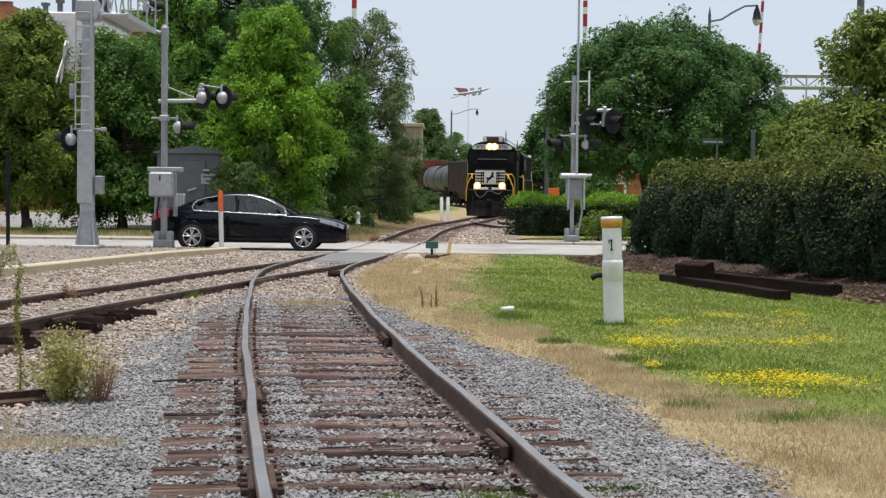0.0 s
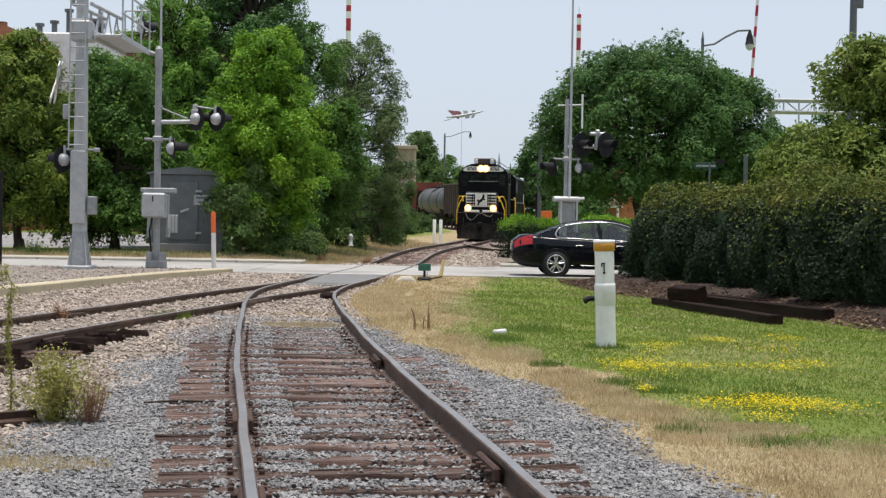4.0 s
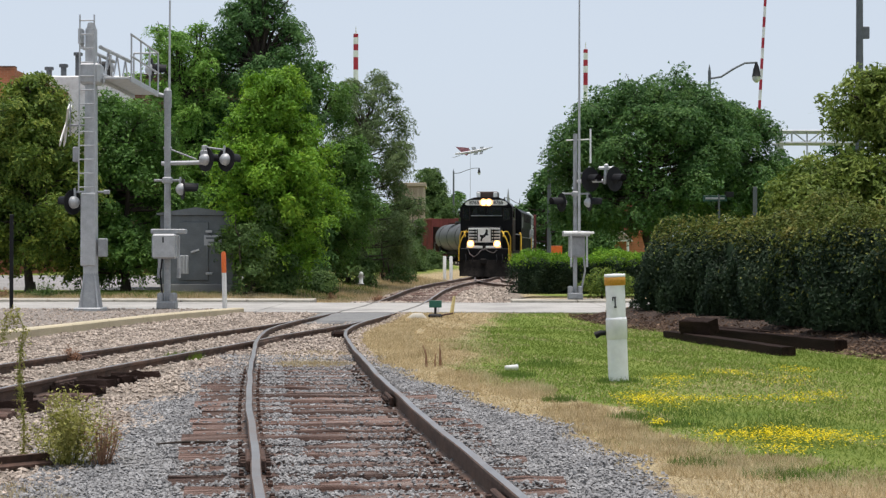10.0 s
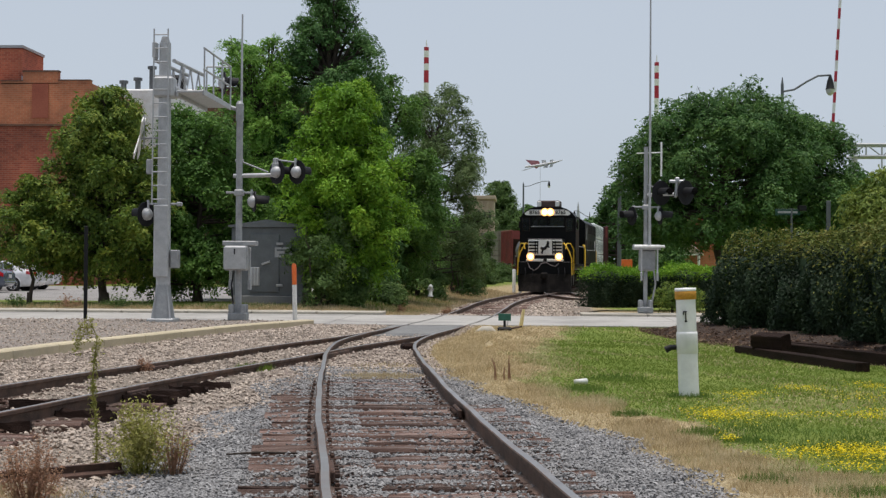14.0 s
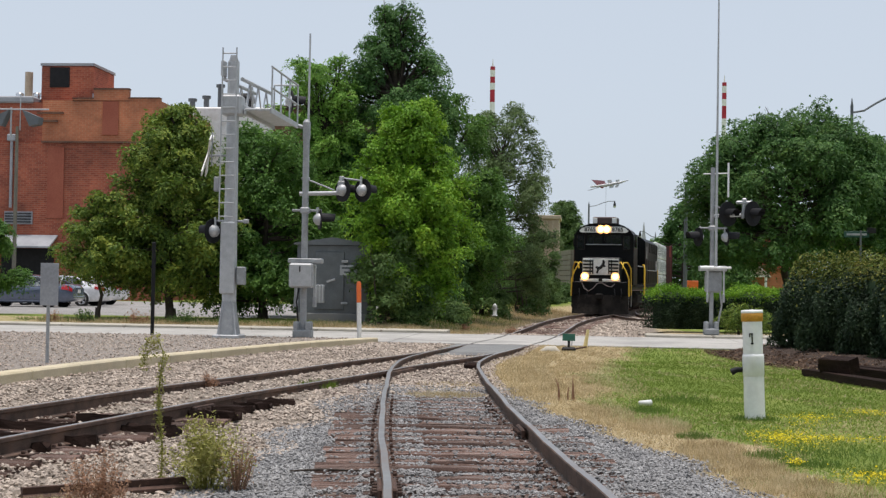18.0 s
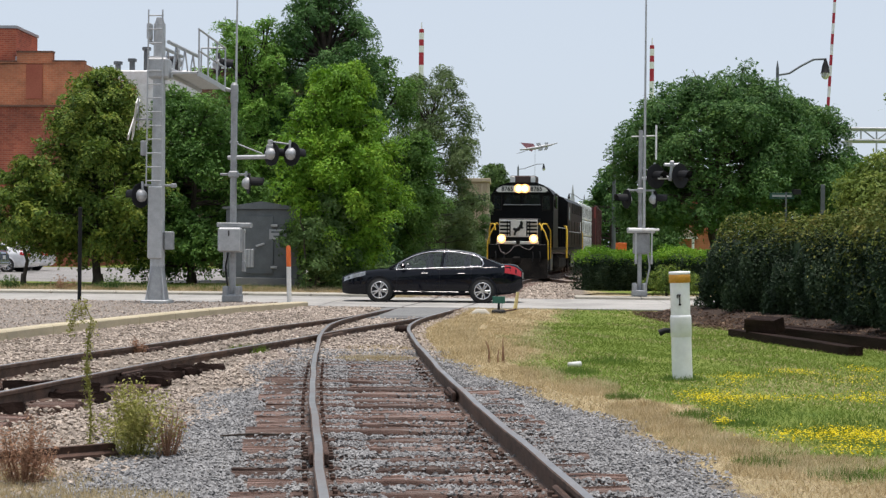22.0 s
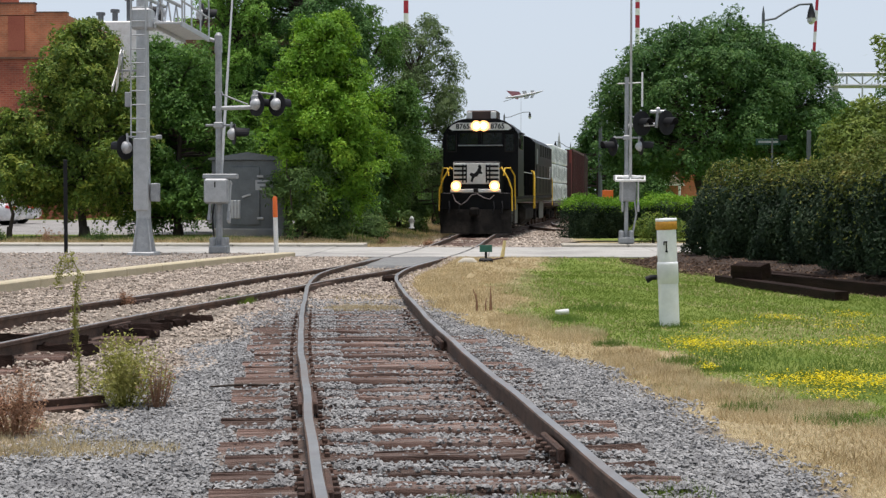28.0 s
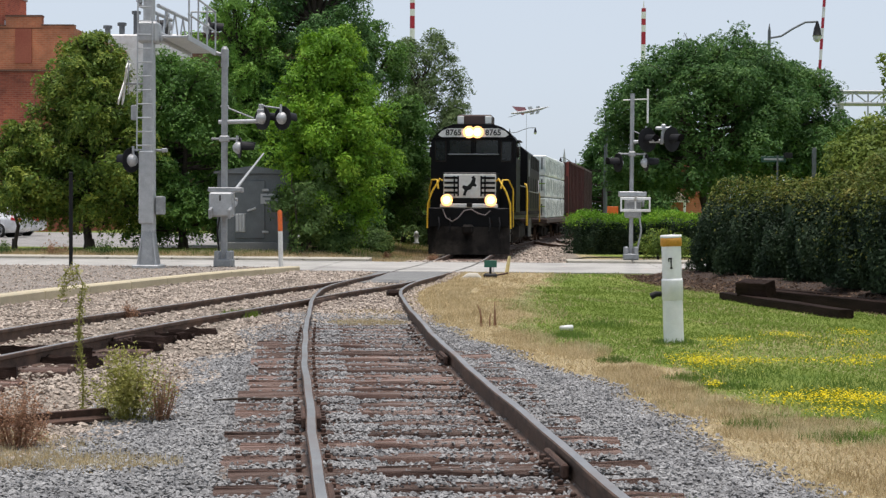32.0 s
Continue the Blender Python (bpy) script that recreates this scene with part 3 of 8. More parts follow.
def ground_z(x, y):
    x, y = np.asarray(x, float), np.asarray(y, float)
    z = np.full(np.broadcast(x, y).shape, -0.03)
    z = z + 0.012 * np.sin(x * 2.1 + y) * np.cos(y * 1.7)
    z = z - 0.03 * (np.abs(x - xc(MAIN, np.clip(y, -40, 270)) + 0.2) < 1.15) * (y < 37) - 0.03 * (np.abs(x - xc(LEFT, np.clip(y, -40, 33))) < 1.6) * (y < 29)
    z = z + np.where(y < 37.2, 0.17 * np.clip(1 - (x - kerb_x(y)) / 1.5, 0, 1), 0)
    z = z + 0.068 * np.clip((x - xc(MAIN, np.clip(y, -40, 270)) - 0.86) / 0.12, 0, 1) * np.clip((2.2 - x + xc(MAIN, np.clip(y, -40, 270))) / 0.8, 0, 1) * np.clip((y - 14.5) / 2.5, 0, 1) * (y < 37)
    om, ol = np.abs(x - xc(MAIN, np.clip(y, -40, 270))), np.abs(x - xc(LEFT, np.clip(y, -40, 33)))
    z = np.maximum(z, np.where((om < 2.0) & (y < 36.9), 0.062 * np.clip((y - 20.5) / 2.5, 0, 1) - 0.1 * (y < 20.5), z))
    z = np.maximum(z, np.where((ol < 2.2) & (y < 36.9), (0.062 * np.clip((y - 17.0) / 3.0, 0, 1)) * np.clip((2.2 - ol) / 0.5, 0, 1) - 0.1 * (y < 17.0), z))
    lawn = np.clip((x - xc(MAIN, y) - 1.6) / 2.5, 0, 1)
    z = z + lawn * 0.05
    z = z + np.clip((x - hedge_face(y) + 1.5) / 1.5, 0, 1) * 0.3 * (y < 36.6)
    isle = np.clip((kerb_x(y) - x) / 0.12, 0, 1) * (y < 37)
    z = z * (1 - isle) + isle * 0.26
    bank = np.clip(1 - np.abs(y - 40.9) / 8.5, 0, 1) ** 0.7
    z = np.maximum(z, np.where((y > 30) & (y < 52), -0.03 + 0.19 * np.clip(bank * 1.6, 0, 1), z))
    z = np.where((y > 36.95) & (y < 44.9), np.minimum(z, 0.12), z)
    back = np.clip((y - 45.8) / 4, 0, 1) * np.clip((xc(MAIN, np.minimum(y, 270)) - 2.6 - x) / 2.0, 0, 1)
    z = z + back * 0.36
    right = np.clip((y - 45.5) / 3, 0, 1) * np.clip((x - xc(MAIN, np.minimum(y, 270)) - 2.6) / 1.5, 0, 1)
    z = z + right * 0.2
    return z + rise(y)


# ---- ground: one sheet to the horizon ----
def axis_steps(*spans):
    out = []
    for a, b, s in spans:
        out += list(np.arange(a, b, s))
    return np.array(out + [spans[-1][1]])


def build_ground():
    gx = axis_steps((-3000, -400, 650), (-400, -60, 40), (-60, -14, 2.0), (-14, 14, 0.2), (14, 60, 2.0), (60, 400, 40), (400, 3000, 650))
    gy = axis_steps((-600, -40, 70), (-40, 4, 4), (4, 52, 0.2), (52, 120, 2), (120, 400, 20), (400, 4000, 600))
    X, Y = np.meshgrid(gx, gy)
    Z = ground_z(X, Y)
    nx, ny = len(gx), len(gy)
    i = np.arange(nx * ny).reshape(ny, nx)
    f = np.stack([i[:-1, :-1], i[:-1, 1:], i[1:, 1:], i[1:, :-1]], -1).reshape(-1, 4)
    me = fast_mesh("ground", np.stack([X, Y, Z], -1).reshape(-1, 3), f, (), True)
    off = X - xc(MAIN, np.clip(Y, -40, 270))
    wob = 0.22 * np.sin(X * 2.3 + 1.1 * Y) + 0.18 * np.sin(1.7 * Y - 3.1 * X) + 0.16 * np.sin(4.3 * X + 2.9 * Y) + 0.12 * np.sin(7.7 * Y - 2.2 * X)
    grey = np.clip((ballast_edge(Y) + 0.1 - off) / 0.4, 0, 1) * np.clip((X + 3.4) / 0.7, 0, 1) * (Y < 23)
    edge = np.minimum(ballast_edge(Y), np.interp(Y, [0, 22, 24], [3.0, 3.0, 0.9])) - 0.1
    right = np.clip((off - edge) / 0.35, 0, 1) * (Y < 45)
    green = np.clip((off - green_edge(Y) - wob * 0.7 + 0.3) / 0.6, 0, 1) * (Y < 45)
    mulch = np.clip((X - hedge_face(Y) + 1.35) / 0.3, 0, 1) * (Y < 36.6)
    isle = np.clip((kerb_x(Y) - X) / 0.15, 0, 1) * (Y < 45)
    beyond = np.clip((Y - 45.5) / 1.5, 0, 1)
    bl = beyond * np.clip((np.abs(off - 0.9) - 2.7) / 0.6, 0, 1)
    dry = np.maximum(right, bl)
    far = np.clip((Y - 49) / 3, 0, 1) * np.clip((np.abs(off) - 3.5) / 1.5, 0, 1)
    far = np.maximum(far, 0.38 * np.clip((Y - 46.4) / 0.5, 0, 1) * np.clip((-off - 4.5) / 2.0, 0, 1))
    lot = np.clip((-9 - X) / 2, 0, 1) * np.clip((Y - 53.5) / 1.0, 0, 1) * np.clip((84 - Y) / 2, 0, 1)
    # thin, half-dry places in the lawn
    green = green - 0.4 * np.exp(-((X - 3.8) / 1.3) ** 2 - ((Y - 18.8) / 2.2) ** 2) - 0.6 * np.exp(-((X - 2.35) / 0.5) ** 2 - ((Y - 11.4) / 0.4) ** 2)
    green = np.maximum(np.clip(green, 0, 1) * (1 - mulch), far)
    soil = np.clip(1.4 - np.maximum(np.abs(off - 0.16) - 0.45, 0) / 0.12, 0, 1) + np.clip(1.4 - np.maximum(np.abs(off + 1.18) - 0.12, 0) / 0.12, 0, 1)
    soil = np.clip(soil, 0, 1) * (Y < 30)
    for nm, vals in (("grey", grey), ("dry", dry), ("green", green), ("mulch", mulch), ("isle", isle), ("lot", lot), ("soil", soil)):
        me.attributes.new(nm, "FLOAT", "POINT").data.foreach_set("value", vals.astype(np.float32).ravel())
    m, n, l, b = node_mat("ground_cover")
    geo = n.new("ShaderNodeNewGeometry")
    pos = geo.outputs["Position"]
    fine, mid, broad = noise_of(n, l, pos, 45, 5, 0.75), noise_of(n, l, pos, 7, 4), noise_of(n, l, pos, 0.9, 4)

    def tone(a, c, src=mid):
        r = ramp_of(n, [(0.3, a), (0.7, c)])
        l.new(src.outputs[0], r.inputs[0])
        return r.outputs[0]

    def region(name, soft=0.35):
        at = n.new("ShaderNodeAttribute")
        at.attribute_name = name
        k = n.new("ShaderNodeMath")
        k.operation = "ADD"
        l.new(at.outputs["Fac"], k.inputs[0])
        e = n.new("ShaderNodeMapRange")
        e.inputs[1].default_value, e.inputs[2].default_value = 0.3, 0.7
        e.inputs[3].default_value, e.inputs[4].default_value = -soft, soft
        l.new(mid.outputs[0], e.inputs[0])
        l.new(e.outputs[0], k.inputs[1])
        r = ramp_of(n, [(0.4, (0, 0, 0)), (0.6, (1, 1, 1))])
        l.new(k.outputs[0], r.inputs[0])
        return r.outputs[0]

    col = tone((0.17, 0.14, 0.11), (0.34, 0.29, 0.24), fine)
    col = mix_of(n, l, "MIX", region("grey"), col, tone((0.15, 0.148, 0.147), (0.31, 0.306, 0.302), fine))
    col = mix_of(n, l, "MIX", region("soil"), col, tone((0.16, 0.125, 0.105), (0.33, 0.27, 0.23), fine))
    col = mix_of(n, l, "MIX", region("dry"), col, mix_of(n, l, "MIX", 0.5, tone((0.24, 0.175, 0.095), (0.6, 0.49, 0.3), fine), tone((0.26, 0.195, 0.105), (0.54, 0.44, 0.26))))
    col = mix_of(n, l, "MIX", region("green"), col, mix_of(n, l, "MIX", 0.45, tone((0.1, 0.16, 0.024), (0.21, 0.27, 0.05), mid), tone((0.08, 0.15, 0.02), (0.34, 0.33, 0.1), broad)))
    col = mix_of(n, l, "MIX", region("mulch", 0.2), col, tone((0.025, 0.018, 0.015), (0.105, 0.078, 0.064), fine))
    col = mix_of(n, l, "MIX", region("isle", 0.05), col, tone((0.2, 0.175, 0.155), (0.37, 0.325, 0.285), fine))
    col = mix_of(n, l, "MIX", region("lot", 0.1), col, tone((0.26, 0.25, 0.24), (0.36, 0.345, 0.33), broad))
    g = ramp_of(n, [(0.3, (0.7, 0.7, 0.7)), (0.7, (1.2, 1.2, 1.2))])
    l.new(fine.outputs[0], g.inputs[0])
    col = mix_of(n, l, "MULTIPLY", 0.8, col, g.outputs[0])
    l.new(col, b.inputs["Base Color"])
    b.inputs["Roughness"].default_value = 0.95
    bp = n.new("ShaderNodeBump")
    bp.inputs["Strength"].default_value, bp.inputs["Distance"].default_value = 0.7, 0.04
    l.new(fine.outputs[0], bp.inputs["Height"])
    l.new(bp.outputs[0], b.inputs["Normal"])
    b.inputs["Specular IOR Level"].default_value = 0.15
    me.materials.append(m)
    ob = new("ground", me)
    tagged(ob, "ballast, mown lawn, dry grass and bare gravel round the tracks", "ground", kind="structure")


build_ground()


# ---- road over the crossing ----
def build_road():
    road = thing("road", "pale worn concrete road with tarred joints, crossing the track", "road", kind="structure")
    mid = 40.6
    for a, b2 in ((ROAD_NEAR, mid), (mid, ROAD_FAR)):
        x = -60.0
        while x < 60:
            w = 4.6
            if not (-5 < x < -0.5):
                part("slab", Geo().box((x + w / 2, (a + b2) / 2, ROAD_Z - 0.12), (w - 0.03, b2 - a - 0.03, 0.24), ch=0.012), "road", road)
            else:
                part("crossing_slab", Geo().box((x + w / 2, (a + b2) / 2, ROAD_Z - 0.125), (w - 0.03, b2 - a - 0.03, 0.24), ch=0.012), "road", road)
            x += w
    part("joint_filler", Geo().box((0, 40.9, 0.06), (120, 7.6, 0.2)), "asphalt", road, "dark tar in the joints")
    # worn asphalt laid between the rails before the crossing
    rng = np.random.default_rng(205)
    rings = []
    for k, y in enumerate(np.linspace(32.6, 37.2, 12)):
        w = min(1.0, 0.45 + 0.14 * k)
        c = float(xc(MAIN, y))
        l0, r0 = c - 0.66 - 0.5 * w * rng.uniform(0.6, 1.0), c + 0.66
        ts = np.linspace(0, 1, 7)
        rings.append([(l0, y, -0.05), (r0, y, -0.05)] + [(r0 + (l0 - r0) * q, y, min(0.174, float(ground_z(r0 + (l0 - r0) * q, y)) + 0.03) + rng.normal(0, 0.003)) for q in ts])
    part("asphalt_apron", Geo().loft(rings), "asphalt", road, "worn grey asphalt between the rails")
    # raised walk and kerb along the far side
    walk_far = thing("pavement", "raised concrete pavement along the far side of the road", "pavement", kind="structure")
    x = -60.0
    while x < 60:
        if x + 2 < -3.6 or x > 1.9:
            part("paving_slab", Geo().box((x + 0.98, 45.55, 0.13), (1.96, 1.5, 0.26), ch=0.02), "concrete", walk_far)
            part("kerb_stone", Geo().box((x + 0.98, 44.78, 0.12), (1.95, 0.15, 0.29), ch=0.02), "concrete", walk_far)
        x += 2.0
    k = thing("kerb", "long pale concrete kerb along the raised gravel", "kerb", kind="structure")
    y = 10.0
    while y < 36.8:
        a, b2 = Vector((float(kerb_x(y)), y, 0)), Vector((float(kerb_x(y + 1.8)), y + 1.8, 0))
        d = b2 - a
        part("kerb_stone", Geo().box((0, 0, 0), (0.3, d.length - 0.012, 0.3), ch=0.025), "kerb", k, m=pose(*((a + b2) / 2)[:2], 0.135, 0, 0, math.degrees(math.atan2(d.y, d.x)) - 90))
        y += 1.8


build_road()


# ---- tracks ----
RAIL_PROFILE = [(-0.07, 0), (0.07, 0), (0.07, 0.014), (0.012, 0.034), (0.012, 0.128), (0.036, 0.14), (0.036, 0.172), (0.028, 0.18), (-0.028, 0.18), (-0.036, 0.172), (-0.036, 0.14), (-0.012, 0.128), (-0.012, 0.034), (-0.07, 0.014)]


def rail_geo(path, y0, y1, side, lift=0.0, step=0.5):
    """One rail, swept along the path at half the gauge to one side; the running surface takes slot 1."""
    ys = np.arange(y0, y1 + 1e-6, step)
    xs = xc(path, ys)
    dx = np.gradient(xs, ys)
    n = len(RAIL_PROFILE)
    vs, fs, mi = [], [], []
    for x, y, d in zip(xs, ys, dx):
        q = 1 / math.sqrt(1 + d * d)
        ux, uy = q, -d * q
        wob = 0.006 * math.sin(y * 1.3 + side) + 0.004 * math.sin(y * 3.1)
        for px, pz in RAIL_PROFILE:
            o = side * 0.7525 + px + wob
            vs.append((x + ux * o, y + uy * o, pz + lift + (RAIL_TOP - 0.18) + float(rise(y))))
    for i in range(len(ys) - 1):
        for j in range(n):
            fs.append((i * n + j, i * n + (j + 1) % n, (i + 1) * n + (j + 1) % n, (i + 1) * n + j))
            mi.append(1 if j == 7 else 0)
    g = Geo()
    g.add(vs, fs)
    g.mi = mi
    g.add(vs[:n], [list(range(n))])
    g.add(vs[-n:], [list(range(n))[::-1]])
    return g


TIES = {}


def build_track(name, label, path, y0, y1, tie_end, lift=0.0, seed=3, tie_to=None, long_from=None):
    rng = np.random.default_rng(seed)
    t = thing(name, label, "railway track", kind="structure")
    for side in (-1, 1):
        part("rail", rail_geo(path, y0, y1, side, lift), ("rail_side", "rail_top"), t, "rusty rail with a worn bright head")
    shapes = []
    for k in range(5):
        g = Geo()
        L, n = 2.6, 11
        rings = []
        for i in range(n):
            x = -L / 2 + L * i / (n - 1)
            w, h = 0.115 + rng.normal(0, 0.006), rng.normal(0, 0.006)
            c1, c2 = 0.02 + 0.035 * rng.uniform() * (rng.uniform() < 0.8), 0.012 + 0.04 * rng.uniform() * (rng.uniform() < 0.7)
            tops = [(w, -0.03), (w * 0.8, 0.0), (w * 0.45, 0.004), (w * 0.3, -c1), (w * 0.14, 0.002), (-w * 0.2, 0.006), (-w * 0.36, -c2), (-w * 0.5, 0.0), (-w * 0.8, -0.004), (-w, -0.035)]
            rings.append([(x, -w, -0.16), (x, w, -0.16)] + [(x, a + rng.normal(0, 0.006), b + h + rng.normal(0, 0.004)) for a, b in tops])
        shapes.append(g.loft(rings).mesh("tie", "tie"))
    plate = Geo().box((0, 0, 0.006), (0.34, 0.19, 0.022), ch=0.004)
    for sx, sy in ((-0.095, 0.06), (0.095, -0.06), (-0.095, -0.06), (0.095, 0.06)):
        plate.box((sx, sy, 0.03), (0.035, 0.03, 0.03), ch=0.006)
    plate = plate.mesh("tie_plate", "rust")
    y = y0 + 0.2
    rows = TIES.setdefault(name, [])
    while y < (tie_to or y1):
        d = float(xc(path, y + 0.25) - xc(path, y - 0.25)) / 0.5
        yaw = -math.degrees(math.atan(d))
        if not (ROAD_NEAR - 0.2 < y < ROAD_FAR + 0.1):
            m = pose(float(xc(path, y)) + rng.normal(0, 0.04), y, rng.normal(0.012, 0.01) + lift + float(rise(y)), 0, rng.normal(0, 0.4), yaw + rng.normal(0, 1.2))
            part("tie", shapes[int(rng.integers(5))], "tie", t, m=m)
            rows.append((y, math.tan(math.radians(m.to_euler().z))))
            if 3 < y < tie_end:
                q = 1 / math.sqrt(1 + d * d)
                for side in (-1, 1):
                    part("tie_plate", plate, "rust", t, m=pose(float(xc(path, y)) + side * 0.7525 * q, y - side * 0.7525 * d * q, lift, 0, 0, yaw))
        y += 0.53 + rng.normal(0, 0.025) if 3 < y < 60 else 0.6
    return t


main_track = build_track("main_track", "weathered railway track with rusty rails on dark old ties", MAIN, -36.0, 270.0, 26.0, 0.0, 3, 130)
left_track = build_track("left_track", "second rusty track joining the first at a switch", LEFT, -36.0, 33.0, 24.0, -0.006, 5, 28.0)
spur_track = build_track("spur_track", "rusty spur track branching off behind the low hedge", SPUR, 50.0, 88.0, 0.0, -0.008, 7, 84)


# ---- hedges ----
def hedge(name, label, a, b, depth, height, z0, count, size, seed, mat="leaf_hedge", top="leaf_hedge_top", round_end=0.5, bulge=1.0):
    """A clipped hedge from a to b (plan points of its middle): a twiggy core, side leaves and lighter leaves on top."""
    rng = np.random.default_rng(seed)
    a, b = np.array(a, float), np.array(b, float)
    L = np.linalg.norm(b - a)
    u = (b - a) / L
    w = np.array([-u[1], u[0]])
    t = thing(name, label, "hedge", pose(a[0], a[1], z0))

    def lump(s, v):
        return bulge * (np.abs(np.sin(s * 1.45 + 0.3 * v + seed + 0.6 * np.sin(s * 0.7))) ** 0.55 - 0.7) + 0.1 * np.sin(s * 3.7 + v * 2.9) + 0.07 * np.sin(s * 7.6 - v * 5.0) + 0.05 * np.sin(s * 14 + v * 9)

    def place(s, ang, v, inset):
        """s along; ang 0..1 round the section from the front foot over the top to the back foot."""
        hd = depth / 2
        r = np.clip(ang, 0, 1)
        side = np.where(r < 0.38, -1.0, np.where(r > 0.62, 1.0, (r - 0.5) / 0.12))
        hh = np.where(r < 0.38, r / 0.38, np.where(r > 0.62, (1 - r) / 0.38, 1.0))
        sq = np.sign(side) * np.abs(side) ** 0.8
        end = np.clip(np.minimum(s, L - s) / round_end, 0, 1) ** 0.5
        off = sq * (hd * (0.45 + 0.55 * end) + lump(s, hh) * np.minimum(1, end + 0.3) - inset) * (0.9 + 0.1 * np.sin(hh * 2.6))
        zz = hh * (height * (0.82 + 0.18 * end) + np.where(hh > 0.95, lump(s, side) * 0.5 + 0.09 * np.sin(s * 1.9 + 1.0) + 0.06 * np.sin(s * 4.3), 0) - inset)
        return off, zz

    n = count
    s, ang = rng.uniform(0, L, n), rng.uniform(0.0, 0.72, n)
    inset = np.abs(rng.normal(0, 0.1, n)) - 0.04
    off, zz = place(s, ang, 0, inset)
    p = np.stack([s * u[0] + off * w[0], s * u[1] + off * w[1], zz], 1) + rng.normal(0, 0.025, (n, 3))
    ends = rng.uniform(0, 1, n) < 0.12
    for k, pos in ((0, 0.0), (1, L)):
        e = ends & (rng.uniform(0, 1, n) < 0.5) if k == 0 else ends
        vv = rng.uniform(-0.5, 0.5, n) * depth
        hh = rng.uniform(0.0, 0.97, n) * height
        q = np.stack([pos * u[0] + vv * w[0], pos * u[1] + vv * w[1], hh], 1) + rng.normal(0, 0.08, (n, 3))
        p[e] = q[e]
        ends = ends & ~e
    p[:, 2] = np.maximum(p[:, 2], 0.05)
    up = p[:, 2] > height * (0.86 - 0.22 * rng.uniform(0, 1, n) ** 2)
    sz = size * rng.uniform(0.6, 1.3, n)
    for nm, w0, mt in (("foliage", ~up, mat), ("new_growth", up, top)):
        if w0.any():
            part(nm, strew(nm, LEAF, p[w0], sz[w0][:, None], turns(w0.sum(), rng, 1.1), (mt,)), mt, t)
    # twigs and stems inside
    g = Geo()
    ns = max(3, int(L / 0.25))
    rings = []
    for i in range(ns + 1):
        si = L * (0.03 + 0.94 * i / ns)
        ring = []
        for q in np.linspace(0, 1, 15):
            o, z = place(np.array(si), np.array(q), 0, np.array(0.2))
            ring.append((si * u[0] + float(o) * w[0], si * u[1] + float(o) * w[1], max(0.02, float(z))))
        rings.append(ring)
    part("inner_growth", g.loft(rings), M[mat], t)
    return t


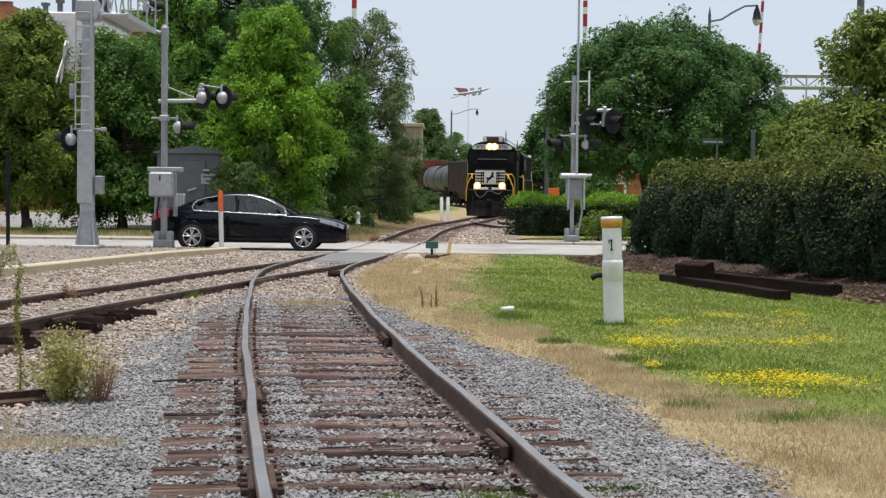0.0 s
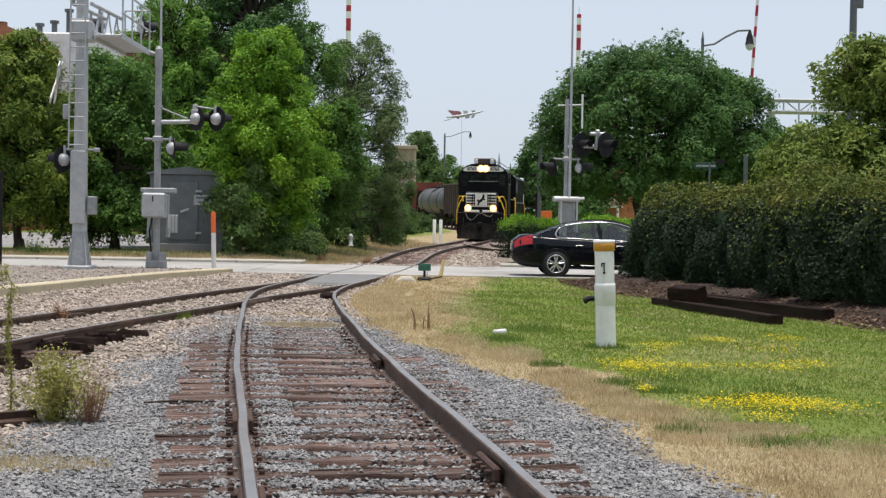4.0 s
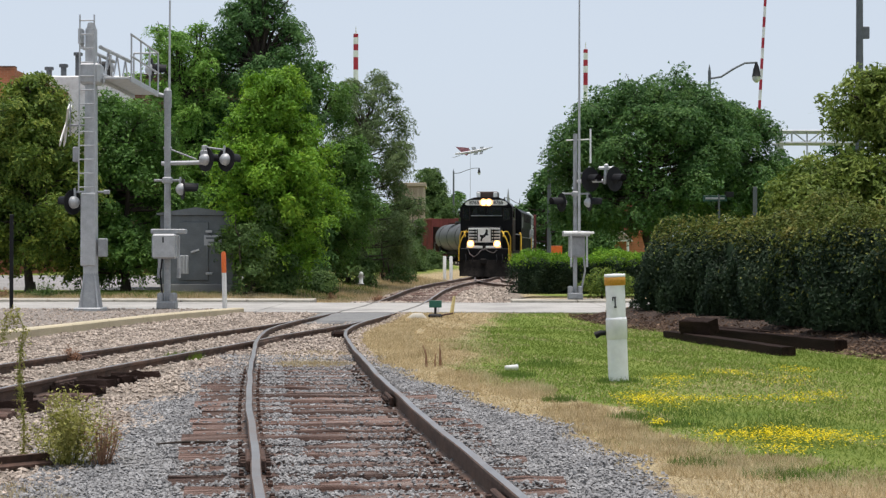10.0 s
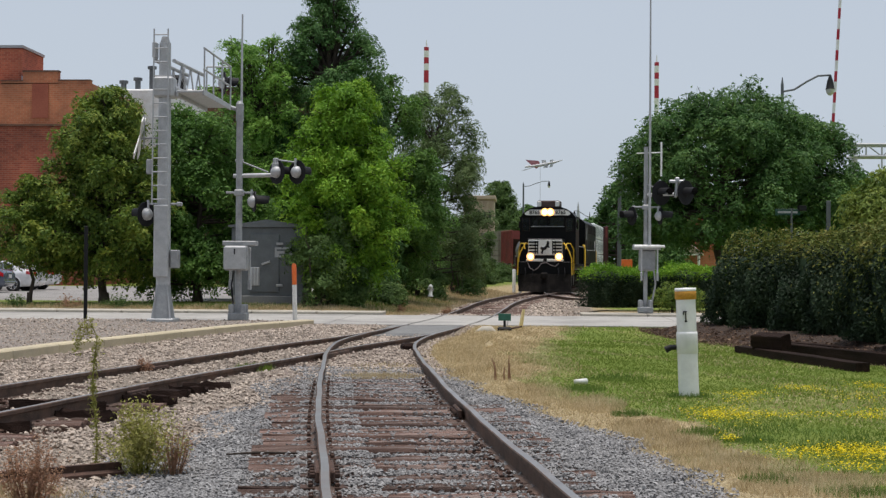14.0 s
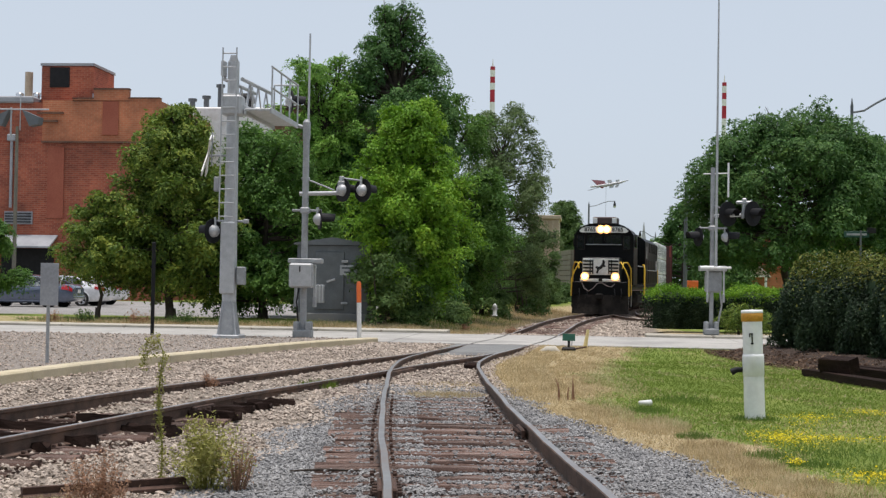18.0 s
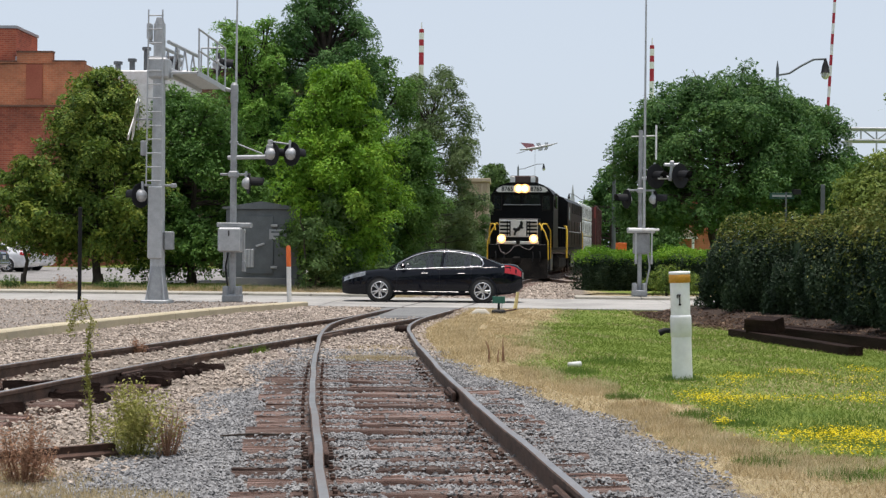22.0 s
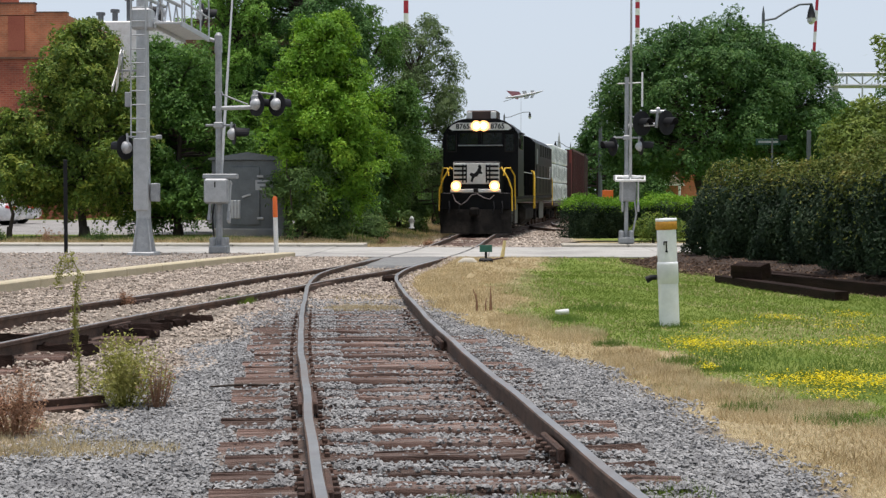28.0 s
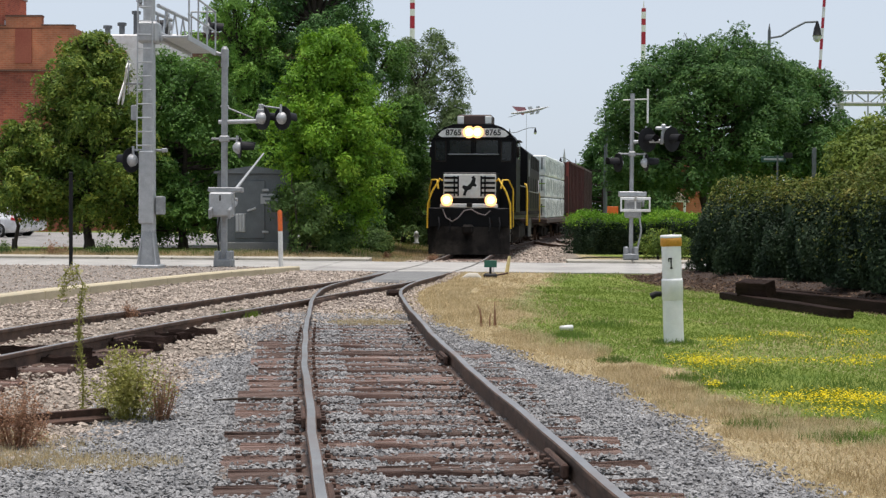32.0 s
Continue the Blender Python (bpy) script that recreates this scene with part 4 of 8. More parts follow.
def bush_hedge(name, label, a, b, z0, count, size, seed):
    """A hedge of clipped bushes grown into each other: dark clefts between them, yellowish leaves on the shoulders,
    lightened as if lit from above.
    """
    rng = np.random.default_rng(seed)
    a, b = np.array(a, float), np.array(b, float)
    L = np.linalg.norm(b - a)
    u = (b - a) / L
    w = np.array([-u[1], u[0]])
    t = thing(name, label, "hedge", pose(a[0], a[1], z0))
    bushes, s, step = [], 0.55, 7.1
    while s < L + 0.3:
        near = s > step
        bushes.append((s, (-0.5 if near else 0.2) + rng.normal(0, 0.1), rng.uniform(0.68, 0.84), rng.uniform(1.05, 1.3), (2.1 if near else 1.98) + rng.uniform(-0.05, 0.08), float(rng.choice([0.14, 0.22, 0.32] if near else [0.0, 0.04, 0.08]))))
        s += rng.uniform(1.4, 1.7)
        if not near and s > step - 0.3:
            s = max(s, step + 0.9)
    e = 2.3

    def depth_in(q, k):
        s0, o0, hs, ho, h, f = bushes[k]
        zc = np.clip((q[:, 2] - 0.15 * h) / (0.85 * h), -0.3, 2)
        return (np.abs((q[:, 0] - s0) / hs) ** e + np.abs((q[:, 1] - o0) / (ho * (1 - 0.12 * np.clip(0.35 - zc, 0, 1)))) ** e + np.abs(np.maximum(zc, 0)) ** e) ** (1 / e)

    pts, tone, outs = [], [], []
    for k, (s0, o0, hs, ho, h, f) in enumerate(bushes):
        n = count // len(bushes)
        d = rng.normal(size=(n * 3, 3))
        d[:, 2] = np.abs(d[:, 2]) - 0.25
        d[:, 1] -= 0.35
        r = (np.abs(d[:, 0]) ** e + np.abs(d[:, 1]) ** e + np.abs(np.maximum(d[:, 2], 0)) ** e) ** (1 / e)
        d = d / np.maximum(r, 0.2)[:, None]
        lobe = np.sin(d[:, 0] * 4.2 + 1.7 * k) * np.sin(d[:, 2] * 4.6 + 2.3 * k) + 0.6 * np.sin(d[:, 2] * 9 + d[:, 0] * 7 + k)
        bump = 1 + 0.16 * lobe - np.abs(rng.normal(0, 0.045, n * 3))
        d = d * bump[:, None]
        q = np.stack([s0 + d[:, 0] * hs, o0 + d[:, 1] * ho, 0.15 * h + d[:, 2] * 0.85 * h], 1)
        keep = q[:, 2] > 0.04
        for j in (k - 1, k + 1):
            if 0 <= j < len(bushes):
                keep &= depth_in(q, j) > 0.96
        q = q[keep][:n]
        pts.append(q)
        tone.append(np.full(len(q), f))
        outs.append(unit(np.stack([(q[:, 0] - s0) / hs, (q[:, 1] - o0) / ho, (q[:, 2] - 0.4 * h) / (0.5 * h) + 0.35], 1)))
    q, tone, outs = np.concatenate(pts), np.concatenate(tone), np.concatenate(outs)
    outs = np.stack([outs[:, 0] * u[0] + outs[:, 1] * w[0], outs[:, 0] * u[1] + outs[:, 1] * w[1], outs[:, 2]], 1)
    rot = facing(unit(outs + rng.normal(0, 0.5, outs.shape)), rng.normal(size=outs.shape) - np.array([0, 0, 0.5]))
    p = np.stack([q[:, 0] * u[0] + q[:, 1] * w[0], q[:, 0] * u[1] + q[:, 1] * w[1], q[:, 2]], 1) + rng.normal(0, 0.03, (len(q), 3))
    p[:, 2] = np.maximum(p[:, 2], 0.04)
    stray = rng.uniform(0, 1, len(p)) < 0.03
    p[stray & (p[:, 2] > 1.8), 2] += 0.14
    # painted top light: the higher a leaf, the likelier the lighter colour
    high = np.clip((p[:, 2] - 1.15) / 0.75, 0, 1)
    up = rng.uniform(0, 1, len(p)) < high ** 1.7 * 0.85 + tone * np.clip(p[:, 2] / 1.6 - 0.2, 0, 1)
    sz = size * rng.uniform(0.6, 1.3, len(p))
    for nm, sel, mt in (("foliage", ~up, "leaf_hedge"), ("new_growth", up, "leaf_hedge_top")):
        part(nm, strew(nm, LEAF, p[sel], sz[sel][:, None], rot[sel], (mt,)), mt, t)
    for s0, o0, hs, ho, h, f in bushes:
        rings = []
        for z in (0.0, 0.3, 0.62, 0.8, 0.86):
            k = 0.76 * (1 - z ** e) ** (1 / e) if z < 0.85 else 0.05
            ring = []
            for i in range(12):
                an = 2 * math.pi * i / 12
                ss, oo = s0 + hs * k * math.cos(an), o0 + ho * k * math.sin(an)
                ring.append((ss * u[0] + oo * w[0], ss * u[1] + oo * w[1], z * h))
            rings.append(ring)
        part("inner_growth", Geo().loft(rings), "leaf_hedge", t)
    return t


bush_hedge("long_hedge", "tall dense dark green clipped hedge with yellowish new tops, coloured lighter as if lit", (5.3, 35.4), (9.9, 20.0), 0.3, 150000, 0.085, 11)
hedge("low_hedge", "low clipped bright green hedge beside the crossing signal", (2.35, 49.3), (8.3, 50.6), 1.9, 1.3, 0.32, 26000, 0.085, 12, "leaf_hedge", "leaf_bright", 0.5, 0.12)

tree("round_bush", "rounded dark green bush before the low hedge", 5.0, 47.45, 0.3, [(0, 0, 0.45, 0.75, 0.7, 0.5), (0.55, 0.1, 0.4, 0.6, 0.6, 0.42)], 0.03, "leaf_olive", 5000, 0.07, 21, 0.1)


# ---- trees ----
def dome(u):
    return max(0.12, math.sin(math.pi * (0.12 + 0.86 * u) ** 0.85))


def oval(u):
    return max(0.15, math.sin(math.pi * (0.18 + 0.8 * u)))


# by the left crossing, across the road
tree("broadleaf_tree", "broad olive-green tree with a dense low crown", -14.1, 50.2, 0.35, boughs(31, 46, (6.9, 6.0, 1.0, 7.2), lambda u: max(0.2, (1 - u) ** 0.5 * min(1, 0.72 + u)), 0.95), 0.16, "leaf_olive", 42000, 0.15, 31, 1.1)
tree("broadleaf_tree", "small olive-green tree with a thin trunk", -16.5, 49.6, 0.35, boughs(32, 16, (4.4, 4.0, 1.3, 4.1), lambda u: max(0.3, (1 - u) ** 0.5), 0.75), 0.08, "leaf_olive", 12000, 0.14, 32, 1.0)
tree("broadleaf_tree", "dense dark green tree behind the crossing signal", -11.3, 52.2, 0.4, balls_in(33, 60, (5.4, 4.6, 0.5, 6.6), lambda u: max(0.3, math.sin(math.pi * (0.25 + 0.65 * u)) ** 0.7), 0.9), 0.15, "leaf_mid", 34000, 0.15, 33, 0.9)
tree("broadleaf_tree", "small green tree at the edge of the car park", -21.4, 52.5, 0.35, balls_in(38, 12, (3.0, 2.8, 1.0, 3.4), oval, 0.6), 0.07, "leaf_mid", 8000, 0.14, 38, 0.9)
tree("bright_tree", "bushy light green tree with leaves to the ground", -5.85, 50.0, 0.42, boughs(34, 40, (4.7, 4.3, 0.9, 7.3), lambda u: max(0.22, math.sin(math.pi * (0.3 + 0.64 * u)) ** 0.75), 0.95, 0.5), 0.14, "leaf_bright", 44000, 0.14, 34, 0.4)
tree("broadleaf_tree", "soft green tree with tufted boughs beside the pine", -10.0, 56.6, 0.4, boughs(39, 40, (6.6, 5.4, 0.6, 9.8), lambda u: max(0.24, math.sin(math.pi * (0.28 + 0.66 * u)) ** 0.75), 1.0, 0.5), 0.15, "leaf_soft", 38000, 0.14, 39, 0.6)
tree("pine_tree", "tall dark pine with ragged tufted branches", -7.35, 57.8, 0.45, balls_in(35, 190, (7.6, 6.4, 0.8, 12.1), lambda u: max(0.24, (1 - u ** 2.6) ** 0.75), 0.72), 0.22, "leaf_pine", 80000, 0.13, 35, 1.2)
tree("dark_tree", "dense dark green tree beside the track", -5.3, 60.0, 0.4, balls_in(36, 60, (5.6, 5.2, 1.0, 9.0), lambda u: max(0.2, math.sin(math.pi * (0.25 + 0.68 * u)) ** 0.8), 0.85), 0.18, "leaf_mid", 42000, 0.14, 36, 0.5)
tree("thin_tree", "tall grey-green tree with sparse bare twigs", -3.7, 68.0, 0.3, balls_in(37, 70, (6.4, 5.4, 1.0, 9.6), lambda u: max(0.2, math.sin(math.pi * (0.28 + 0.62 * u)) ** 0.8), 0.7), 0.1, "leaf_grey", 40000, 0.115, 37, 0.6)
for i, (x, y, w, h, s) in enumerate([(-6.2, 58.5, 2.0, 1.5, 41), (-4.5, 66.5, 2.4, 2.2, 42), (-3.0, 75.0, 3.0, 3.8, 43), (-2.75, 82.0, 3.0, 4.4, 44), (-4.6, 96.0, 4.0, 4.0, 45), (-4.0, 101.0, 2.8, 4.0, 48), (-6.35, 48.7, 2.8, 3.0, 46), (-5.0, 54.8, 1.8, 0.6, 47), (-3.5, 97.0, 3.0, 4.2, 58), (-5.0, 108.0, 4.6, 5.4, 49), (-0.9, 112.0, 3.4, 1.5, 50), (-2.6, 104.0, 3.0, 1.9, 85), (-2.1, 99.0, 2.2, 3.7, 86)]):
    tree("trackside_bush", "wild green scrub beside the track", x, y, 0.3, balls_in(s, 12, (w, w * 0.9, 0.1, h), lambda u: max(0.5, 1 - u ** 3), w * 0.22), 0.05, "leaf_scrub", 8000, 0.14, s, 0.2, 3)

# right of the crossing
tree("round_tree", "large round dark green street tree", 8.8, 64.0, 0.3, balls_in(51, 120, (10.8, 9.5, 2.7, 8.5), lambda u: max(0.3, math.sin(math.pi * (0.26 + 0.66 * u)) ** 0.6), 1.15) + [(1.1, 0, 8.3, 1.3, 1.3, 1.0), (1.4, 0.2, 9.0, 0.8, 0.8, 0.65), (0.3, -0.5, 8.4, 1.0, 1.0, 0.8), (2.2, -0.3, 7.6, 1.2, 1.2, 1.0)], 0.2, "leaf_dark", 80000, 0.16, 51, 1.6)
tree("round_tree", "dark green street tree with a pointed crown", 12.9, 65.5, 0.3, balls_in(52, 46, (6.4, 6.2, 2.8, 7.9), lambda u: max(0.22, math.sin(math.pi * (0.24 + 0.7 * u)) ** 0.8), 1.05), 0.2, "leaf_dark", 32000, 0.16, 52, 1.6)
tree("magnolia", "yellow-green broad-leaved tree behind the long hedge", 14.45, 47.5, 0.3, balls_in(53, 84, (8.4, 6, 0.6, 4.35), lambda u: 1.0, 0.85) + [(-0.4 + 0.8 * k, 0.5 * (-1) ** k, 4.5 + 0.22 * k, 0.95, 0.95, 0.75) for k in range(6)] + [(x + 0.35, y, z + 5.5, r, r, r * 0.8) for x, y, z, r, _, _ in boughs(57, 24, (7.2, 5.0, -0.2, 1.7), lambda u: 1 - 0.4 * u, 0.85, 0.15)], 0.15, "leaf_magnolia", 48000, 0.2, 53, 1.2)

tree("far_shrub", "dark leafy thicket beside the spur track", 8.7, 88.0, 0.2, balls_in(54, 12, (2.6, 3.4, 0.3, 4.2), oval, 0.9), 0.08, "leaf_dark", 8000, 0.2, 54, 0.4)

tree("far_tree", "full green tree beyond the bend of the line", -2.2, 228.0, 0.2, balls_in(55, 60, (10.0, 8.0, 0.8, 14.6), lambda u: max(0.2, (1 - u) ** 0.55), 1.5), 0.3, "leaf_scrub", 22000, 0.42, 55, 1.0)

tree("far_shrub", "light green thicket before the stone building", 0.4, 193.0, 0.2, balls_in(56, 22, (5.6, 4.5, 0.5, 8.0), oval, 1.2), 0.12, "leaf_scrub", 9000, 0.34, 56, 0.5)

# distance, and the rows of trees behind
for i, (x, y, w, h, s, mt) in enumerate([(-17, 192, 16, 15, 61, "leaf_mid"), (-20, 190, 18, 16, 62, "leaf_mid"), (1.6, 240, 12, 11.5, 84, "leaf_mid"), (-3.5, 236, 12, 15.5, 63, "leaf_scrub"), (-10, 130, 10, 8, 64, "leaf_bright"), (20, 170, 15, 13, 65, "leaf_dark"), (12.5, 120, 8, 8, 66, "leaf_dark"), (33, 180, 18, 15, 67, "leaf_dark"), (15, 235, 12, 11, 68, "leaf_mid"), (40, 150, 16, 14, 69, "leaf_dark"), (52, 160, 16, 15, 70, "leaf_dark"), (-38, 200, 20, 15, 71, "leaf_dark"), (10.2, 150, 8, 10, 72, "leaf_dark"), (-9.5, 150, 7, 8, 73, "leaf_mid"), (24, 105, 9, 8, 74, "leaf_mid")]):
    tree("far_tree", "distant full green tree along the street", x, y, 0.2, balls_in(s, 44, (w, w * 0.8, 1.0, h), dome, w * 0.1), 0.3, mt, 8000, 0.45, s, 1.5)
for i, (x, y, s) in enumerate([(-46, -14, 75), (-34, -26, 76), (-18, -34, 77), (-3, -36, 78), (12, -35, 79), (27, -28, 80), (40, -16, 81), (-52, 6, 82), (46, 4, 83)]):
    tree("far_tree", "tall leafy tree in the row behind the camera", x, y, 0.0, balls_in(s, 16, (18, 9, 0.5, 13), oval, 3.6), 0.3, "leaf_dark", 2200, 1.1, s, 1.0)


# ---- low growth ----
def shrub(name, label, x, y, w, h, mat, count, size, seed):
    rng = np.random.default_rng(seed)
    t = thing(name, label, "shrub", pose(x, y, float(ground_z(x, y))))
    g = Geo()
    tips = []
    for _ in range(44):
        a, q = rng.uniform(0, 2 * np.pi), rng.uniform(0.2, 1)
        e = Vector((math.cos(a) * q * w / 2, math.sin(a) * q * w / 2, h * rng.uniform(0.6, 1.05) * (1 - 0.45 * q * q)))
        pts = [Vector((e.x * 0.25, e.y * 0.25, -0.03)), Vector((e.x * 0.75, e.y * 0.75, e.z * 0.5)), e]
        g.tube(pts, [0.004, 0.003, 0.0015], 4)
        tips.append(pts)
    part("stalk_clump", g, mat, t)
    p = []
    for _ in range(count):
        pts = tips[int(rng.integers(len(tips)))]
        k = rng.uniform(0.25, 1.0)
        q = pts[0].lerp(pts[1], k * 2) if k < 0.5 else pts[1].lerp(pts[2], k * 2 - 1)
        p.append(np.array(q) + rng.normal(0, 0.035, 3) * min(1.0, w * 2))
    p = np.array(p)
    part("foliage", strew("foliage", LEAF, p, (size * rng.uniform(0.5, 1.3, len(p)))[:, None], turns(len(p), rng, 1.0), (mat,)), mat, t)
    return t


def dry_stalks(x, y):
    rng = np.random.default_rng(85)
    t = thing("dry_stalks", "a few dead brown stalks in the straw grass", "weed", pose(x, y, float(ground_z(x, y))))
    for dx, dy, h in ((-0.1, 0.0, 0.32), (-0.07, 0.05, 0.26), (0.04, 0.02, 0.2), (0.1, 0.0, 0.36), (0.13, 0.06, 0.24)):
        part("stalk", Geo().tube([(dx, dy, -0.03), (dx + rng.normal(0, 0.012), dy, h * 0.5), (dx + rng.normal(0, 0.03), dy, h)], [0.012, 0.011, 0.006], 5), "weed_brown", t)


M["tuft"] = leaf_mat("grass_tuft", (0.06, 0.115, 0.02), (0.13, 0.215, 0.04), (0.24, 0.31, 0.08), 0.6, 0.8, 0.3)
M["weed"] = leaf_mat("yellow_green_weed", (0.17, 0.17, 0.035), (0.36, 0.36, 0.1), (0.55, 0.48, 0.2), 0.7, 3.0)
M["weed_brown"] = leaf_mat("withered_weed", (0.22, 0.12, 0.08), (0.38, 0.22, 0.14), (0.52, 0.37, 0.24), 0.8, 3.0)
shrub("weed_shrub", "bushy yellow-green weed growing from the stones", -2.88, 11.35, 0.74, 0.58, "weed", 5200, 0.03, 81)
shrub("withered_weed", "reddish dry tips beside the bushy weed", -2.62, 11.3, 0.34, 0.42, "weed_brown", 420, 0.026, 84)
shrub("withered_weed", "withered reddish-brown weed beside the track", -3.25, 9.8, 0.5, 0.46, "weed_brown", 2200, 0.027, 82)
dry_stalks(-0.19, 20.8)
for k, (x, y, w, h, mt, n) in enumerate([(-2.3, 79.0, 1.6, 0.5, "weed_brown", 1400), (-3.0, 77.0, 1.4, 0.6, "weed_brown", 1200), (-2.35, 51.0, 0.6, 0.28, "weed_brown", 500), (-4.5, 56.9, 0.9, 1.0, "weed", 1400), (-3.9, 50.3, 0.4, 0.4, "weed_brown", 260), (-14.4, 47.2, 1.0, 0.5, "weed_brown", 320), (-12.9, 47.4, 1.1, 0.55, "leaf_scrub", 700), (-16.2, 47.3, 0.8, 0.5, "leaf_scrub", 700), (-17.2, 47.2, 0.7, 0.45, "weed_brown", 320), (-11.4, 47.4, 0.9, 0.45, "leaf_scrub", 600)]):
    shrub("verge_weed", "low scraggly weed on the dry verge", x, y, w, h, mt, n, 0.07, 300 + k)
shrub("withered_weed", "small dry weed between the rails", -5.3, 21.0, 0.3, 0.25, "weed_brown", 300, 0.035, 83)


def tall_weed(x, y, h):
    rng = np.random.default_rng(84)
    t = thing("tall_weed", "thin tall weed with a drooping feathery tip", "weed", pose(x, y, -0.03))
    pts = [Vector((0.02 * math.sin(k), 0, h * k / 8)) for k in range(8)]
    pts += [Vector((-0.05, 0, h * 0.99)), Vector((-0.11, 0, h * 0.97)), Vector((-0.14, 0, h * 0.88))]
    part("stem", Geo().tube(pts, [0.008] * 6 + [0.005] * 3 + [0.003] * 2, 5), "weed", t)
    p = np.array([np.array(pts[int(i)]) + rng.normal(0, 0.02, 3) for i in rng.integers(1, 11, 1100)])
    p[:, 2] -= rng.uniform(0, h / 9, len(p))
    part("leaves", strew("leaves", LEAF, p, rng.uniform(0.016, 0.038, (len(p), 1)), turns(len(p), rng, 1.4), ("weed",)), "weed", t)


tall_weed(-3.28, 11.45, 1.2)


def turf(name, label, count, region, height, mat, seed, lean=0.5, width=1.0, reach=46.5, areas=()):
    """Blades scattered where region(x, y) allows."""
    rng = np.random.default_rng(seed)
    x, y = rng.uniform(-9, 8, count * 7), 5.5 + reach * rng.uniform(0, 1, count * 7) ** 1.5
    for k, (x0, y0, rx, ry) in enumerate(areas):
        sel = np.arange(len(x)) % len(areas) == k
        a, q = rng.uniform(0, 2 * np.pi, sel.sum()), rng.uniform(0, 1, sel.sum()) ** 0.7
        x[sel], y[sel] = x0 + rx * q * np.cos(a), y0 + ry * q * np.sin(a)
    ok = rng.uniform(0, 1, len(x)) < region(x, y)
    x, y = x[ok][:count], y[ok][:count]
    p = np.stack([x, y, ground_z(x, y) - 0.005], 1)
    h = height * rng.uniform(0.5, 1.3, len(p)) * (0.7 + 0.02 * y)
    s = np.stack([np.full(len(h), 0.085 * width) * (1 + 0.03 * y), np.full(len(h), 0.05 * width), h], 1)
    me = strew(name, BLADE, p, s, turns(len(p), rng, lean), (mat,))
    tagged(part(name, me, mat), label, "grass", kind="stuff")


def patch(x, y):
    return 0.5 + 0.5 * np.sin(x * 1.3 + 0.7 * y) * np.cos(y * 0.6 - 0.4 * x) + 0.25 * np.sin(x * 3.7 + y * 2.2)


def lawn_region(x, y):
    off = x - xc(MAIN, y)
    lim = green_edge(y) + 0.3 * np.sin(x * 2.3 + 1.1 * y) + 0.25 * np.sin(4.3 * x + 2.9 * y)
    v = np.clip((off - lim + 0.35) / 0.9, 0, 1) ** 1.5 * np.clip((hedge_face(y) - 1.3 - x) / 0.2, 0, 1) * (y < 36.9)
    thin = 1 - 0.55 * np.exp(-((x - 3.6) / 1.1) ** 2 - ((y - 17.2) / 1.2) ** 2)
    return v * thin * np.clip(1.6 - y / 30, 0.25, 1) * (0.6 + 0.4 * (patch(x * 1.7, y * 1.4) > 0.35))


def dry_region(x, y):
    off = x - xc(MAIN, y)
    lo = ballast_edge(y) - 0.15
    hi = green_edge(y) + 0.4
    v = np.clip((off - lo) / 0.3, 0, 1) * np.clip((hi + 0.15 - off) / 0.9, 0, 1) * (y < 37) * (0.45 + 0.55 * (patch(x, y) > 0.4))
    v = np.maximum(v, 0.3 * np.exp(-((x - 3.6) / 1.1) ** 2 - ((y - 17.2) / 1.2) ** 2))
    v = np.maximum(v, 0.16 * (off > 2.5) * (x < hedge_face(y) - 1.4) * (y < 37) * (patch(x * 1.3 + 2, y) > 0.6))
    left = np.maximum(((x + 3.2) ** 2 / 0.6 + (y - 9.6) ** 2 / 0.6 < 1) * 0.9, ((x + 2.6) ** 2 / 0.3 + (y - 9.15) ** 2 / 0.06 < 1) * 0.7)
    frog = ((x + 2.0) ** 2 / 0.3 + (y - 22.6) ** 2 / 0.8 < 1) * 0.7
    back = (y > 46.3) * (off < -1.6) * (x > -9) * 0.9
    return np.maximum.reduce([v, left, frog, back])


turf("lawn", "short mown green lawn", 110000, lawn_region, 0.04, "grass", 91)
turf("dry_grass", "dry straw-coloured grass beside the ballast", 190000, dry_region, 0.045, "dry_grass", 92, 1.15, 0.8, 56.0)
turf("straw_tufts", "tufts of pale straw by the withered weed and along the ballast", 70000, lambda x, y: 1.0, 0.07, "dry_grass", 94, 1.0, 0.7, 46.5, [(-3.3, 9.75, 0.5, 0.65), (-3.25, 9.4, 0.4, 0.4), (-2.65, 9.25, 0.65, 0.28), (-3.6, 10.3, 0.4, 0.35), (1.68, 12.43, 0.4, 0.7), (2.07, 10.85, 0.5, 0.4), (1.32, 14.84, 0.35, 0.9), (2.4, 11.3, 0.5, 0.35), (0.9, 17.4, 0.4, 1.0), (-1.9, 21.1, 0.6, 0.4), (2.9, 9.3, 0.9, 1.2), (2.6, 10.0, 0.9, 0.8), (3.3, 10.0, 0.8, 0.9), (2.3, 8.5, 0.5, 0.9), (3.0, 8.2, 0.9, 1.0), (1.9, 11.9, 0.5, 0.7), (1.5, 13.6, 0.35, 0.8), (0.3, 19.0, 0.4, 1.6), (-0.5, 22.5, 0.6, 2.5), (0.2, 24.5, 0.9, 3.0), (-0.9, 26.5, 0.6, 3.0), (-0.3, 30.0, 1.2, 4.0)])
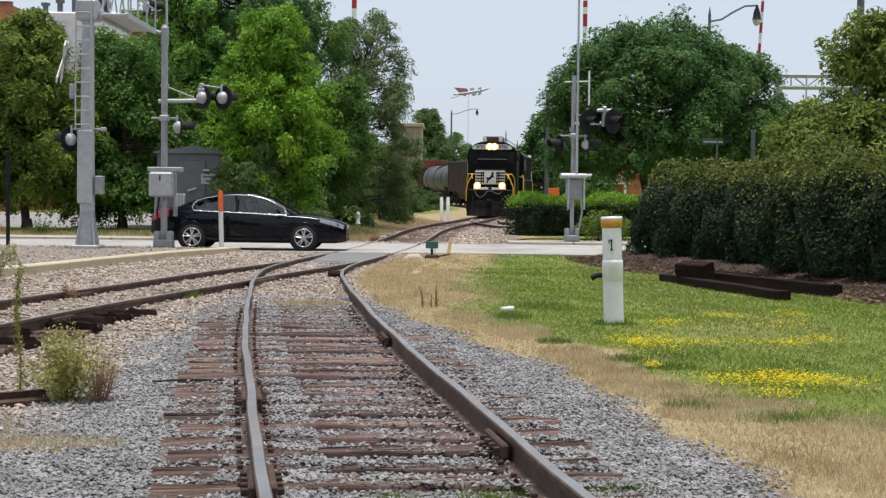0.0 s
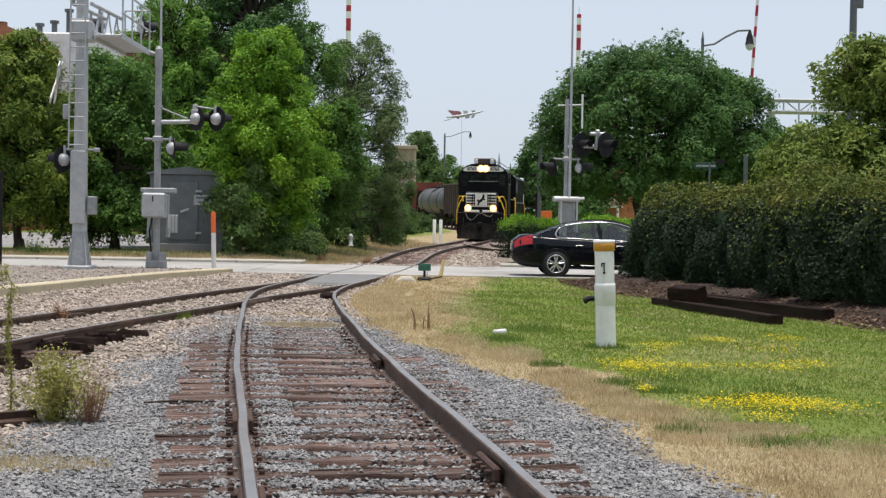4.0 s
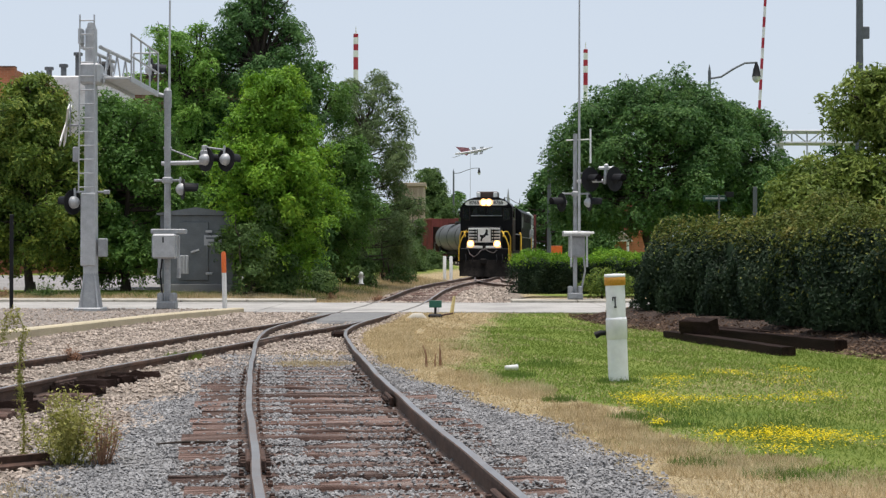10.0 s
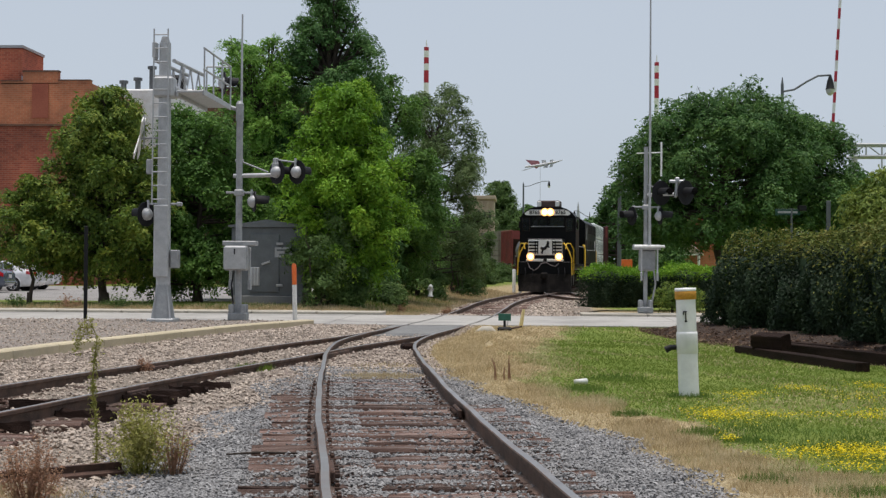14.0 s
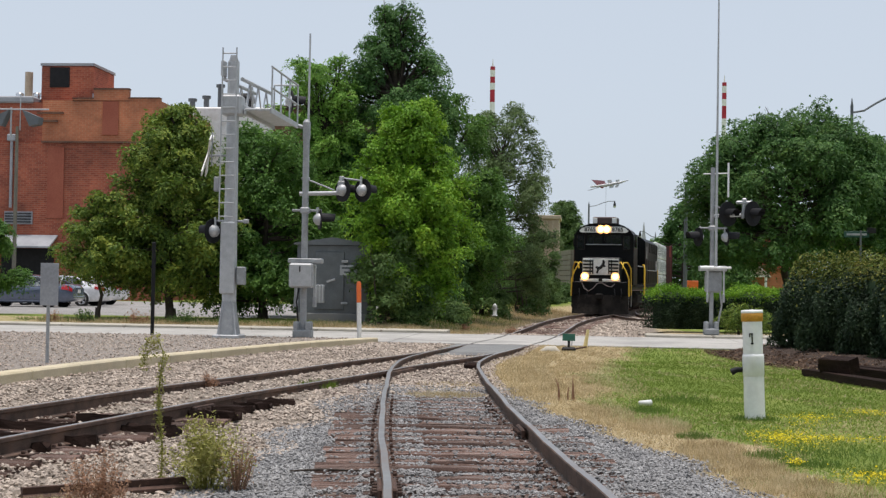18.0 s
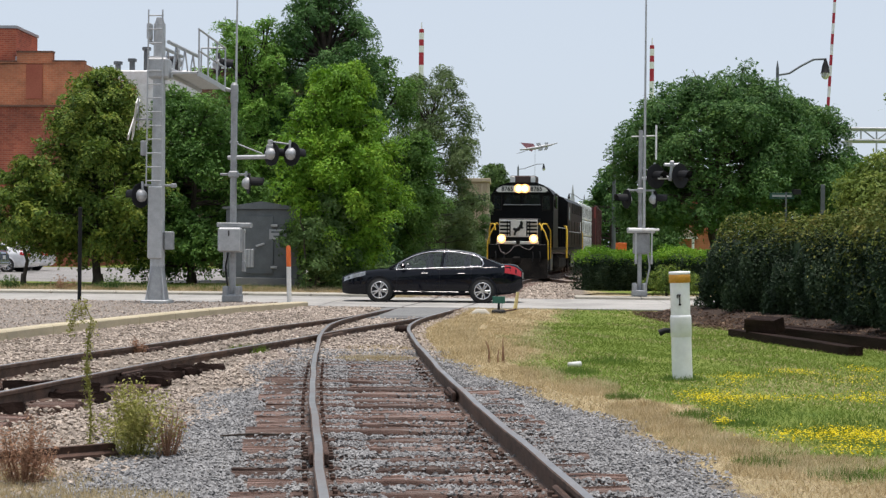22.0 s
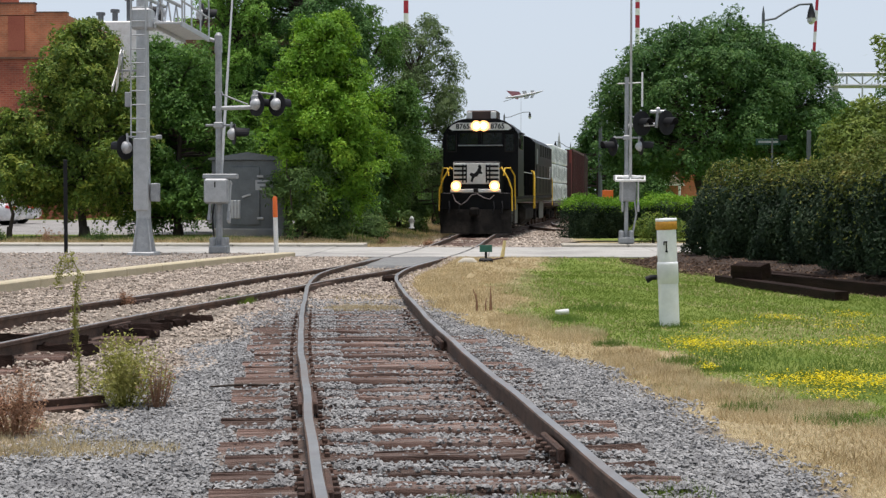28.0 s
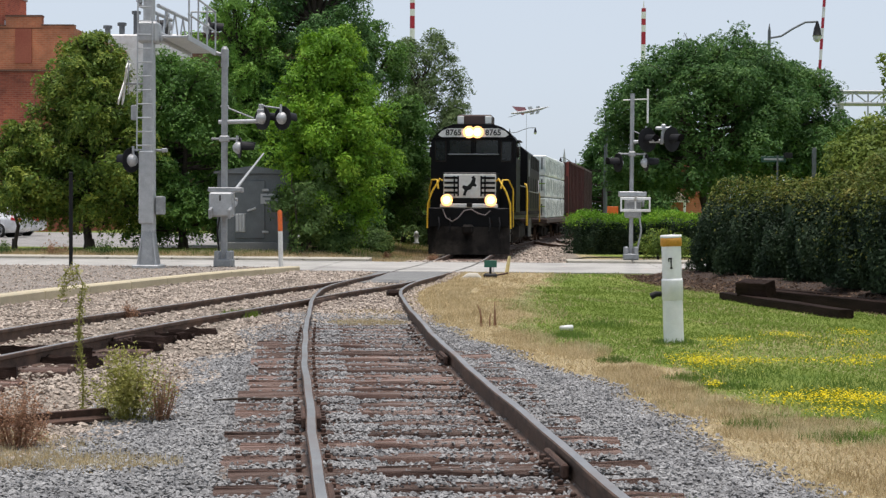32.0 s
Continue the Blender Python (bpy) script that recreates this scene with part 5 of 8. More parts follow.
turf("verge_straw", "tall dry grass on the verge beyond the road", 26000, lambda x, y: (x < xc(MAIN, y) - 1.5) * 1.0, 0.11, "dry_grass", 95, 0.7, 0.9, 46.5, [(-4.6, 49.0, 2.6, 3.0), (-4.0, 54.0, 2.4, 4.0), (-3.4, 60.0, 1.8, 6.0), (-2.8, 70.0, 1.6, 7.0), (-1.6, 80.0, 2.2, 7.0), (-8.0, 47.6, 3.0, 1.2), (-14.0, 47.3, 4.0, 0.9)])
turf("verge_green", "rough green grass on the verge beyond the road", 16000, lambda x, y: (x < xc(MAIN, y) - 2.0) * 1.0, 0.1, "tuft", 96, 0.6, 0.9, 46.5, [(-6.0, 49.6, 2.6, 1.8), (-4.8, 53.0, 1.6, 3.0), (-9.0, 48.4, 2.6, 1.2), (-14.5, 48.3, 4.5, 1.0), (-3.6, 64.0, 1.2, 7.0)])
turf("weeds", "tufts of green grass at the rails", 3600, lambda x, y: 1.0, 0.1, "grass", 93, 0.6, 0.7, 46.5, [(-3.85, 21.7, 0.28, 0.4), (0.95, 7.95, 0.22, 0.32), (0.28, 7.72, 0.2, 0.2), (-0.25, 7.7, 0.16, 0.15)])

turf("lawn_tufts", "taller dark green tufts standing in the lawn", 7000, lambda x, y: 1.0, 0.075, "tuft", 97, 0.7, 0.6, 46.5, [(1.39, 21.34, 0.5, 0.7), (1.8, 14.45, 0.25, 0.25), (2.11, 13.75, 0.3, 0.2), (2.84, 13.15, 0.5, 0.3), (1.91, 11.2, 0.22, 0.25), (2.5, 10.6, 0.4, 0.25), (1.23, 16.2, 0.2, 0.2), (2.17, 18.5, 0.28, 0.25), (2.3, 14.6, 0.6, 0.6), (0.9, 19.6, 0.3, 0.5), (3.1, 13.8, 0.6, 0.6)])


def flowers():
    rng = np.random.default_rng(95)
    blobs = [(2.16, 15.64, 0.27, 0.9, 560), (2.79, 18.18, 0.24, 0.43, 180), (2.63, 17.16, 0.17, 0.3, 50), (3.64, 18.95, 0.22, 0.4, 170), (4.6, 19.5, 0.19, 0.4, 150), (4.05, 17.7, 0.3, 0.5, 120), (2.7, 15.45, 0.3, 0.3, 130), (3.27, 15.57, 0.2, 0.3, 80), (3.63, 15.54, 0.16, 0.35, 150), (4.05, 15.9, 0.2, 0.4, 170), (1.92, 13.42, 0.05, 0.25, 60), (2.53, 12.4, 0.31, 0.34, 380), (2.96, 12.5, 0.25, 0.45, 420), (3.2, 12.26, 0.3, 0.4, 300), (2.65, 11.6, 0.16, 0.2, 110)]
    blobs = [(x, y, sx, sy, int(n * 1.7)) for x, y, sx, sy, n in blobs]
    p = np.concatenate([np.stack([rng.normal(x, sx * 0.75, n), rng.normal(y, sy * 0.6, n), np.zeros(n)], 1) for x, y, sx, sy, n in blobs])
    p[:, 2] = ground_z(p[:, 0], p[:, 1]) + rng.uniform(0.055, 0.1, len(p))
    me = strew("flowers", LEAF, p, rng.uniform(0.016, 0.034, (len(p), 1)), turns(len(p), rng, 0.4), ("flower",))
    tagged(part("yellow_flowers", me, "flower"), "patches of small yellow flowers in the lawn", "flowers", kind="stuff")


flowers()


# ---- loose stones ----
def ballast():
    rng = np.random.default_rng(101)
    shapes = rock_shapes(rng)

    def spread(name, label, n, xr, yr, keep, size, mat, lift=0.0, bed=None):
        x, y = rng.uniform(*xr, n), yr[0] + (yr[1] - yr[0]) * rng.uniform(0, 1, n) ** 1.4
        ok = rng.uniform(0, 1, n) < keep(x, y)
        x, y = x[ok], y[ok]
        z = ground_z(x, y) + rng.uniform(-0.006, 0.02, len(x)) + lift
        if bed:
            z = np.maximum(z, bed(x, y) + rng.uniform(-0.012, 0.012, len(x)))
        s = size * rng.uniform(0.55, 1.35, len(x)) * (1 + 0.02 * np.maximum(y - 12, 0))
        me = strew(name, shapes, np.stack([x, y, z], 1), s[:, None], turns(len(x), rng, 0.5), (mat,))
        tagged(part(name, me, mat), label, "gravel", kind="stuff")

    rows = np.array(TIES["main_track"])

    def over_tie(x, y):
        """True where a stone lies over a tie of the main track."""
        o = x - xc(MAIN, y)
        k = np.clip(np.searchsorted(rows[:, 0], y), 1, len(rows) - 1)
        hit = np.zeros(len(x), bool)
        for j in (k - 1, k):
            hit |= np.abs(y - rows[j, 0] - o * rows[j, 1]) < 0.1
        return hit & (np.abs(o) < 1.28)

    rows_left = np.array(TIES["left_track"])

    def over_left(x, y):
        o = x - xc(LEFT, np.minimum(y, 33))
        k = np.clip(np.searchsorted(rows_left[:, 0], y), 1, len(rows_left) - 1)
        hit = np.zeros(len(x), bool)
        for j in (k - 1, k):
            hit |= np.abs(y - rows_left[j, 0] - o * rows_left[j, 1]) < 0.125
        return hit & (np.abs(o) < 1.3)

    def cover(x, y):
        """How thickly the stones lie: few on the bare tie tops, many in the cribs and along the rails."""
        o = x - xc(MAIN, y) + 0.05 * np.sin(y * 5.0)
        bare = ((o > -1.36) & (o < -1.0)) | ((o > -0.34) & (o < 0.66))
        thick = np.where(np.abs(np.abs(o) - 0.7525) < 0.16, 0.45, np.where(o > 1.0, 0.78, np.where(o > 0.66, 0.93, 0.85)))
        crib = np.where(bare, np.where(o < -0.5, 0.6, 0.95), np.where(np.abs(np.abs(o) - 0.7525) < 0.14, 0.5, 1.0))
        return np.where(over_tie(x, y), np.where(bare, np.where(o < -0.5, 0.13, 0.16 + 0.2 * (patch(x * 2, y * 2) > 0.65)), thick), np.where((np.abs(np.abs(o) - 0.7525) < 0.05), 0.1, crib))

    def bed(x, y):
        """Height of the stone bed between and over the ties."""
        o = x - xc(MAIN, y)
        on = over_tie(x, y)
        lvl = np.where(on, 0.02, np.where(np.abs(o + 1.18) < 0.2, -0.032, np.where(np.abs(o - 0.16) < 0.5, -0.018, 0.0)))
        lvl = np.where((np.abs(o) < 1.36) & (y < 36.8), lvl, -1.0)
        ol = x - xc(LEFT, np.minimum(y, 33))
        return np.maximum(lvl, np.where((np.abs(ol) < 1.6) & (y < 29), np.where(over_left(x, y), 0.016, -0.03), -1.0))

    def grey(x, y):
        o = x - xc(MAIN, y)
        zone = np.clip((ballast_edge(y) + 0.2 + 0.1 * np.sin(y * 2.3) + 0.06 * np.sin(y * 6.1) - o) / 0.4, 0, 1) * (x > -3.2 + 0.2 * np.sin(y * 1.9)) * (y < 22.5)
        return zone * cover(x, y)

    def tan(x, y):
        o = x - xc(MAIN, y)
        zone = ((x < -2.9 + 0.2 * np.sin(y * 1.9)) | (y > 21)) & (o < 1.05) & ~((np.abs(o + 0.25) < 0.9) & (y > 33.4 + 0.5 * np.sin(o * 7))) & (x > kerb_x(y) + 0.1) & (y < 36.8)
        ol = np.abs(x - xc(LEFT, np.minimum(y, 33)))
        return zone * np.where((ol < 1.35) & (y < 28), np.where(over_left(x, y), 0.15, 0.75), 1.0) * cover(x, y)

    spread("grey_ballast", "crushed blue-grey ballast stones", 190000, (-3.4, 2.5), (5.8, 23), grey, 0.029, "stone_grey", 0.0, bed)
    spread("pale_ballast", "pale tan ballast stones with dust", 90000, (-8.6, 0.2), (7.5, 37), tan, 0.042, "stone_tan", 0.0, bed)
    # beyond the road
    spread("far_ballast", "pale ballast stones along the far track", 22000, (-4.5, 7.5), (45.5, 92), lambda x, y: (np.abs(x - xc(MAIN, y) - 0.75 - 0.2 * np.sin(y)) < 2.5) * 0.9, 0.06, "stone_tan")
    # fine gravel of the raised strip
    spread("island_gravel", "fine pinkish gravel behind the kerb", 12000, (-16, -5), (18, 37), lambda x, y: (x < kerb_x(y) - 0.15) * 1.0, 0.03, "stone_tan")

    n = 8000
    y = rng.uniform(12, 36.4, n)
    x = hedge_face(y) - 1.45 + np.abs(rng.normal(0, 0.6, n))
    p = np.stack([x, y, ground_z(x, y) + 0.01], 1)
    me = strew("mulch", LEAF, p, rng.uniform(0.05, 0.13, (n, 1)), turns(n, rng, 0.6), ("mulch",))
    tagged(part("mulch", me, "mulch"), "brown bark mulch under the long hedge", "mulch", kind="stuff")


ballast()


# ---- crossing signals ----
def disc(g, c, r, thick, axis="x", seg=20):
    a = Vector({"x": (thick / 2, 0, 0), "y": (0, thick / 2, 0), "z": (0, 0, thick / 2)}[axis])
    return g.tube([Vector(c) - a, Vector(c) + a], r, seg)


def signal_lamp(parent, x, y, z, yaw, r=0.3):
    """A flashing-light head that faces local +x: a black target, a domed silver case behind it and a hooded lens."""
    head = part("lamp_head", disc(Geo(), (0, 0, 0), r, 0.02), "black", parent, "round black lamp target", pose(x, y, z, 0, 0, yaw))
    dome = [(0.0, -0.17), (0.05, -0.165), (0.1, -0.135), (0.145, -0.075), (0.155, -0.012)]
    part("lamp_case", Geo().lathe(dome[::-1], 18, pose(0, 0, 0, 0, 90, 0)), "alu", head, "domed silver lamp case")
    part("lamp_neck", Geo().tube([(-0.07, 0, 0.1), (-0.06, 0, r + 0.04)], 0.03, 8), "alu", head)
    hood = Geo()
    for k in range(11):
        a0, a1 = math.radians(-20 + 20 * k), math.radians(-20 + 20 * (k + 1))
        q = [(0.012, 0.165 * math.cos(a0), 0.165 * math.sin(a0)), (0.012, 0.165 * math.cos(a1), 0.165 * math.sin(a1)), (0.4 - 0.06 * abs(k + 0.5 - 5.5) / 5, 0.15 * math.cos(a1), 0.15 * math.sin(a1)), (0.4 - 0.06 * abs(k - 5.5) / 5, 0.15 * math.cos(a0), 0.15 * math.sin(a0))]
        hood.add(q, [(0, 1, 2, 3)])
        hood.add([Vector(p) * 0.985 for p in q], [(3, 2, 1, 0)])
    part("hood", hood, "black", head)
    part("lens", Geo().lathe([(0.15, 0.012), (0.1, 0.03), (0.0, 0.038)], 16, pose(0, 0, 0, 0, 90, 0)), "black", head)
    return head


def gate_arm(parent, m, length, bands=True, name="gate_arm"):
    """A tapering white arm with red bands along local +y."""
    arm = part(name, Geo().tube([(0, 0.2, 0), (0, length, 0)], [0.045, 0.022], 8), "white" if bands else "alu", parent, "long pale gate arm", m)
    y = 0.9
    while bands and y < length - 0.4:
        r = 0.047 - 0.022 * y / length
        part("red_band", Geo().tube([(0, y, 0), (0, y + 0.22, 0)], r, 8), "red", arm)
        y += 1.1
    for s in (-1, 1):
        part("arm_support", Geo().box((s * 0.24, -0.28, -0.05), (0.05, 1.0, 0.11), ch=0.01), "alu", arm)
        part("counterweight", Geo().box((s * 0.24, -0.72, -0.1), (0.07, 0.26, 0.24), ch=0.015), "galv", arm)
    part("arm_bracket", Geo().box((0, 0.16, 0), (0.56, 0.08, 0.14), ch=0.015), "alu", arm)
    for yy in (length * 0.45, length * 0.75, length * 0.97) if bands else ():
        part("arm_lamp", Geo().tube([(0, yy, 0.02), (0, yy, 0.11)], 0.045, 8), "tail_lens", arm)
    return arm


def mast_base(t, r=0.085):
    g = Geo().box((0, 0, 0.1), (0.46, 0.46, 0.2), ch=0.03)
    part("foundation", g, "galv", t, "cast mast foundation")
    for sx in (-1, 1):
        for sy in (-1, 1):
            part("base_leg", Geo().box((sx * 0.15, sy * 0.15, 0.28), (0.13, 0.13, 0.26), ch=0.03), "galv", t)


def crossing_signal_left():
    t = thing("crossing_signal", "silver crossing signal mast with hooded lamps and a gate machine", "crossing signal", pose(-6.92, 36.75, 0.255))
    mast_base(t)
    part("pole", Geo().tube([(0, 0, 0.1), (0, 0, 5.05)], 0.082, 14).tube([(0, 0, 5.0), (0, 0, 5.42)], 0.098, 14), "galv", t)
    cap = part("bell_cap", Geo().tube([(0, 0, 5.42), (0, 0, 5.5)], [0.1, 0.05], 12).tube([(-0.1, 0, 5.3), (-0.22, 0, 5.34)], 0.05, 8), "galv", t)
    gm = part("gate_machine", Geo().box((-0.02, -0.2, 1.56), (0.6, 0.36, 0.62), ch=0.05), "galv", t, "grey gate machine case")
    part("case_cover", Geo().box((-0.02, -0.39, 1.56), (0.54, 0.03, 0.56), ch=0.02), "alu", gm)
    part("hasp", Geo().box((-0.03, -0.415, 1.72), (0.03, 0.02, 0.14), ch=0.005), "black", gm)
    part("mounting_plate", Geo().box((0.05, -0.05, 1.93), (0.86, 0.3, 0.12), ch=0.02), "galv", t)
    part("cable", Geo().tube([(-0.1, -0.1, 1.25), (-0.16, -0.08, 0.9), (-0.12, -0.05, 0.4)], 0.022, 6), "black", t)
    part("lamp_arm", Geo().tube([(-0.15, 0, 3.62), (0.85, 0.03, 3.65)], 0.055, 10), "alu", t, "white lamp cross-arm")
    part("arm_brace", Geo().tube([(0.05, 0, 3.98), (0.72, 0.02, 3.72)], 0.02, 6).tube([(-0.1, 0, 4.0), (0.1, 0, 4.0)], 0.04, 6), "galv", t)
    part("lamp_bracket", Geo().box((0.92, 0, 4.0), (0.13, 0.13, 0.14), ch=0.02).tube([(0.95, 0, 4.02), (1.42, 0.0, 3.96)], 0.025, 6).box((0.92, 0, 3.82), (0.2, 0.16, 0.3), ch=0.04), "galv", t)
    part("lower_arm", Geo().tube([(-0.33, 0, 3.2), (0.42, 0, 3.2)], 0.03, 8).box((0, 0, 3.2), (0.24, 0.22, 0.16), ch=0.03), "galv", t)
    signal_lamp(t, 0.95, 0.0, 3.72, 48)
    signal_lamp(t, 1.46, -0.02, 3.72, 52)
    signal_lamp(t, 0.38, -0.02, 2.98, 22, 0.26)
    arm = gate_arm(t, pose(0.0, 0.15, 1.62, 89.5, 0, 0), 6.1, False)
    return arm


def crossing_signal_right():
    t = thing("crossing_signal", "silver crossing signal mast with black hooded lamps beside the low hedge", "crossing signal", pose(3.98, 45.6, 0.262))
    mast_base(t)
    part("pole", Geo().tube([(0, 0, 0.1), (0, 0, 5.1)], 0.064, 14), "galv", t)
    gm = part("gate_machine", Geo().box((0.05, 0.05, 1.62), (0.5, 0.36, 0.66), ch=0.05), "galv", t, "grey gate machine case")
    part("conduit", Geo().tube([(0.25, -0.1, 1.3), (0.3, -0.08, 0.9), (0.2, -0.04, 0.35)], 0.03, 6), "galv", t)
    part("mounting_plate", Geo().box((0.03, 0, 2.02), (0.84, 0.34, 0.16), ch=0.02), "alu", t)
    part("lamp_arm", Geo().tube([(0, 0, 3.62), (0.85, -0.08, 3.65)], 0.055, 10), "alu", t, "white lamp cross-arm")
    part("lamp_bracket", Geo().box((0.95, -0.05, 4.04), (0.5, 0.1, 0.1), ch=0.03).box((0.95, -0.05, 4.1), (0.14, 0.12, 0.14), ch=0.03).tube([(0.95, -0.03, 4.05), (0.9, -0.03, 3.55)], 0.05, 8), "alu", t)
    part("arm_brace", Geo().tube([(0.05, 0, 3.95), (0.5, -0.03, 3.75)], 0.02, 6), "galv", t)
    part("lower_arm", Geo().tube([(-0.42, 0, 3.25), (0.45, 0, 3.25)], 0.03, 8).box((0, 0, 3.25), (0.22, 0.2, 0.15), ch=0.03), "galv", t)
    part("antenna", Geo().tube([(-0.28, 0, 4.9), (0.46, 0, 4.93)], 0.018, 6).tube([(0.47, 0, 4.2), (0.47, 0, 5.25)], 0.03, 8), "white", t, "white antenna on a bracket")
    signal_lamp(t, 0.46, -0.1, 3.68, -52, 0.38)
    signal_lamp(t, 1.2, -0.1, 3.7, -46, 0.38)
    signal_lamp(t, -0.42, -0.02, 2.98, 205, 0.29)
    signal_lamp(t, 0.44, 0.0, 2.98, 12, 0.27)
    arm = gate_arm(t, pose(0.1, -0.25, 1.85, 87, 0, 175), 8.45, False)
    for z in (0.03, -0.33):
        part("frame_bar", Geo().box((0, 0.2, z), (0.92, 0.06, 0.08), ch=0.012), "white", arm, "white arm frame bar")
    for x in (-0.43, 0.0, 0.43):
        part("frame_post", Geo().box((x, 0.21, -0.15), (0.05, 0.05, 0.42), ch=0.01), "white", arm)
    return arm


def cantilever():
    t = thing("signal_cantilever", "silver cantilever signal with a ladder and railed walkway", "signal cantilever", pose(-8.5, 35.4, 0.255))
    part("base_plate", Geo().box((0, 0, 0.04), (0.66, 0.66, 0.1), ch=0.02), "alu", t)
    g = Geo()
    for a in range(4):
        g.prism([(0.1, 0.08), (0.33, 0.08), (0.31, 0.2), (0.14, 1.05), (0.1, 1.05)], 1, -0.012, 0.012, pose(0, 0, 0, 0, 0, 45 + 90 * a))
    part("base_gusset", g, "alu", t)
    part("pole", Geo().tube([(0, 0, 0.05), (0, 0, 6.75)], [0.18, 0.14], 18), "alu", t)
    part("base_cone", Geo().tube([(0, 0, 0.08), (0, 0, 1.05)], [0.26, 0.16], 16), "galv", t)
    part("cable_cover", Geo().box((-0.02, -0.17, 1.95), (0.36, 0.1, 1.75), ch=0.03), "alu", t, "flat cover plate")
    part("cap", Geo().tube([(0, 0, 6.75), (0, 0, 6.9)], [0.12, 0.08], 12), "galv", t)
    for s in (-1, 1):
        part("ladder_rail", Geo().tube([(-0.03 + s * 0.19, -0.3, 2.82), (-0.03 + s * 0.17, -0.3, 7.05)], 0.02, 6), "alu", t)
    z = 2.95
    while z < 6.95:
        part("rung", Geo().tube([(-0.21, -0.3, z), (0.15, -0.3, z)], 0.016, 6), "alu", t)
        z += 0.33
    part("junction_box", Geo().box((0.3, -0.05, 1.52), (0.2, 0.22, 0.44), ch=0.02), "galv", t)
    part("arm_collar", Geo().box((0, 0.02, 5.67), (0.5, 0.5, 0.5), ch=0.05), "alu", t)
    part("top_box", Geo().box((-0.24, 0, 6.57), (0.1, 0.3, 0.4), ch=0.03), "alu", t)
    # arm over the road, with walkway and rails
    L = 3.4
    for x0 in (-0.22, 0.22):
        for z0 in (5.67, 6.32):
            part("arm_chord", Geo().tube([(x0, 0, z0), (x0, L, z0 + 0.1)], 0.05, 8), "alu", t)
    for k in range(3):
        y0 = 0.4 + k * 0.95
        part("arm_brace", Geo().tube([(0.22, y0, 5.68), (0.22, y0 + 0.45, 6.37), (0.22, y0 + 0.9, 5.69)], 0.022, 6).tube([(-0.22, y0, 5.68), (-0.22, y0 + 0.45, 6.37), (-0.22, y0 + 0.9, 5.69)], 0.022, 6), "alu", t)
    part("walkway", Geo().box((0.62, L / 2, 5.58), (0.66, L, 0.06), ch=0.01).box((0.3, L / 2, 5.52), (0.06, L, 0.12), ch=0.01).box((0.94, L / 2, 5.56), (0.05, L, 0.14), ch=0.01), "alu", t, "metal grating walkway")
    for k in range(4):
        part("railing_post", Geo().tube([(0.94, 0.1 + k * 1.1, 5.58), (0.94, 0.1 + k * 1.1, 6.64)], 0.024, 6), "alu", t)
    for z0 in (6.12, 6.64):
        part("handrail", Geo().tube([(0.94, 0.05, z0), (0.94, L, z0)], 0.026, 6), "alu", t)
    part("end_rail", Geo().tube([(0.3, L, 6.64), (0.94, L, 6.64)], 0.024, 6).tube([(0.3, L, 5.62), (0.3, L, 6.64)], 0.024, 6), "alu", t)
    signal_lamp(t, 0.75, L + 0.1, 6.22, 20)
    signal_lamp(t, -0.3, L - 0.3, 6.22, 200)
    part("lower_bracket", Geo().tube([(-0.45, 0, 2.85), (0.42, 0, 2.85)], 0.028, 8).box((0.38, 0, 2.85), (0.14, 0.1, 0.1), ch=0.02), "galv", t)
    signal_lamp(t, -0.42, -0.05, 2.6, 150, 0.3)
    # crossbuck seen on edge
    cb = part("crossbuck", Geo().box((0, 0, 0), (0.03, 1.22, 0.2), pose(0, 0, 0, 48, 0, 0), 0.004).box((0.02, 0, 0), (0.03, 1.22, 0.2), pose(0, 0, 0, -48, 0, 0), 0.004), "white", t, "white crossbuck boards on edge", pose(-0.62, 0.05, 4.45, 4, 12, 9))
    part("crossbuck_bracket", Geo().tube([(0, 0, 4.45), (-0.62, 0.05, 4.45)], 0.03, 6).tube([(-0.5, 0, 4.2), (-0.5, 0, 5.0)], 0.02, 6).box((-0.36, 0, 3.75), (0.14, 0.12, 0.36), ch=0.02), "galv", t)


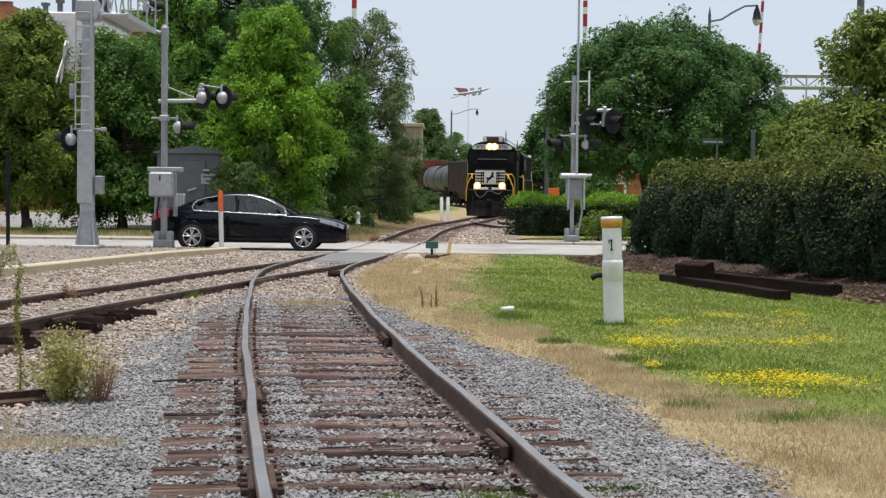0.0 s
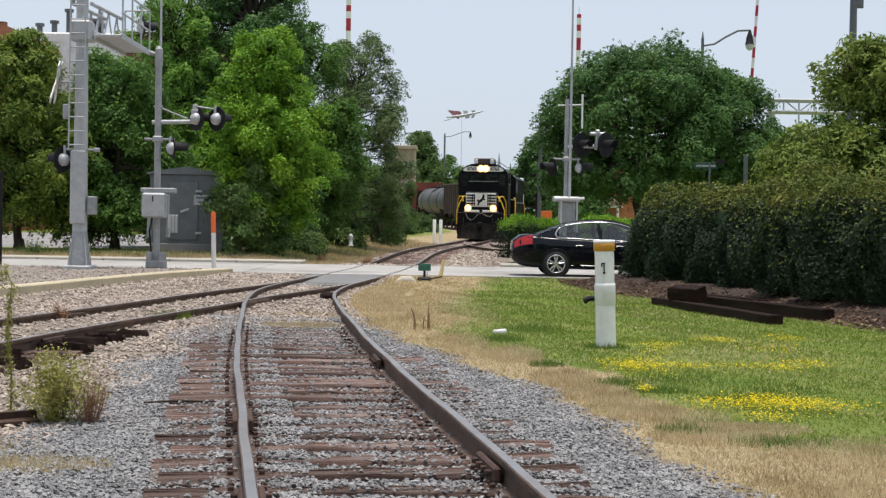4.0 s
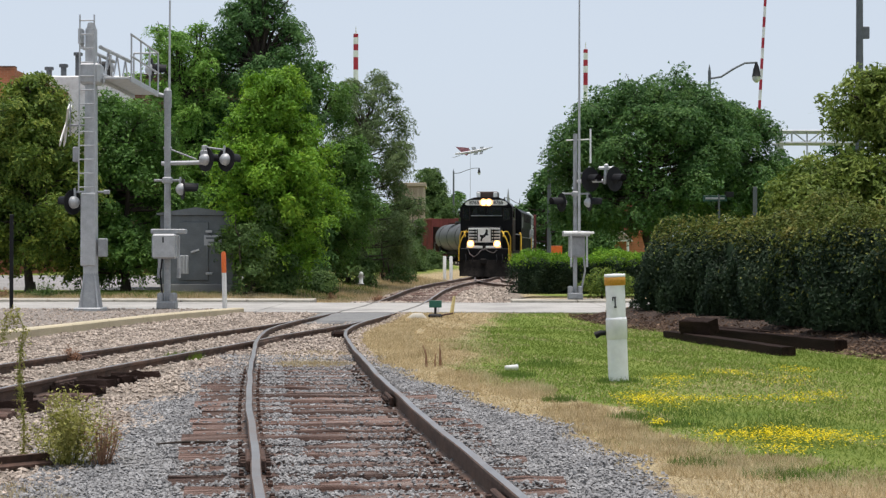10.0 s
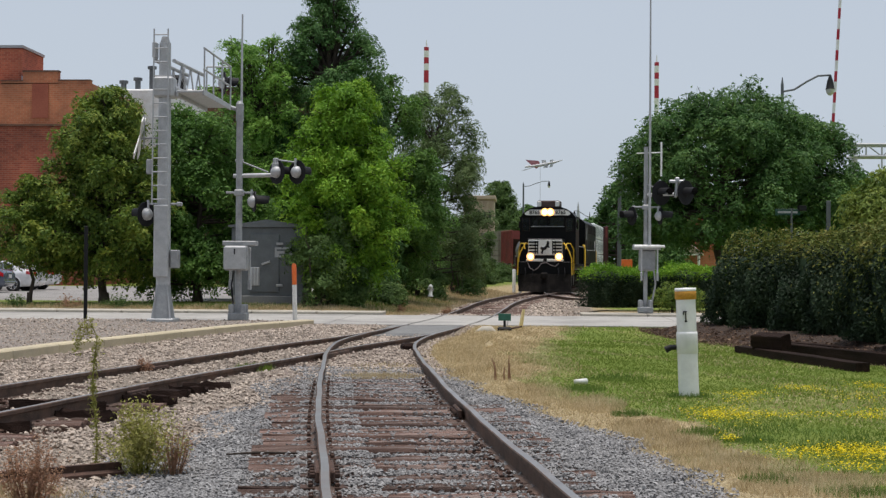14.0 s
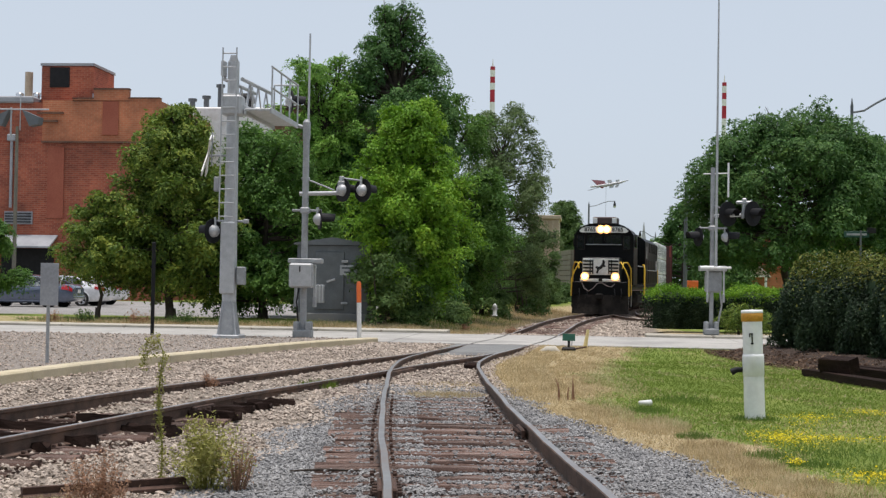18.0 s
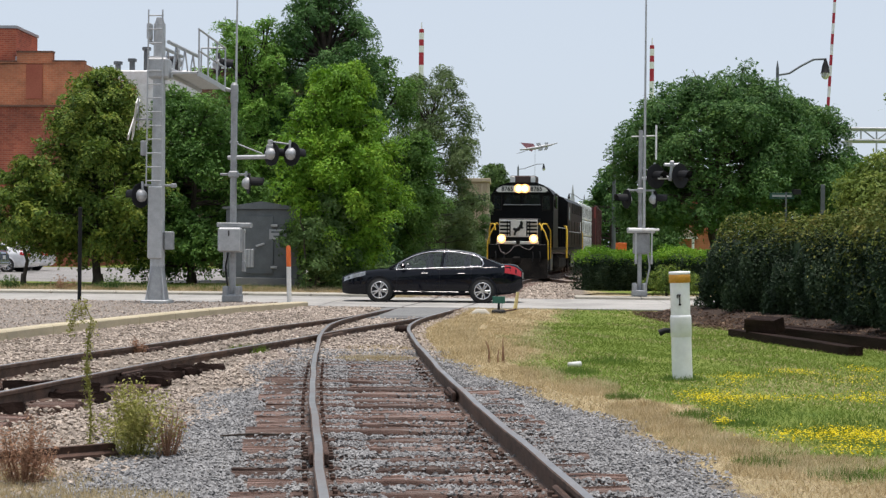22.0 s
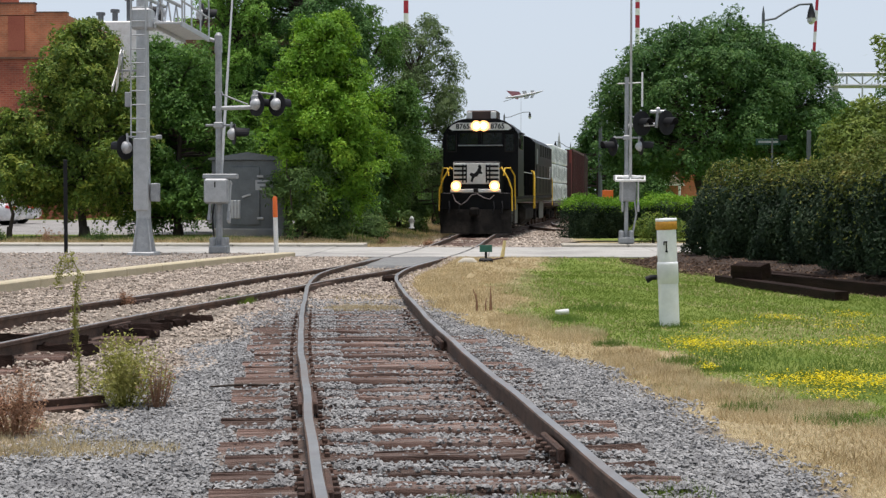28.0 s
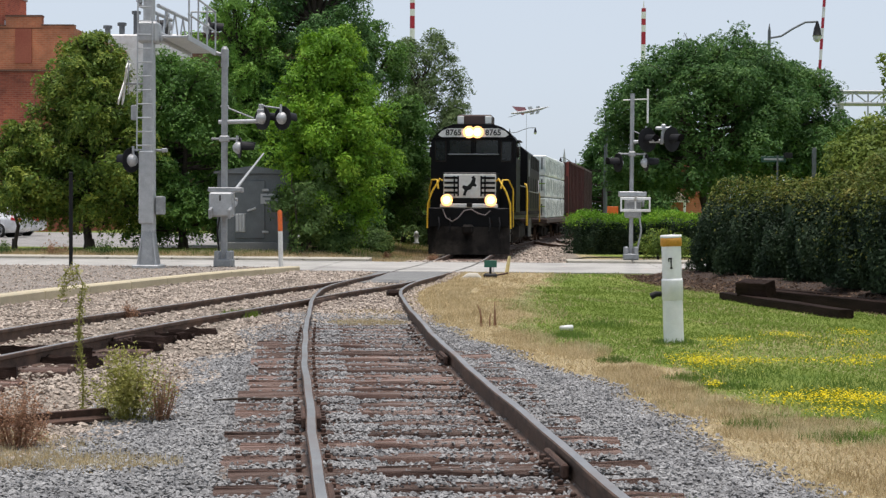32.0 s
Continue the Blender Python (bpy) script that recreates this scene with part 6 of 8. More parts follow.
def bungalow():
    t = thing("signal_cabinet", "grey steel signal cabinet with a low gable roof", "cabinet", pose(-8.3, 50.2, 0.44))
    part("plinth", Geo().box((0, 0, 0.06), (2.4, 2.0, 0.3), ch=0.03), "asphalt", t)
    part("body", Geo().box((0, 0, 1.35), (2.44, 1.9, 2.3), ch=0.02), "cabinet", t)
    part("roof", Geo().prism([(-1.32, 2.5), (1.32, 2.5), (1.32, 2.56), (0, 2.76), (-1.32, 2.56)], 1, -1.05, 1.05), "cabinet", t, "low grey gable roof")
    d = part("door", Geo().box((-0.1, -0.97, 1.3), (1.0, 0.05, 1.95), ch=0.015), "cabinet", t)
    for z in (0.55, 1.95):
        part("hinge", Geo().box((0.42, -1.01, z), (0.22, 0.05, 0.08), ch=0.01), "galv", d)
    part("door_handle", Geo().box((0.36, -1.02, 1.25), (0.3, 0.05, 0.07), pose(0, 0, 0, 0, -18, 0), 0.01), "galv", d)
    v = part("vent", Geo().box((-0.42, -1.0, 0.85), (0.34, 0.04, 0.62), ch=0.01), "galv", t)
    for k in range(3):
        part("louvre", Geo().box((-0.53 + k * 0.11, -1.025, 0.85), (0.06, 0.03, 0.58), ch=0.008), "alu", v)
    p = part("name_plate", Geo().box((0.55, -0.99, 1.66), (0.6, 0.015, 0.34), ch=0.004), "galv", t, "pale plate with unreadable lettering")
    for z, w, x0 in ((1.735, 0.46, 0.55), (1.59, 0.36, 0.58)):
        part("text_bar", Geo().box((x0, -1.0, z), (w, 0.01, 0.06)), "cabinet", p)


left_arm = crossing_signal_left()
right_arm = crossing_signal_right()
cantilever()
bungalow()


# ---- things along the track ----
def marker_stake():
    t = thing("marker_stake", "white marker stake with an orange top at the road's edge", "marker stake", pose(-5.5, 36.85, 0.14, 0, -1.5, 0))
    part("shaft", Geo().tube([(0, 0, -0.1), (0, 0, 1.02)], 0.058, 10), "white", t)
    part("orange_top", Geo().tube([(0, 0, 1.02), (0, 0, 1.5), (0, 0, 1.55)], [0.06, 0.06, 0.035], 10), "orange", t, "orange sleeve")


def vent_post():
    t = thing("marker_post", "white plastic pipe marker post with an amber band on the lawn", "marker post", pose(2.17, 18.6, 0.02, 0, -2.2, 0))
    part("lower_pipe", Geo().lathe([(0.128, -0.1), (0.126, 0.53)], 28), "pvc", t)
    part("collar", Geo().lathe([(0.126, 0.52), (0.133, 0.53), (0.133, 0.76), (0.13, 0.785), (0.122, 0.79)], 28), "pvc", t)
    part("upper_pipe", Geo().lathe([(0.122, 0.79), (0.122, 1.2)], 28), "pvc", t)
    part("amber_band", Geo().lathe([(0.124, 1.195), (0.134, 1.2), (0.134, 1.29), (0.13, 1.3)], 28), "amber", t, "amber reflective band")
    part("cap", Geo().lathe([(0.13, 1.298), (0.135, 1.31), (0.132, 1.335), (0.0, 1.34)], 28), "pvc", t)
    mk = Geo()
    for x0, z0, w, h in ((-0.01, 1.045, 0.045, 0.014), (-0.03, 1.025, 0.012, 0.04), (0.0, 0.985, 0.014, 0.12), (0.0, 0.925, 0.03, 0.02)):
        mk.box((x0 - 0.02, -0.124, z0), (w, 0.012, h))
    part("mark", mk, "black", t, "small black unreadable mark")
    part("valve_handle", Geo().tube([(-0.11, 0.02, 0.6), (-0.2, 0.02, 0.6), (-0.27, 0.02, 0.57)], [0.03, 0.035, 0.045], 8), "black", t, "black valve handle")


def switch_stand():
    t = thing("switch_stand", "low black switch stand with a green target plate", "switch stand", pose(-0.25, 35.3, 0.02))
    part("base", Geo().box((0, 0, 0.1), (0.34, 0.22, 0.18), ch=0.04).box((0.1, 0, 0.04), (0.7, 0.3, 0.08), ch=0.02), "black", t)
    part("spindle", Geo().tube([(0, 0, 0.15), (0, 0, 0.36)], 0.03, 8), "black", t)
    part("target", Geo().box((0, -0.02, 0.42), (0.3, 0.02, 0.17), ch=0.005), "green", t, "green target plate")
    part("lever", Geo().tube([(0.15, 0, 0.15), (0.42, 0.05, 0.2)], 0.022, 6), "rust", t)
    part("throw_rod", Geo().tube([(0, 0, 0.06), (-1.6, 0.1, 0.04)], 0.02, 6), "rust", t)
    s = thing("leaning_stake", "short leaning yellow stake in the dry grass", "stake", pose(0.12, 36.2, 0.06, 0, 9, 0))
    part("shaft", Geo().tube([(0, 0, -0.05), (0, 0, 0.55)], [0.06, 0.035], 8), "pale_yellow", s)
    part("foot", Geo().box((0, 0, 0.03), (0.2, 0.16, 0.1), ch=0.03), "rust", s)
    c = thing("concrete_lump", "pale broken concrete lump by the switch", "rubble", pose(-0.68, 35.1, 0.0))
    part("lump", Geo().tube([(-0.22, 0, 0.06), (-0.08, 0, 0.11), (0.1, 0, 0.11), (0.22, 0, 0.05)], [0.07, 0.12, 0.12, 0.06], 9), "concrete", c)


def timbers():
    def tie(a, b, w, h, z, label, roll=0.0, n=10):
        rng = np.random.default_rng(int(a[0] * 100))
        a, b = Vector((*a, z)), Vector((*b, z))
        d = b - a
        t = thing("old_tie", label, "railway tie", pose(*((a + b) / 2), roll, 0, math.degrees(math.atan2(d.y, d.x))))
        L = d.length
        rings = [[(-L / 2 + L * i / n, -w / 2 + rng.normal(0, 0.006), 0), (-L / 2 + L * i / n, w / 2, 0), (-L / 2 + L * i / n, w / 2 + rng.normal(0, 0.006), h - 0.01), (-L / 2 + L * i / n, w * 0.42, h + rng.normal(0, 0.005)), (-L / 2 + L * i / n, -w * 0.42, h + rng.normal(0, 0.005)), (-L / 2 + L * i / n, -w / 2, h - 0.01)] for i in range(n + 1)]
        part("timber", Geo().loft(rings), "old_timber", t)

    tie((4.25, 28.2), (5.35, 23.1), 0.24, 0.2, -0.03, "long dark creosoted timber lying on the lawn")
    tie((4.62, 28.7), (6.3, 23.6), 0.24, 0.2, 0.05, "long dark creosoted timber against the mulch")
    tie((5.2, 29.0), (7.3, 24.4), 0.24, 0.16, 0.06, "dark old tie half sunk in the mulch")
    tie((4.42, 27.3), (4.86, 26.75), 0.26, 0.26, 0.18, "short brown tie end lying askew on the timbers", 14.0)


def litter():
    c = thing("paper_cup", "crushed white paper cup on the grass", "litter", pose(0.9, 20.3, 0.05, 0, 90, 25))
    part("cup", Geo().lathe([(0.0, -0.09), (0.03, -0.09), (0.042, 0.09), (0.036, 0.09), (0.026, -0.08)], 14), "white", c)
    b = thing("plastic_bottle", "clear bluish plastic bottle beside the frog", "litter", pose(-2.95, 25.9, 0.03, 0, 90, 10))
    part("bottle", Geo().lathe([(0.0, -0.12), (0.035, -0.12), (0.035, 0.05), (0.015, 0.1), (0.014, 0.13), (0.0, 0.13)], 12), "blue_plastic", b)
    r = thing("rusty_bar", "half-buried rusty rail offcut among the stones", "rail offcut", pose(-3.45, 10.95, -0.02, 0, 0, 41))
    part("bar", Geo().prism([(-0.07, 0), (0.07, 0), (0.07, 0.02), (0.015, 0.04), (0.03, 0.09), (-0.03, 0.09), (-0.015, 0.04), (-0.07, 0.02)], 0, -0.75, 0.55), "rust", r)
    s = thing("fallen_stick", "thin dark fallen stick on the ballast", "stick", pose(-2.05, 12.3, 0.02, 0, 0, 12))
    part("stick", Geo().tube([(-0.35, 0, 0), (-0.1, 0.02, 0.01), (0.35, -0.01, 0)], [0.008, 0.012, 0.006], 5), "bark", s)


def rail_joints():
    """Bolted joint bars, the frog and guard timbers of the switch."""
    for path, y, side in ((MAIN, 8.93, 1), (MAIN, 7.6, -1), (MAIN, 10.8, -1), (MAIN, 15.5, 1), (LEFT, 17.3, 1), (LEFT, 21.5, -1)):
        d = float(xc(path, y + 0.2) - xc(path, y - 0.2)) / 0.4
        yaw = -math.degrees(math.atan(d))
        j = thing("joint_bar", "rusty bolted joint bar on the rail", "rail joint", pose(float(xc(path, y)) + side * 0.7525, y, 0.0, 0, 0, yaw))
        for s in (-1, 1):
            part("fishplate", Geo().box((s * 0.05, 0, 0.085), (0.045, 0.62, 0.09), ch=0.012), "rust", j)
            for k in (-0.22, -0.07, 0.08, 0.23):
                part("bolt", Geo().box((s * 0.085, k, 0.085), (0.05, 0.035, 0.035), ch=0.006), "rust", j)
    f = thing("frog", "rusty switch frog plates between the crossing rails", "switch frog", pose(-3.2, 25.2, -0.005, 0, 0, -8))
    for k in range(4):
        part("plate", Geo().box((0, -0.8 + k * 0.55, 0.02), (0.75 - 0.05 * k, 0.22, 0.03), ch=0.006), "rust", f)
    part("guard", Geo().box((0.14, 0.2, 0.09), (0.05, 1.7, 0.12), ch=0.012), "rail_side", f)
    for x, y, w, yaw in ((-5.9, 15.3, 1.3, -3), (-5.2, 16.4, 0.9, 6), (-5.6, 14.2, 1.4, -8), (-4.3, 17.6, 0.8, 2), (-3.9, 18.6, 0.6, 14), (-4.6, 15.2, 0.9, -5), (-5.0, 14.0, 0.7, 12), (-4.2, 16.9, 0.6, -12), (-5.6, 12.9, 0.9, 4), (-4.75, 16.1, 0.5, 20), (-5.2, 13.4, 0.6, -10), (-4.0, 18.0, 0.45, -4)):
        o = thing("loose_tie", "dark rotten tie end beside the rail", "railway tie", pose(x, y, 0.0 + 0.05 * min(1.0, max(0.0, (y - 16.0) / 3.0)), 0, 0, yaw))
        rng = np.random.default_rng(int(w * 100 + y * 10))
        rings = [[(-w / 2 + w * i / 6 + rng.normal(0, 0.02) * (i in (0, 6)), -0.11 + rng.normal(0, 0.012), -0.02), (-w / 2 + w * i / 6, 0.11 + rng.normal(0, 0.012), -0.02), (-w / 2 + w * i / 6, 0.1 + rng.normal(0, 0.012), 0.07 + rng.normal(0, 0.012)), (-w / 2 + w * i / 6, 0.02, 0.045 + rng.normal(0, 0.012)), (-w / 2 + w * i / 6, -0.09 + rng.normal(0, 0.012), 0.08 + rng.normal(0, 0.012))] for i in range(7)]
        part("timber", Geo().loft(rings), "old_timber", o)
    rng = np.random.default_rng(77)
    for x, y in ((-3.05, 24.4), (-2.9, 23.9), (-2.75, 24.8), (-2.6, 23.2), (-3.25, 23.6), (-1.75, 23.4), (-2.2, 26.3), (-3.4, 20.4), (-4.0, 16.0), (-2.45, 22.7)):
        c = thing("iron_scrap", "rusty scrap of track iron among the stones", "scrap iron", pose(x, y, -0.02, 0, 0, float(rng.uniform(0, 180))))
        w = float(rng.uniform(0.16, 0.34))
        part("scrap", Geo().tube([(-w / 2, 0, 0.03), (-w * 0.1, 0.02, 0.07), (w * 0.2, -0.015, 0.05), (w / 2, 0, 0.08)], [0.03, 0.045, 0.04, 0.02], 6), "rust", c)
    g = thing("point_timber", "dark greased switch timber at the points", "switch timber", pose(-2.0, 27.6, 0.0, 0, 0, 10))
    part("block", Geo().box((0.02, 0, 0.1), (0.28, 0.5, 0.16), ch=0.04), "old_timber", g)


marker_stake()
vent_post()
switch_stand()
timbers()
litter()
rail_joints()

for i, x in enumerate((-0.08, 0.3)):
    p = thing("white_post", "short white post beside the far switch", "post", pose(x, 88.0, 0.1, 0, 0, 0), group="pair of white posts")
    part("shaft", Geo().tube([(0, 0, 0), (0, 0, 1.45), (0, 0, 1.5)], [0.1, 0.1, 0.07], 10), "white", p)


def hydrant():
    h = thing("fire_hydrant", "small white fire hydrant in the weeds", "hydrant", pose(-3.55, 62.0, 0.42))
    part("barrel", Geo().lathe([(0.12, 0.0), (0.12, 0.04), (0.08, 0.05), (0.08, 0.36), (0.1, 0.38), (0.09, 0.44), (0.04, 0.5), (0.0, 0.52)], 12), "white", h)
    part("nozzle", Geo().tube([(-0.13, 0, 0.3), (0.13, 0, 0.3)], 0.04, 8), "galv", h)


hydrant()


def sign_posts():
    s = thing("road_sign", "grey road sign seen from the back on a steel post", "road sign", pose(-8.5, 23.1, 0.24))
    part("post", Geo().box((0, 0, 0.75), (0.05, 0.04, 1.7), ch=0.008), "galv", s)
    part("plate", Geo().box((0.02, -0.03, 1.28), (0.3, 0.012, 0.68), ch=0.004), "roof", s)
    u = thing("sign_post", "bare dark steel post at the gravel's edge", "post", pose(-10.75, 36.6, 0.25))
    part("post", Geo().box((0, 0, 1.15), (0.09, 0.05, 2.4), ch=0.01), "black", u)
    n = thing("street_sign", "green street-name blades with unreadable lettering", "street sign", pose(10.6, 57.5, 0.3))
    part("post", Geo().tube([(0, 0, 0), (0, 0, 3.7)], 0.04, 8), "cabinet", n)
    b = part("name_blade", Geo().box((-0.15, 0, 3.55), (0.95, 0.02, 0.24), ch=0.004), "sign_green", n)
    part("text_bar", Geo().box((-0.15, -0.015, 3.55), (0.75, 0.01, 0.08)), "galv", b)
    part("cross_blade", Geo().box((0.4, 0, 3.7), (0.3, 0.3, 0.2), ch=0.004), "black", n)
    q = thing("sign_post", "plain grey steel post by the street tree", "post", pose(12.0, 57.5, 0.3))
    part("post", Geo().box((0, 0, 2.0), (0.16, 0.08, 4.0), ch=0.01), "cabinet", q)


sign_posts()


# ---- street lamps, poles and masts ----
def street_lamp(x, y, top, reach, label, z0=0.2, stout=1.0):
    t = thing("street_lamp", label, "street lamp", pose(x, y, z0))
    part("pole", Geo().tube([(0, 0, 0), (0, 0, 0.6), (0, 0, top - z0)], [0.16 * stout, 0.11 * stout, 0.075 * stout], 10), "cabinet", t)
    part("finial", Geo().tube([(0, 0, top - z0), (0, 0, top - z0 + 0.35)], [0.07, 0.015], 8), "cabinet", t)
    pts = [(0, 0, top - z0 - 0.35), (reach * 0.25, 0, top - z0 - 0.25), (reach * 0.5, 0, top - z0 + 0.12), (reach * 0.75, 0, top - z0 + 0.42), (reach, 0, top - z0 + 0.45)]
    part("arm", Geo().tube(pts, 0.05, 7), "cabinet", t)
    hd = part("lamp_head", Geo().lathe([(0.05, 0.08), (0.08, -0.04), (0.16, -0.28), (0.21, -0.6), (0.24, -0.64)], 12, pose(reach, 0, top - z0 + 0.4)), "black", t)
    part("globe", Geo().lathe([(0.21, -0.62), (0.19, -0.8), (0.08, -0.92), (0.0, -0.94)], 12, pose(reach, 0, top - z0 + 0.4)), "lamp_lens", hd)
    return t


street_lamp(12.9, 72.5, 10.65, 2.3, "dark street lamp with a curved arm and bell head")
street_lamp(1.1, 215.0, 14.0, 3.7, "distant dark street lamp with a curved arm", 0.2, 1.6)
street_lamp(10.2, 205.0, 9.3, -2.1, "far street lamp beyond the train")


def utility_pole(x, y, h, r, label, mat="galv"):
    t = thing("utility_pole", label, "utility pole", pose(x, y, 0.15))
    part("pole", Geo().tube([(0, 0, -0.1), (0, 0, h)], [r * 1.2, r * 0.8], 10), mat, t)
    return t


up = utility_pole(16.9, 60.5, 14.5, 0.16, "tall grey utility pole behind the trees", "cabinet")
part("bracket", Geo().box((0.25, 0, 10.6), (0.3, 0.12, 0.5), ch=0.03), "cabinet", up)
utility_pole(5.3, 76.0, 7.0, 0.1, "slim dark pole beside the spur track", "cabinet")
fl = utility_pole(-29.5, 75.0, 9.5, 0.1, "weathered wooden pole with two floodlights", "old_grey_wood")
part("post", Geo().tube([(-0.35, 0, 8.9), (-0.35, 0, 10.5)], 0.05, 8).tube([(0.15, 0, 9.3), (0.15, 0, 11.2)], 0.03, 8), "alu", fl)
part("crossarm", Geo().box((0, 0, 10.4), (3.4, 0.08, 0.08), ch=0.02), "alu", fl)
for s in (-1, 1):
    part("floodlight", Geo().prism([(0.35 * s, 10.35), (1.3 * s, 9.95), (1.25 * s, 9.6), (0.75 * s, 9.5)], 1, -0.3, 0.3), "cabinet", fl, "grey hooded floodlight")


def striped_stack(x, y, h, r, bands, label, lean=0.0, top_bands=None):
    t = thing("striped_mast", label, "mast", pose(x, y, 0, 0, lean, 0))
    n = int(h / bands)
    part("foot", Geo().tube([(0, 0, -1.0), (0, 0, h - n * bands)], r * 1.3, 14), "white", t)
    for k in range(n):
        z0, z1 = h - (k + 1) * bands, h - k * bands
        part("band", Geo().tube([(0, 0, z0), (0, 0, z1)], [r * (1 + 0.25 * (k + 1) / n), r * (1 + 0.25 * k / n)], 14), "crimson" if k % 2 == 0 else "white", t)
    return t


def chimney(x, y, h, r, label):
    """A distant stack: red bands of growing length below a thin white tip."""
    t = thing("striped_chimney", label, "chimney", pose(x, y, 0))
    part("tip", Geo().tube([(0, 0, h), (0, 0, h + 4.5)], [0.5, 0.2], 8), "white", t)
    z = h
    for mt, d in (("crimson", 2.2), ("white", 4.1), ("crimson", 3.8), ("white", 4.1), ("crimson", 7.6), ("white", 60.0)):
        part("band", Geo().tube([(0, 0, z), (0, 0, z - d)], r, 16), mt, t)
        z -= d
    part("shaft", Geo().tube([(0, 0, -1.0), (0, 0, z)], [r * 1.4, r], 16), "white", t)


chimney(-55, 900, 137, 1.5, "distant tall white chimney with dark red bands")
chimney(84.8, 900, 127.7, 1.35, "distant tall white chimney with dark red bands")
pm = striped_stack(16.0, 78.0, 17.55, 0.072, 0.55, "slim leaning red and white striped mast behind the trees", 3.1)
part("tip_lamp", Geo().box((-0.2, 0, 17.2), (0.25, 0.1, 0.1), ch=0.02), "black", pm)


def gantry():
    t = thing("gantry", "white tubular steel sign gantry beyond the trees", "gantry", pose(18.3, 82.0, 0.45))
    W = 8.5
    for z in (7.45, 8.1):
        for y in (0, 1.0):
            part("chord", Geo().tube([(0, y, z), (W, y, z)], 0.075, 8), "alu", t)
    for k in range(11):
        x = k * W / 10
        part("upright", Geo().tube([(x, 0, 6.8 if k % 4 == 2 else 7.45), (x, 0, 8.1)], 0.045, 6), "alu", t)
        if k < 10:
            part("diagonal", Geo().tube([(x, 0, 8.1 if k % 2 else 7.45), (x + W / 10, 0, 7.45 if k % 2 else 8.1)], 0.04, 6), "alu", t)
    part("leg", Geo().tube([(W, 0.5, -0.2), (W, 0.5, 8.1)], 0.2, 10), "alu", t)
    part("leg", Geo().tube([(0.3, 0.5, -0.2), (0.3, 0.5, 8.1)], 0.2, 10), "alu", t)


gantry()


def whirligig():
    """A wind sculpture in the shape of an aeroplane on a thin pole, far down the street."""
    t = thing("wind_sculpture", "aeroplane-shaped red and white wind sculpture on a thin pole", "sculpture", pose(2.05, 125.0, 0.1))
    z = 10.25
    part("pole", Geo().tube([(0, 0, 0), (0, 0, z)], [0.03, 0.012], 8), "alu", t)
    part("fuselage", Geo().tube([(-1.3, 0, z - 0.1), (0.0, 0, z + 0.05), (1.2, 0, z + 0.3), (1.9, 0, z + 0.5)], [0.07, 0.14, 0.1, 0.02], 8), "alu", t)
    part("red_tail", Geo().prism([(-1.25, z + 0.5), (-0.15, z + 0.42), (0.05, z + 0.1), (-0.3, z - 0.25), (-0.6, z - 0.1)], 1, -0.03, 0.03), "faded_pink", t, "faded red sheet-metal tail")
    part("tail_fin", Geo().prism([(-1.6, z - 0.42), (-0.9, z - 0.22), (-0.3, z + 0.0), (-0.5, z - 0.12), (-1.3, z - 0.4)], 1, -0.05, 0.01), "alu", t)
    for blade in ([(0.08, 0.46), (0.42, 0.5), (0.55, 0.2), (0.2, 0.12)], [(0.32, 0.12), (0.72, 0.2), (0.62, -0.16), (0.26, -0.2)], [(0.78, 0.5), (1.12, 0.53), (1.06, 0.3), (0.84, 0.25)], [(0.84, 0.1), (1.12, 0.16), (1.0, -0.12), (0.74, -0.14)]):
        part("wing_blade", Geo().prism([(x, z + h) for x, h in blade], 1, -0.05, -0.02), "blade_grey", t)



whirligig()


# ---- buildings ----
def wall_bricks(name, c1, c2, mortar, scale):
    m, n, l, b = node_mat(name)
    tc = n.new("ShaderNodeTexCoord")
    sp = n.new("ShaderNodeSeparateXYZ")
    l.new(tc.outputs["Object"], sp.inputs[0])
    ad = n.new("ShaderNodeMath")
    l.new(sp.outputs[0], ad.inputs[0])
    l.new(sp.outputs[1], ad.inputs[1])
    cb = n.new("ShaderNodeCombineXYZ")
    l.new(ad.outputs[0], cb.inputs[0])
    l.new(sp.outputs[2], cb.inputs[1])
    bk = n.new("ShaderNodeTexBrick")
    bk.inputs["Scale"].default_value = 1.0
    bk.inputs["Brick Width"].default_value, bk.inputs["Row Height"].default_value, bk.inputs["Mortar Size"].default_value = 0.22 * scale, 0.075 * scale, 0.012 * scale
    bk.inputs["Color1"].default_value, bk.inputs["Color2"].default_value, bk.inputs["Mortar"].default_value = (*c1, 1), (*c2, 1), (*mortar, 1)
    l.new(cb.outputs[0], bk.inputs["Vector"])
    br = noise_of(n, l, tc.outputs["Object"], 0.35, 6, 0.7)
    g = ramp_of(n, [(0.35, (0.5, 0.5, 0.52)), (0.65, (1.3, 1.22, 1.15))])
    l.new(br.outputs[0], g.inputs[0])
    l.new(mix_of(n, l, "MULTIPLY", 0.9, bk.outputs["Color"], g.outputs[0]), b.inputs["Base Color"])
    b.inputs["Roughness"].default_value = 0.9
    return m


M["brick_wall"] = wall_bricks("old_red_brick_wall", (0.27, 0.06, 0.035), (0.4, 0.11, 0.058), (0.34, 0.15, 0.1), 1.6)
M["brick_smooth"] = surf("smooth_red_render", (0.28, 0.075, 0.045), (0.36, 0.11, 0.065), 0.8, 0.9, 0.15, fine=12)
M["brown_brick"] = wall_bricks("brown_brick_wall", (0.12, 0.055, 0.035), (0.18, 0.085, 0.05), (0.17, 0.11, 0.08), 1.6)
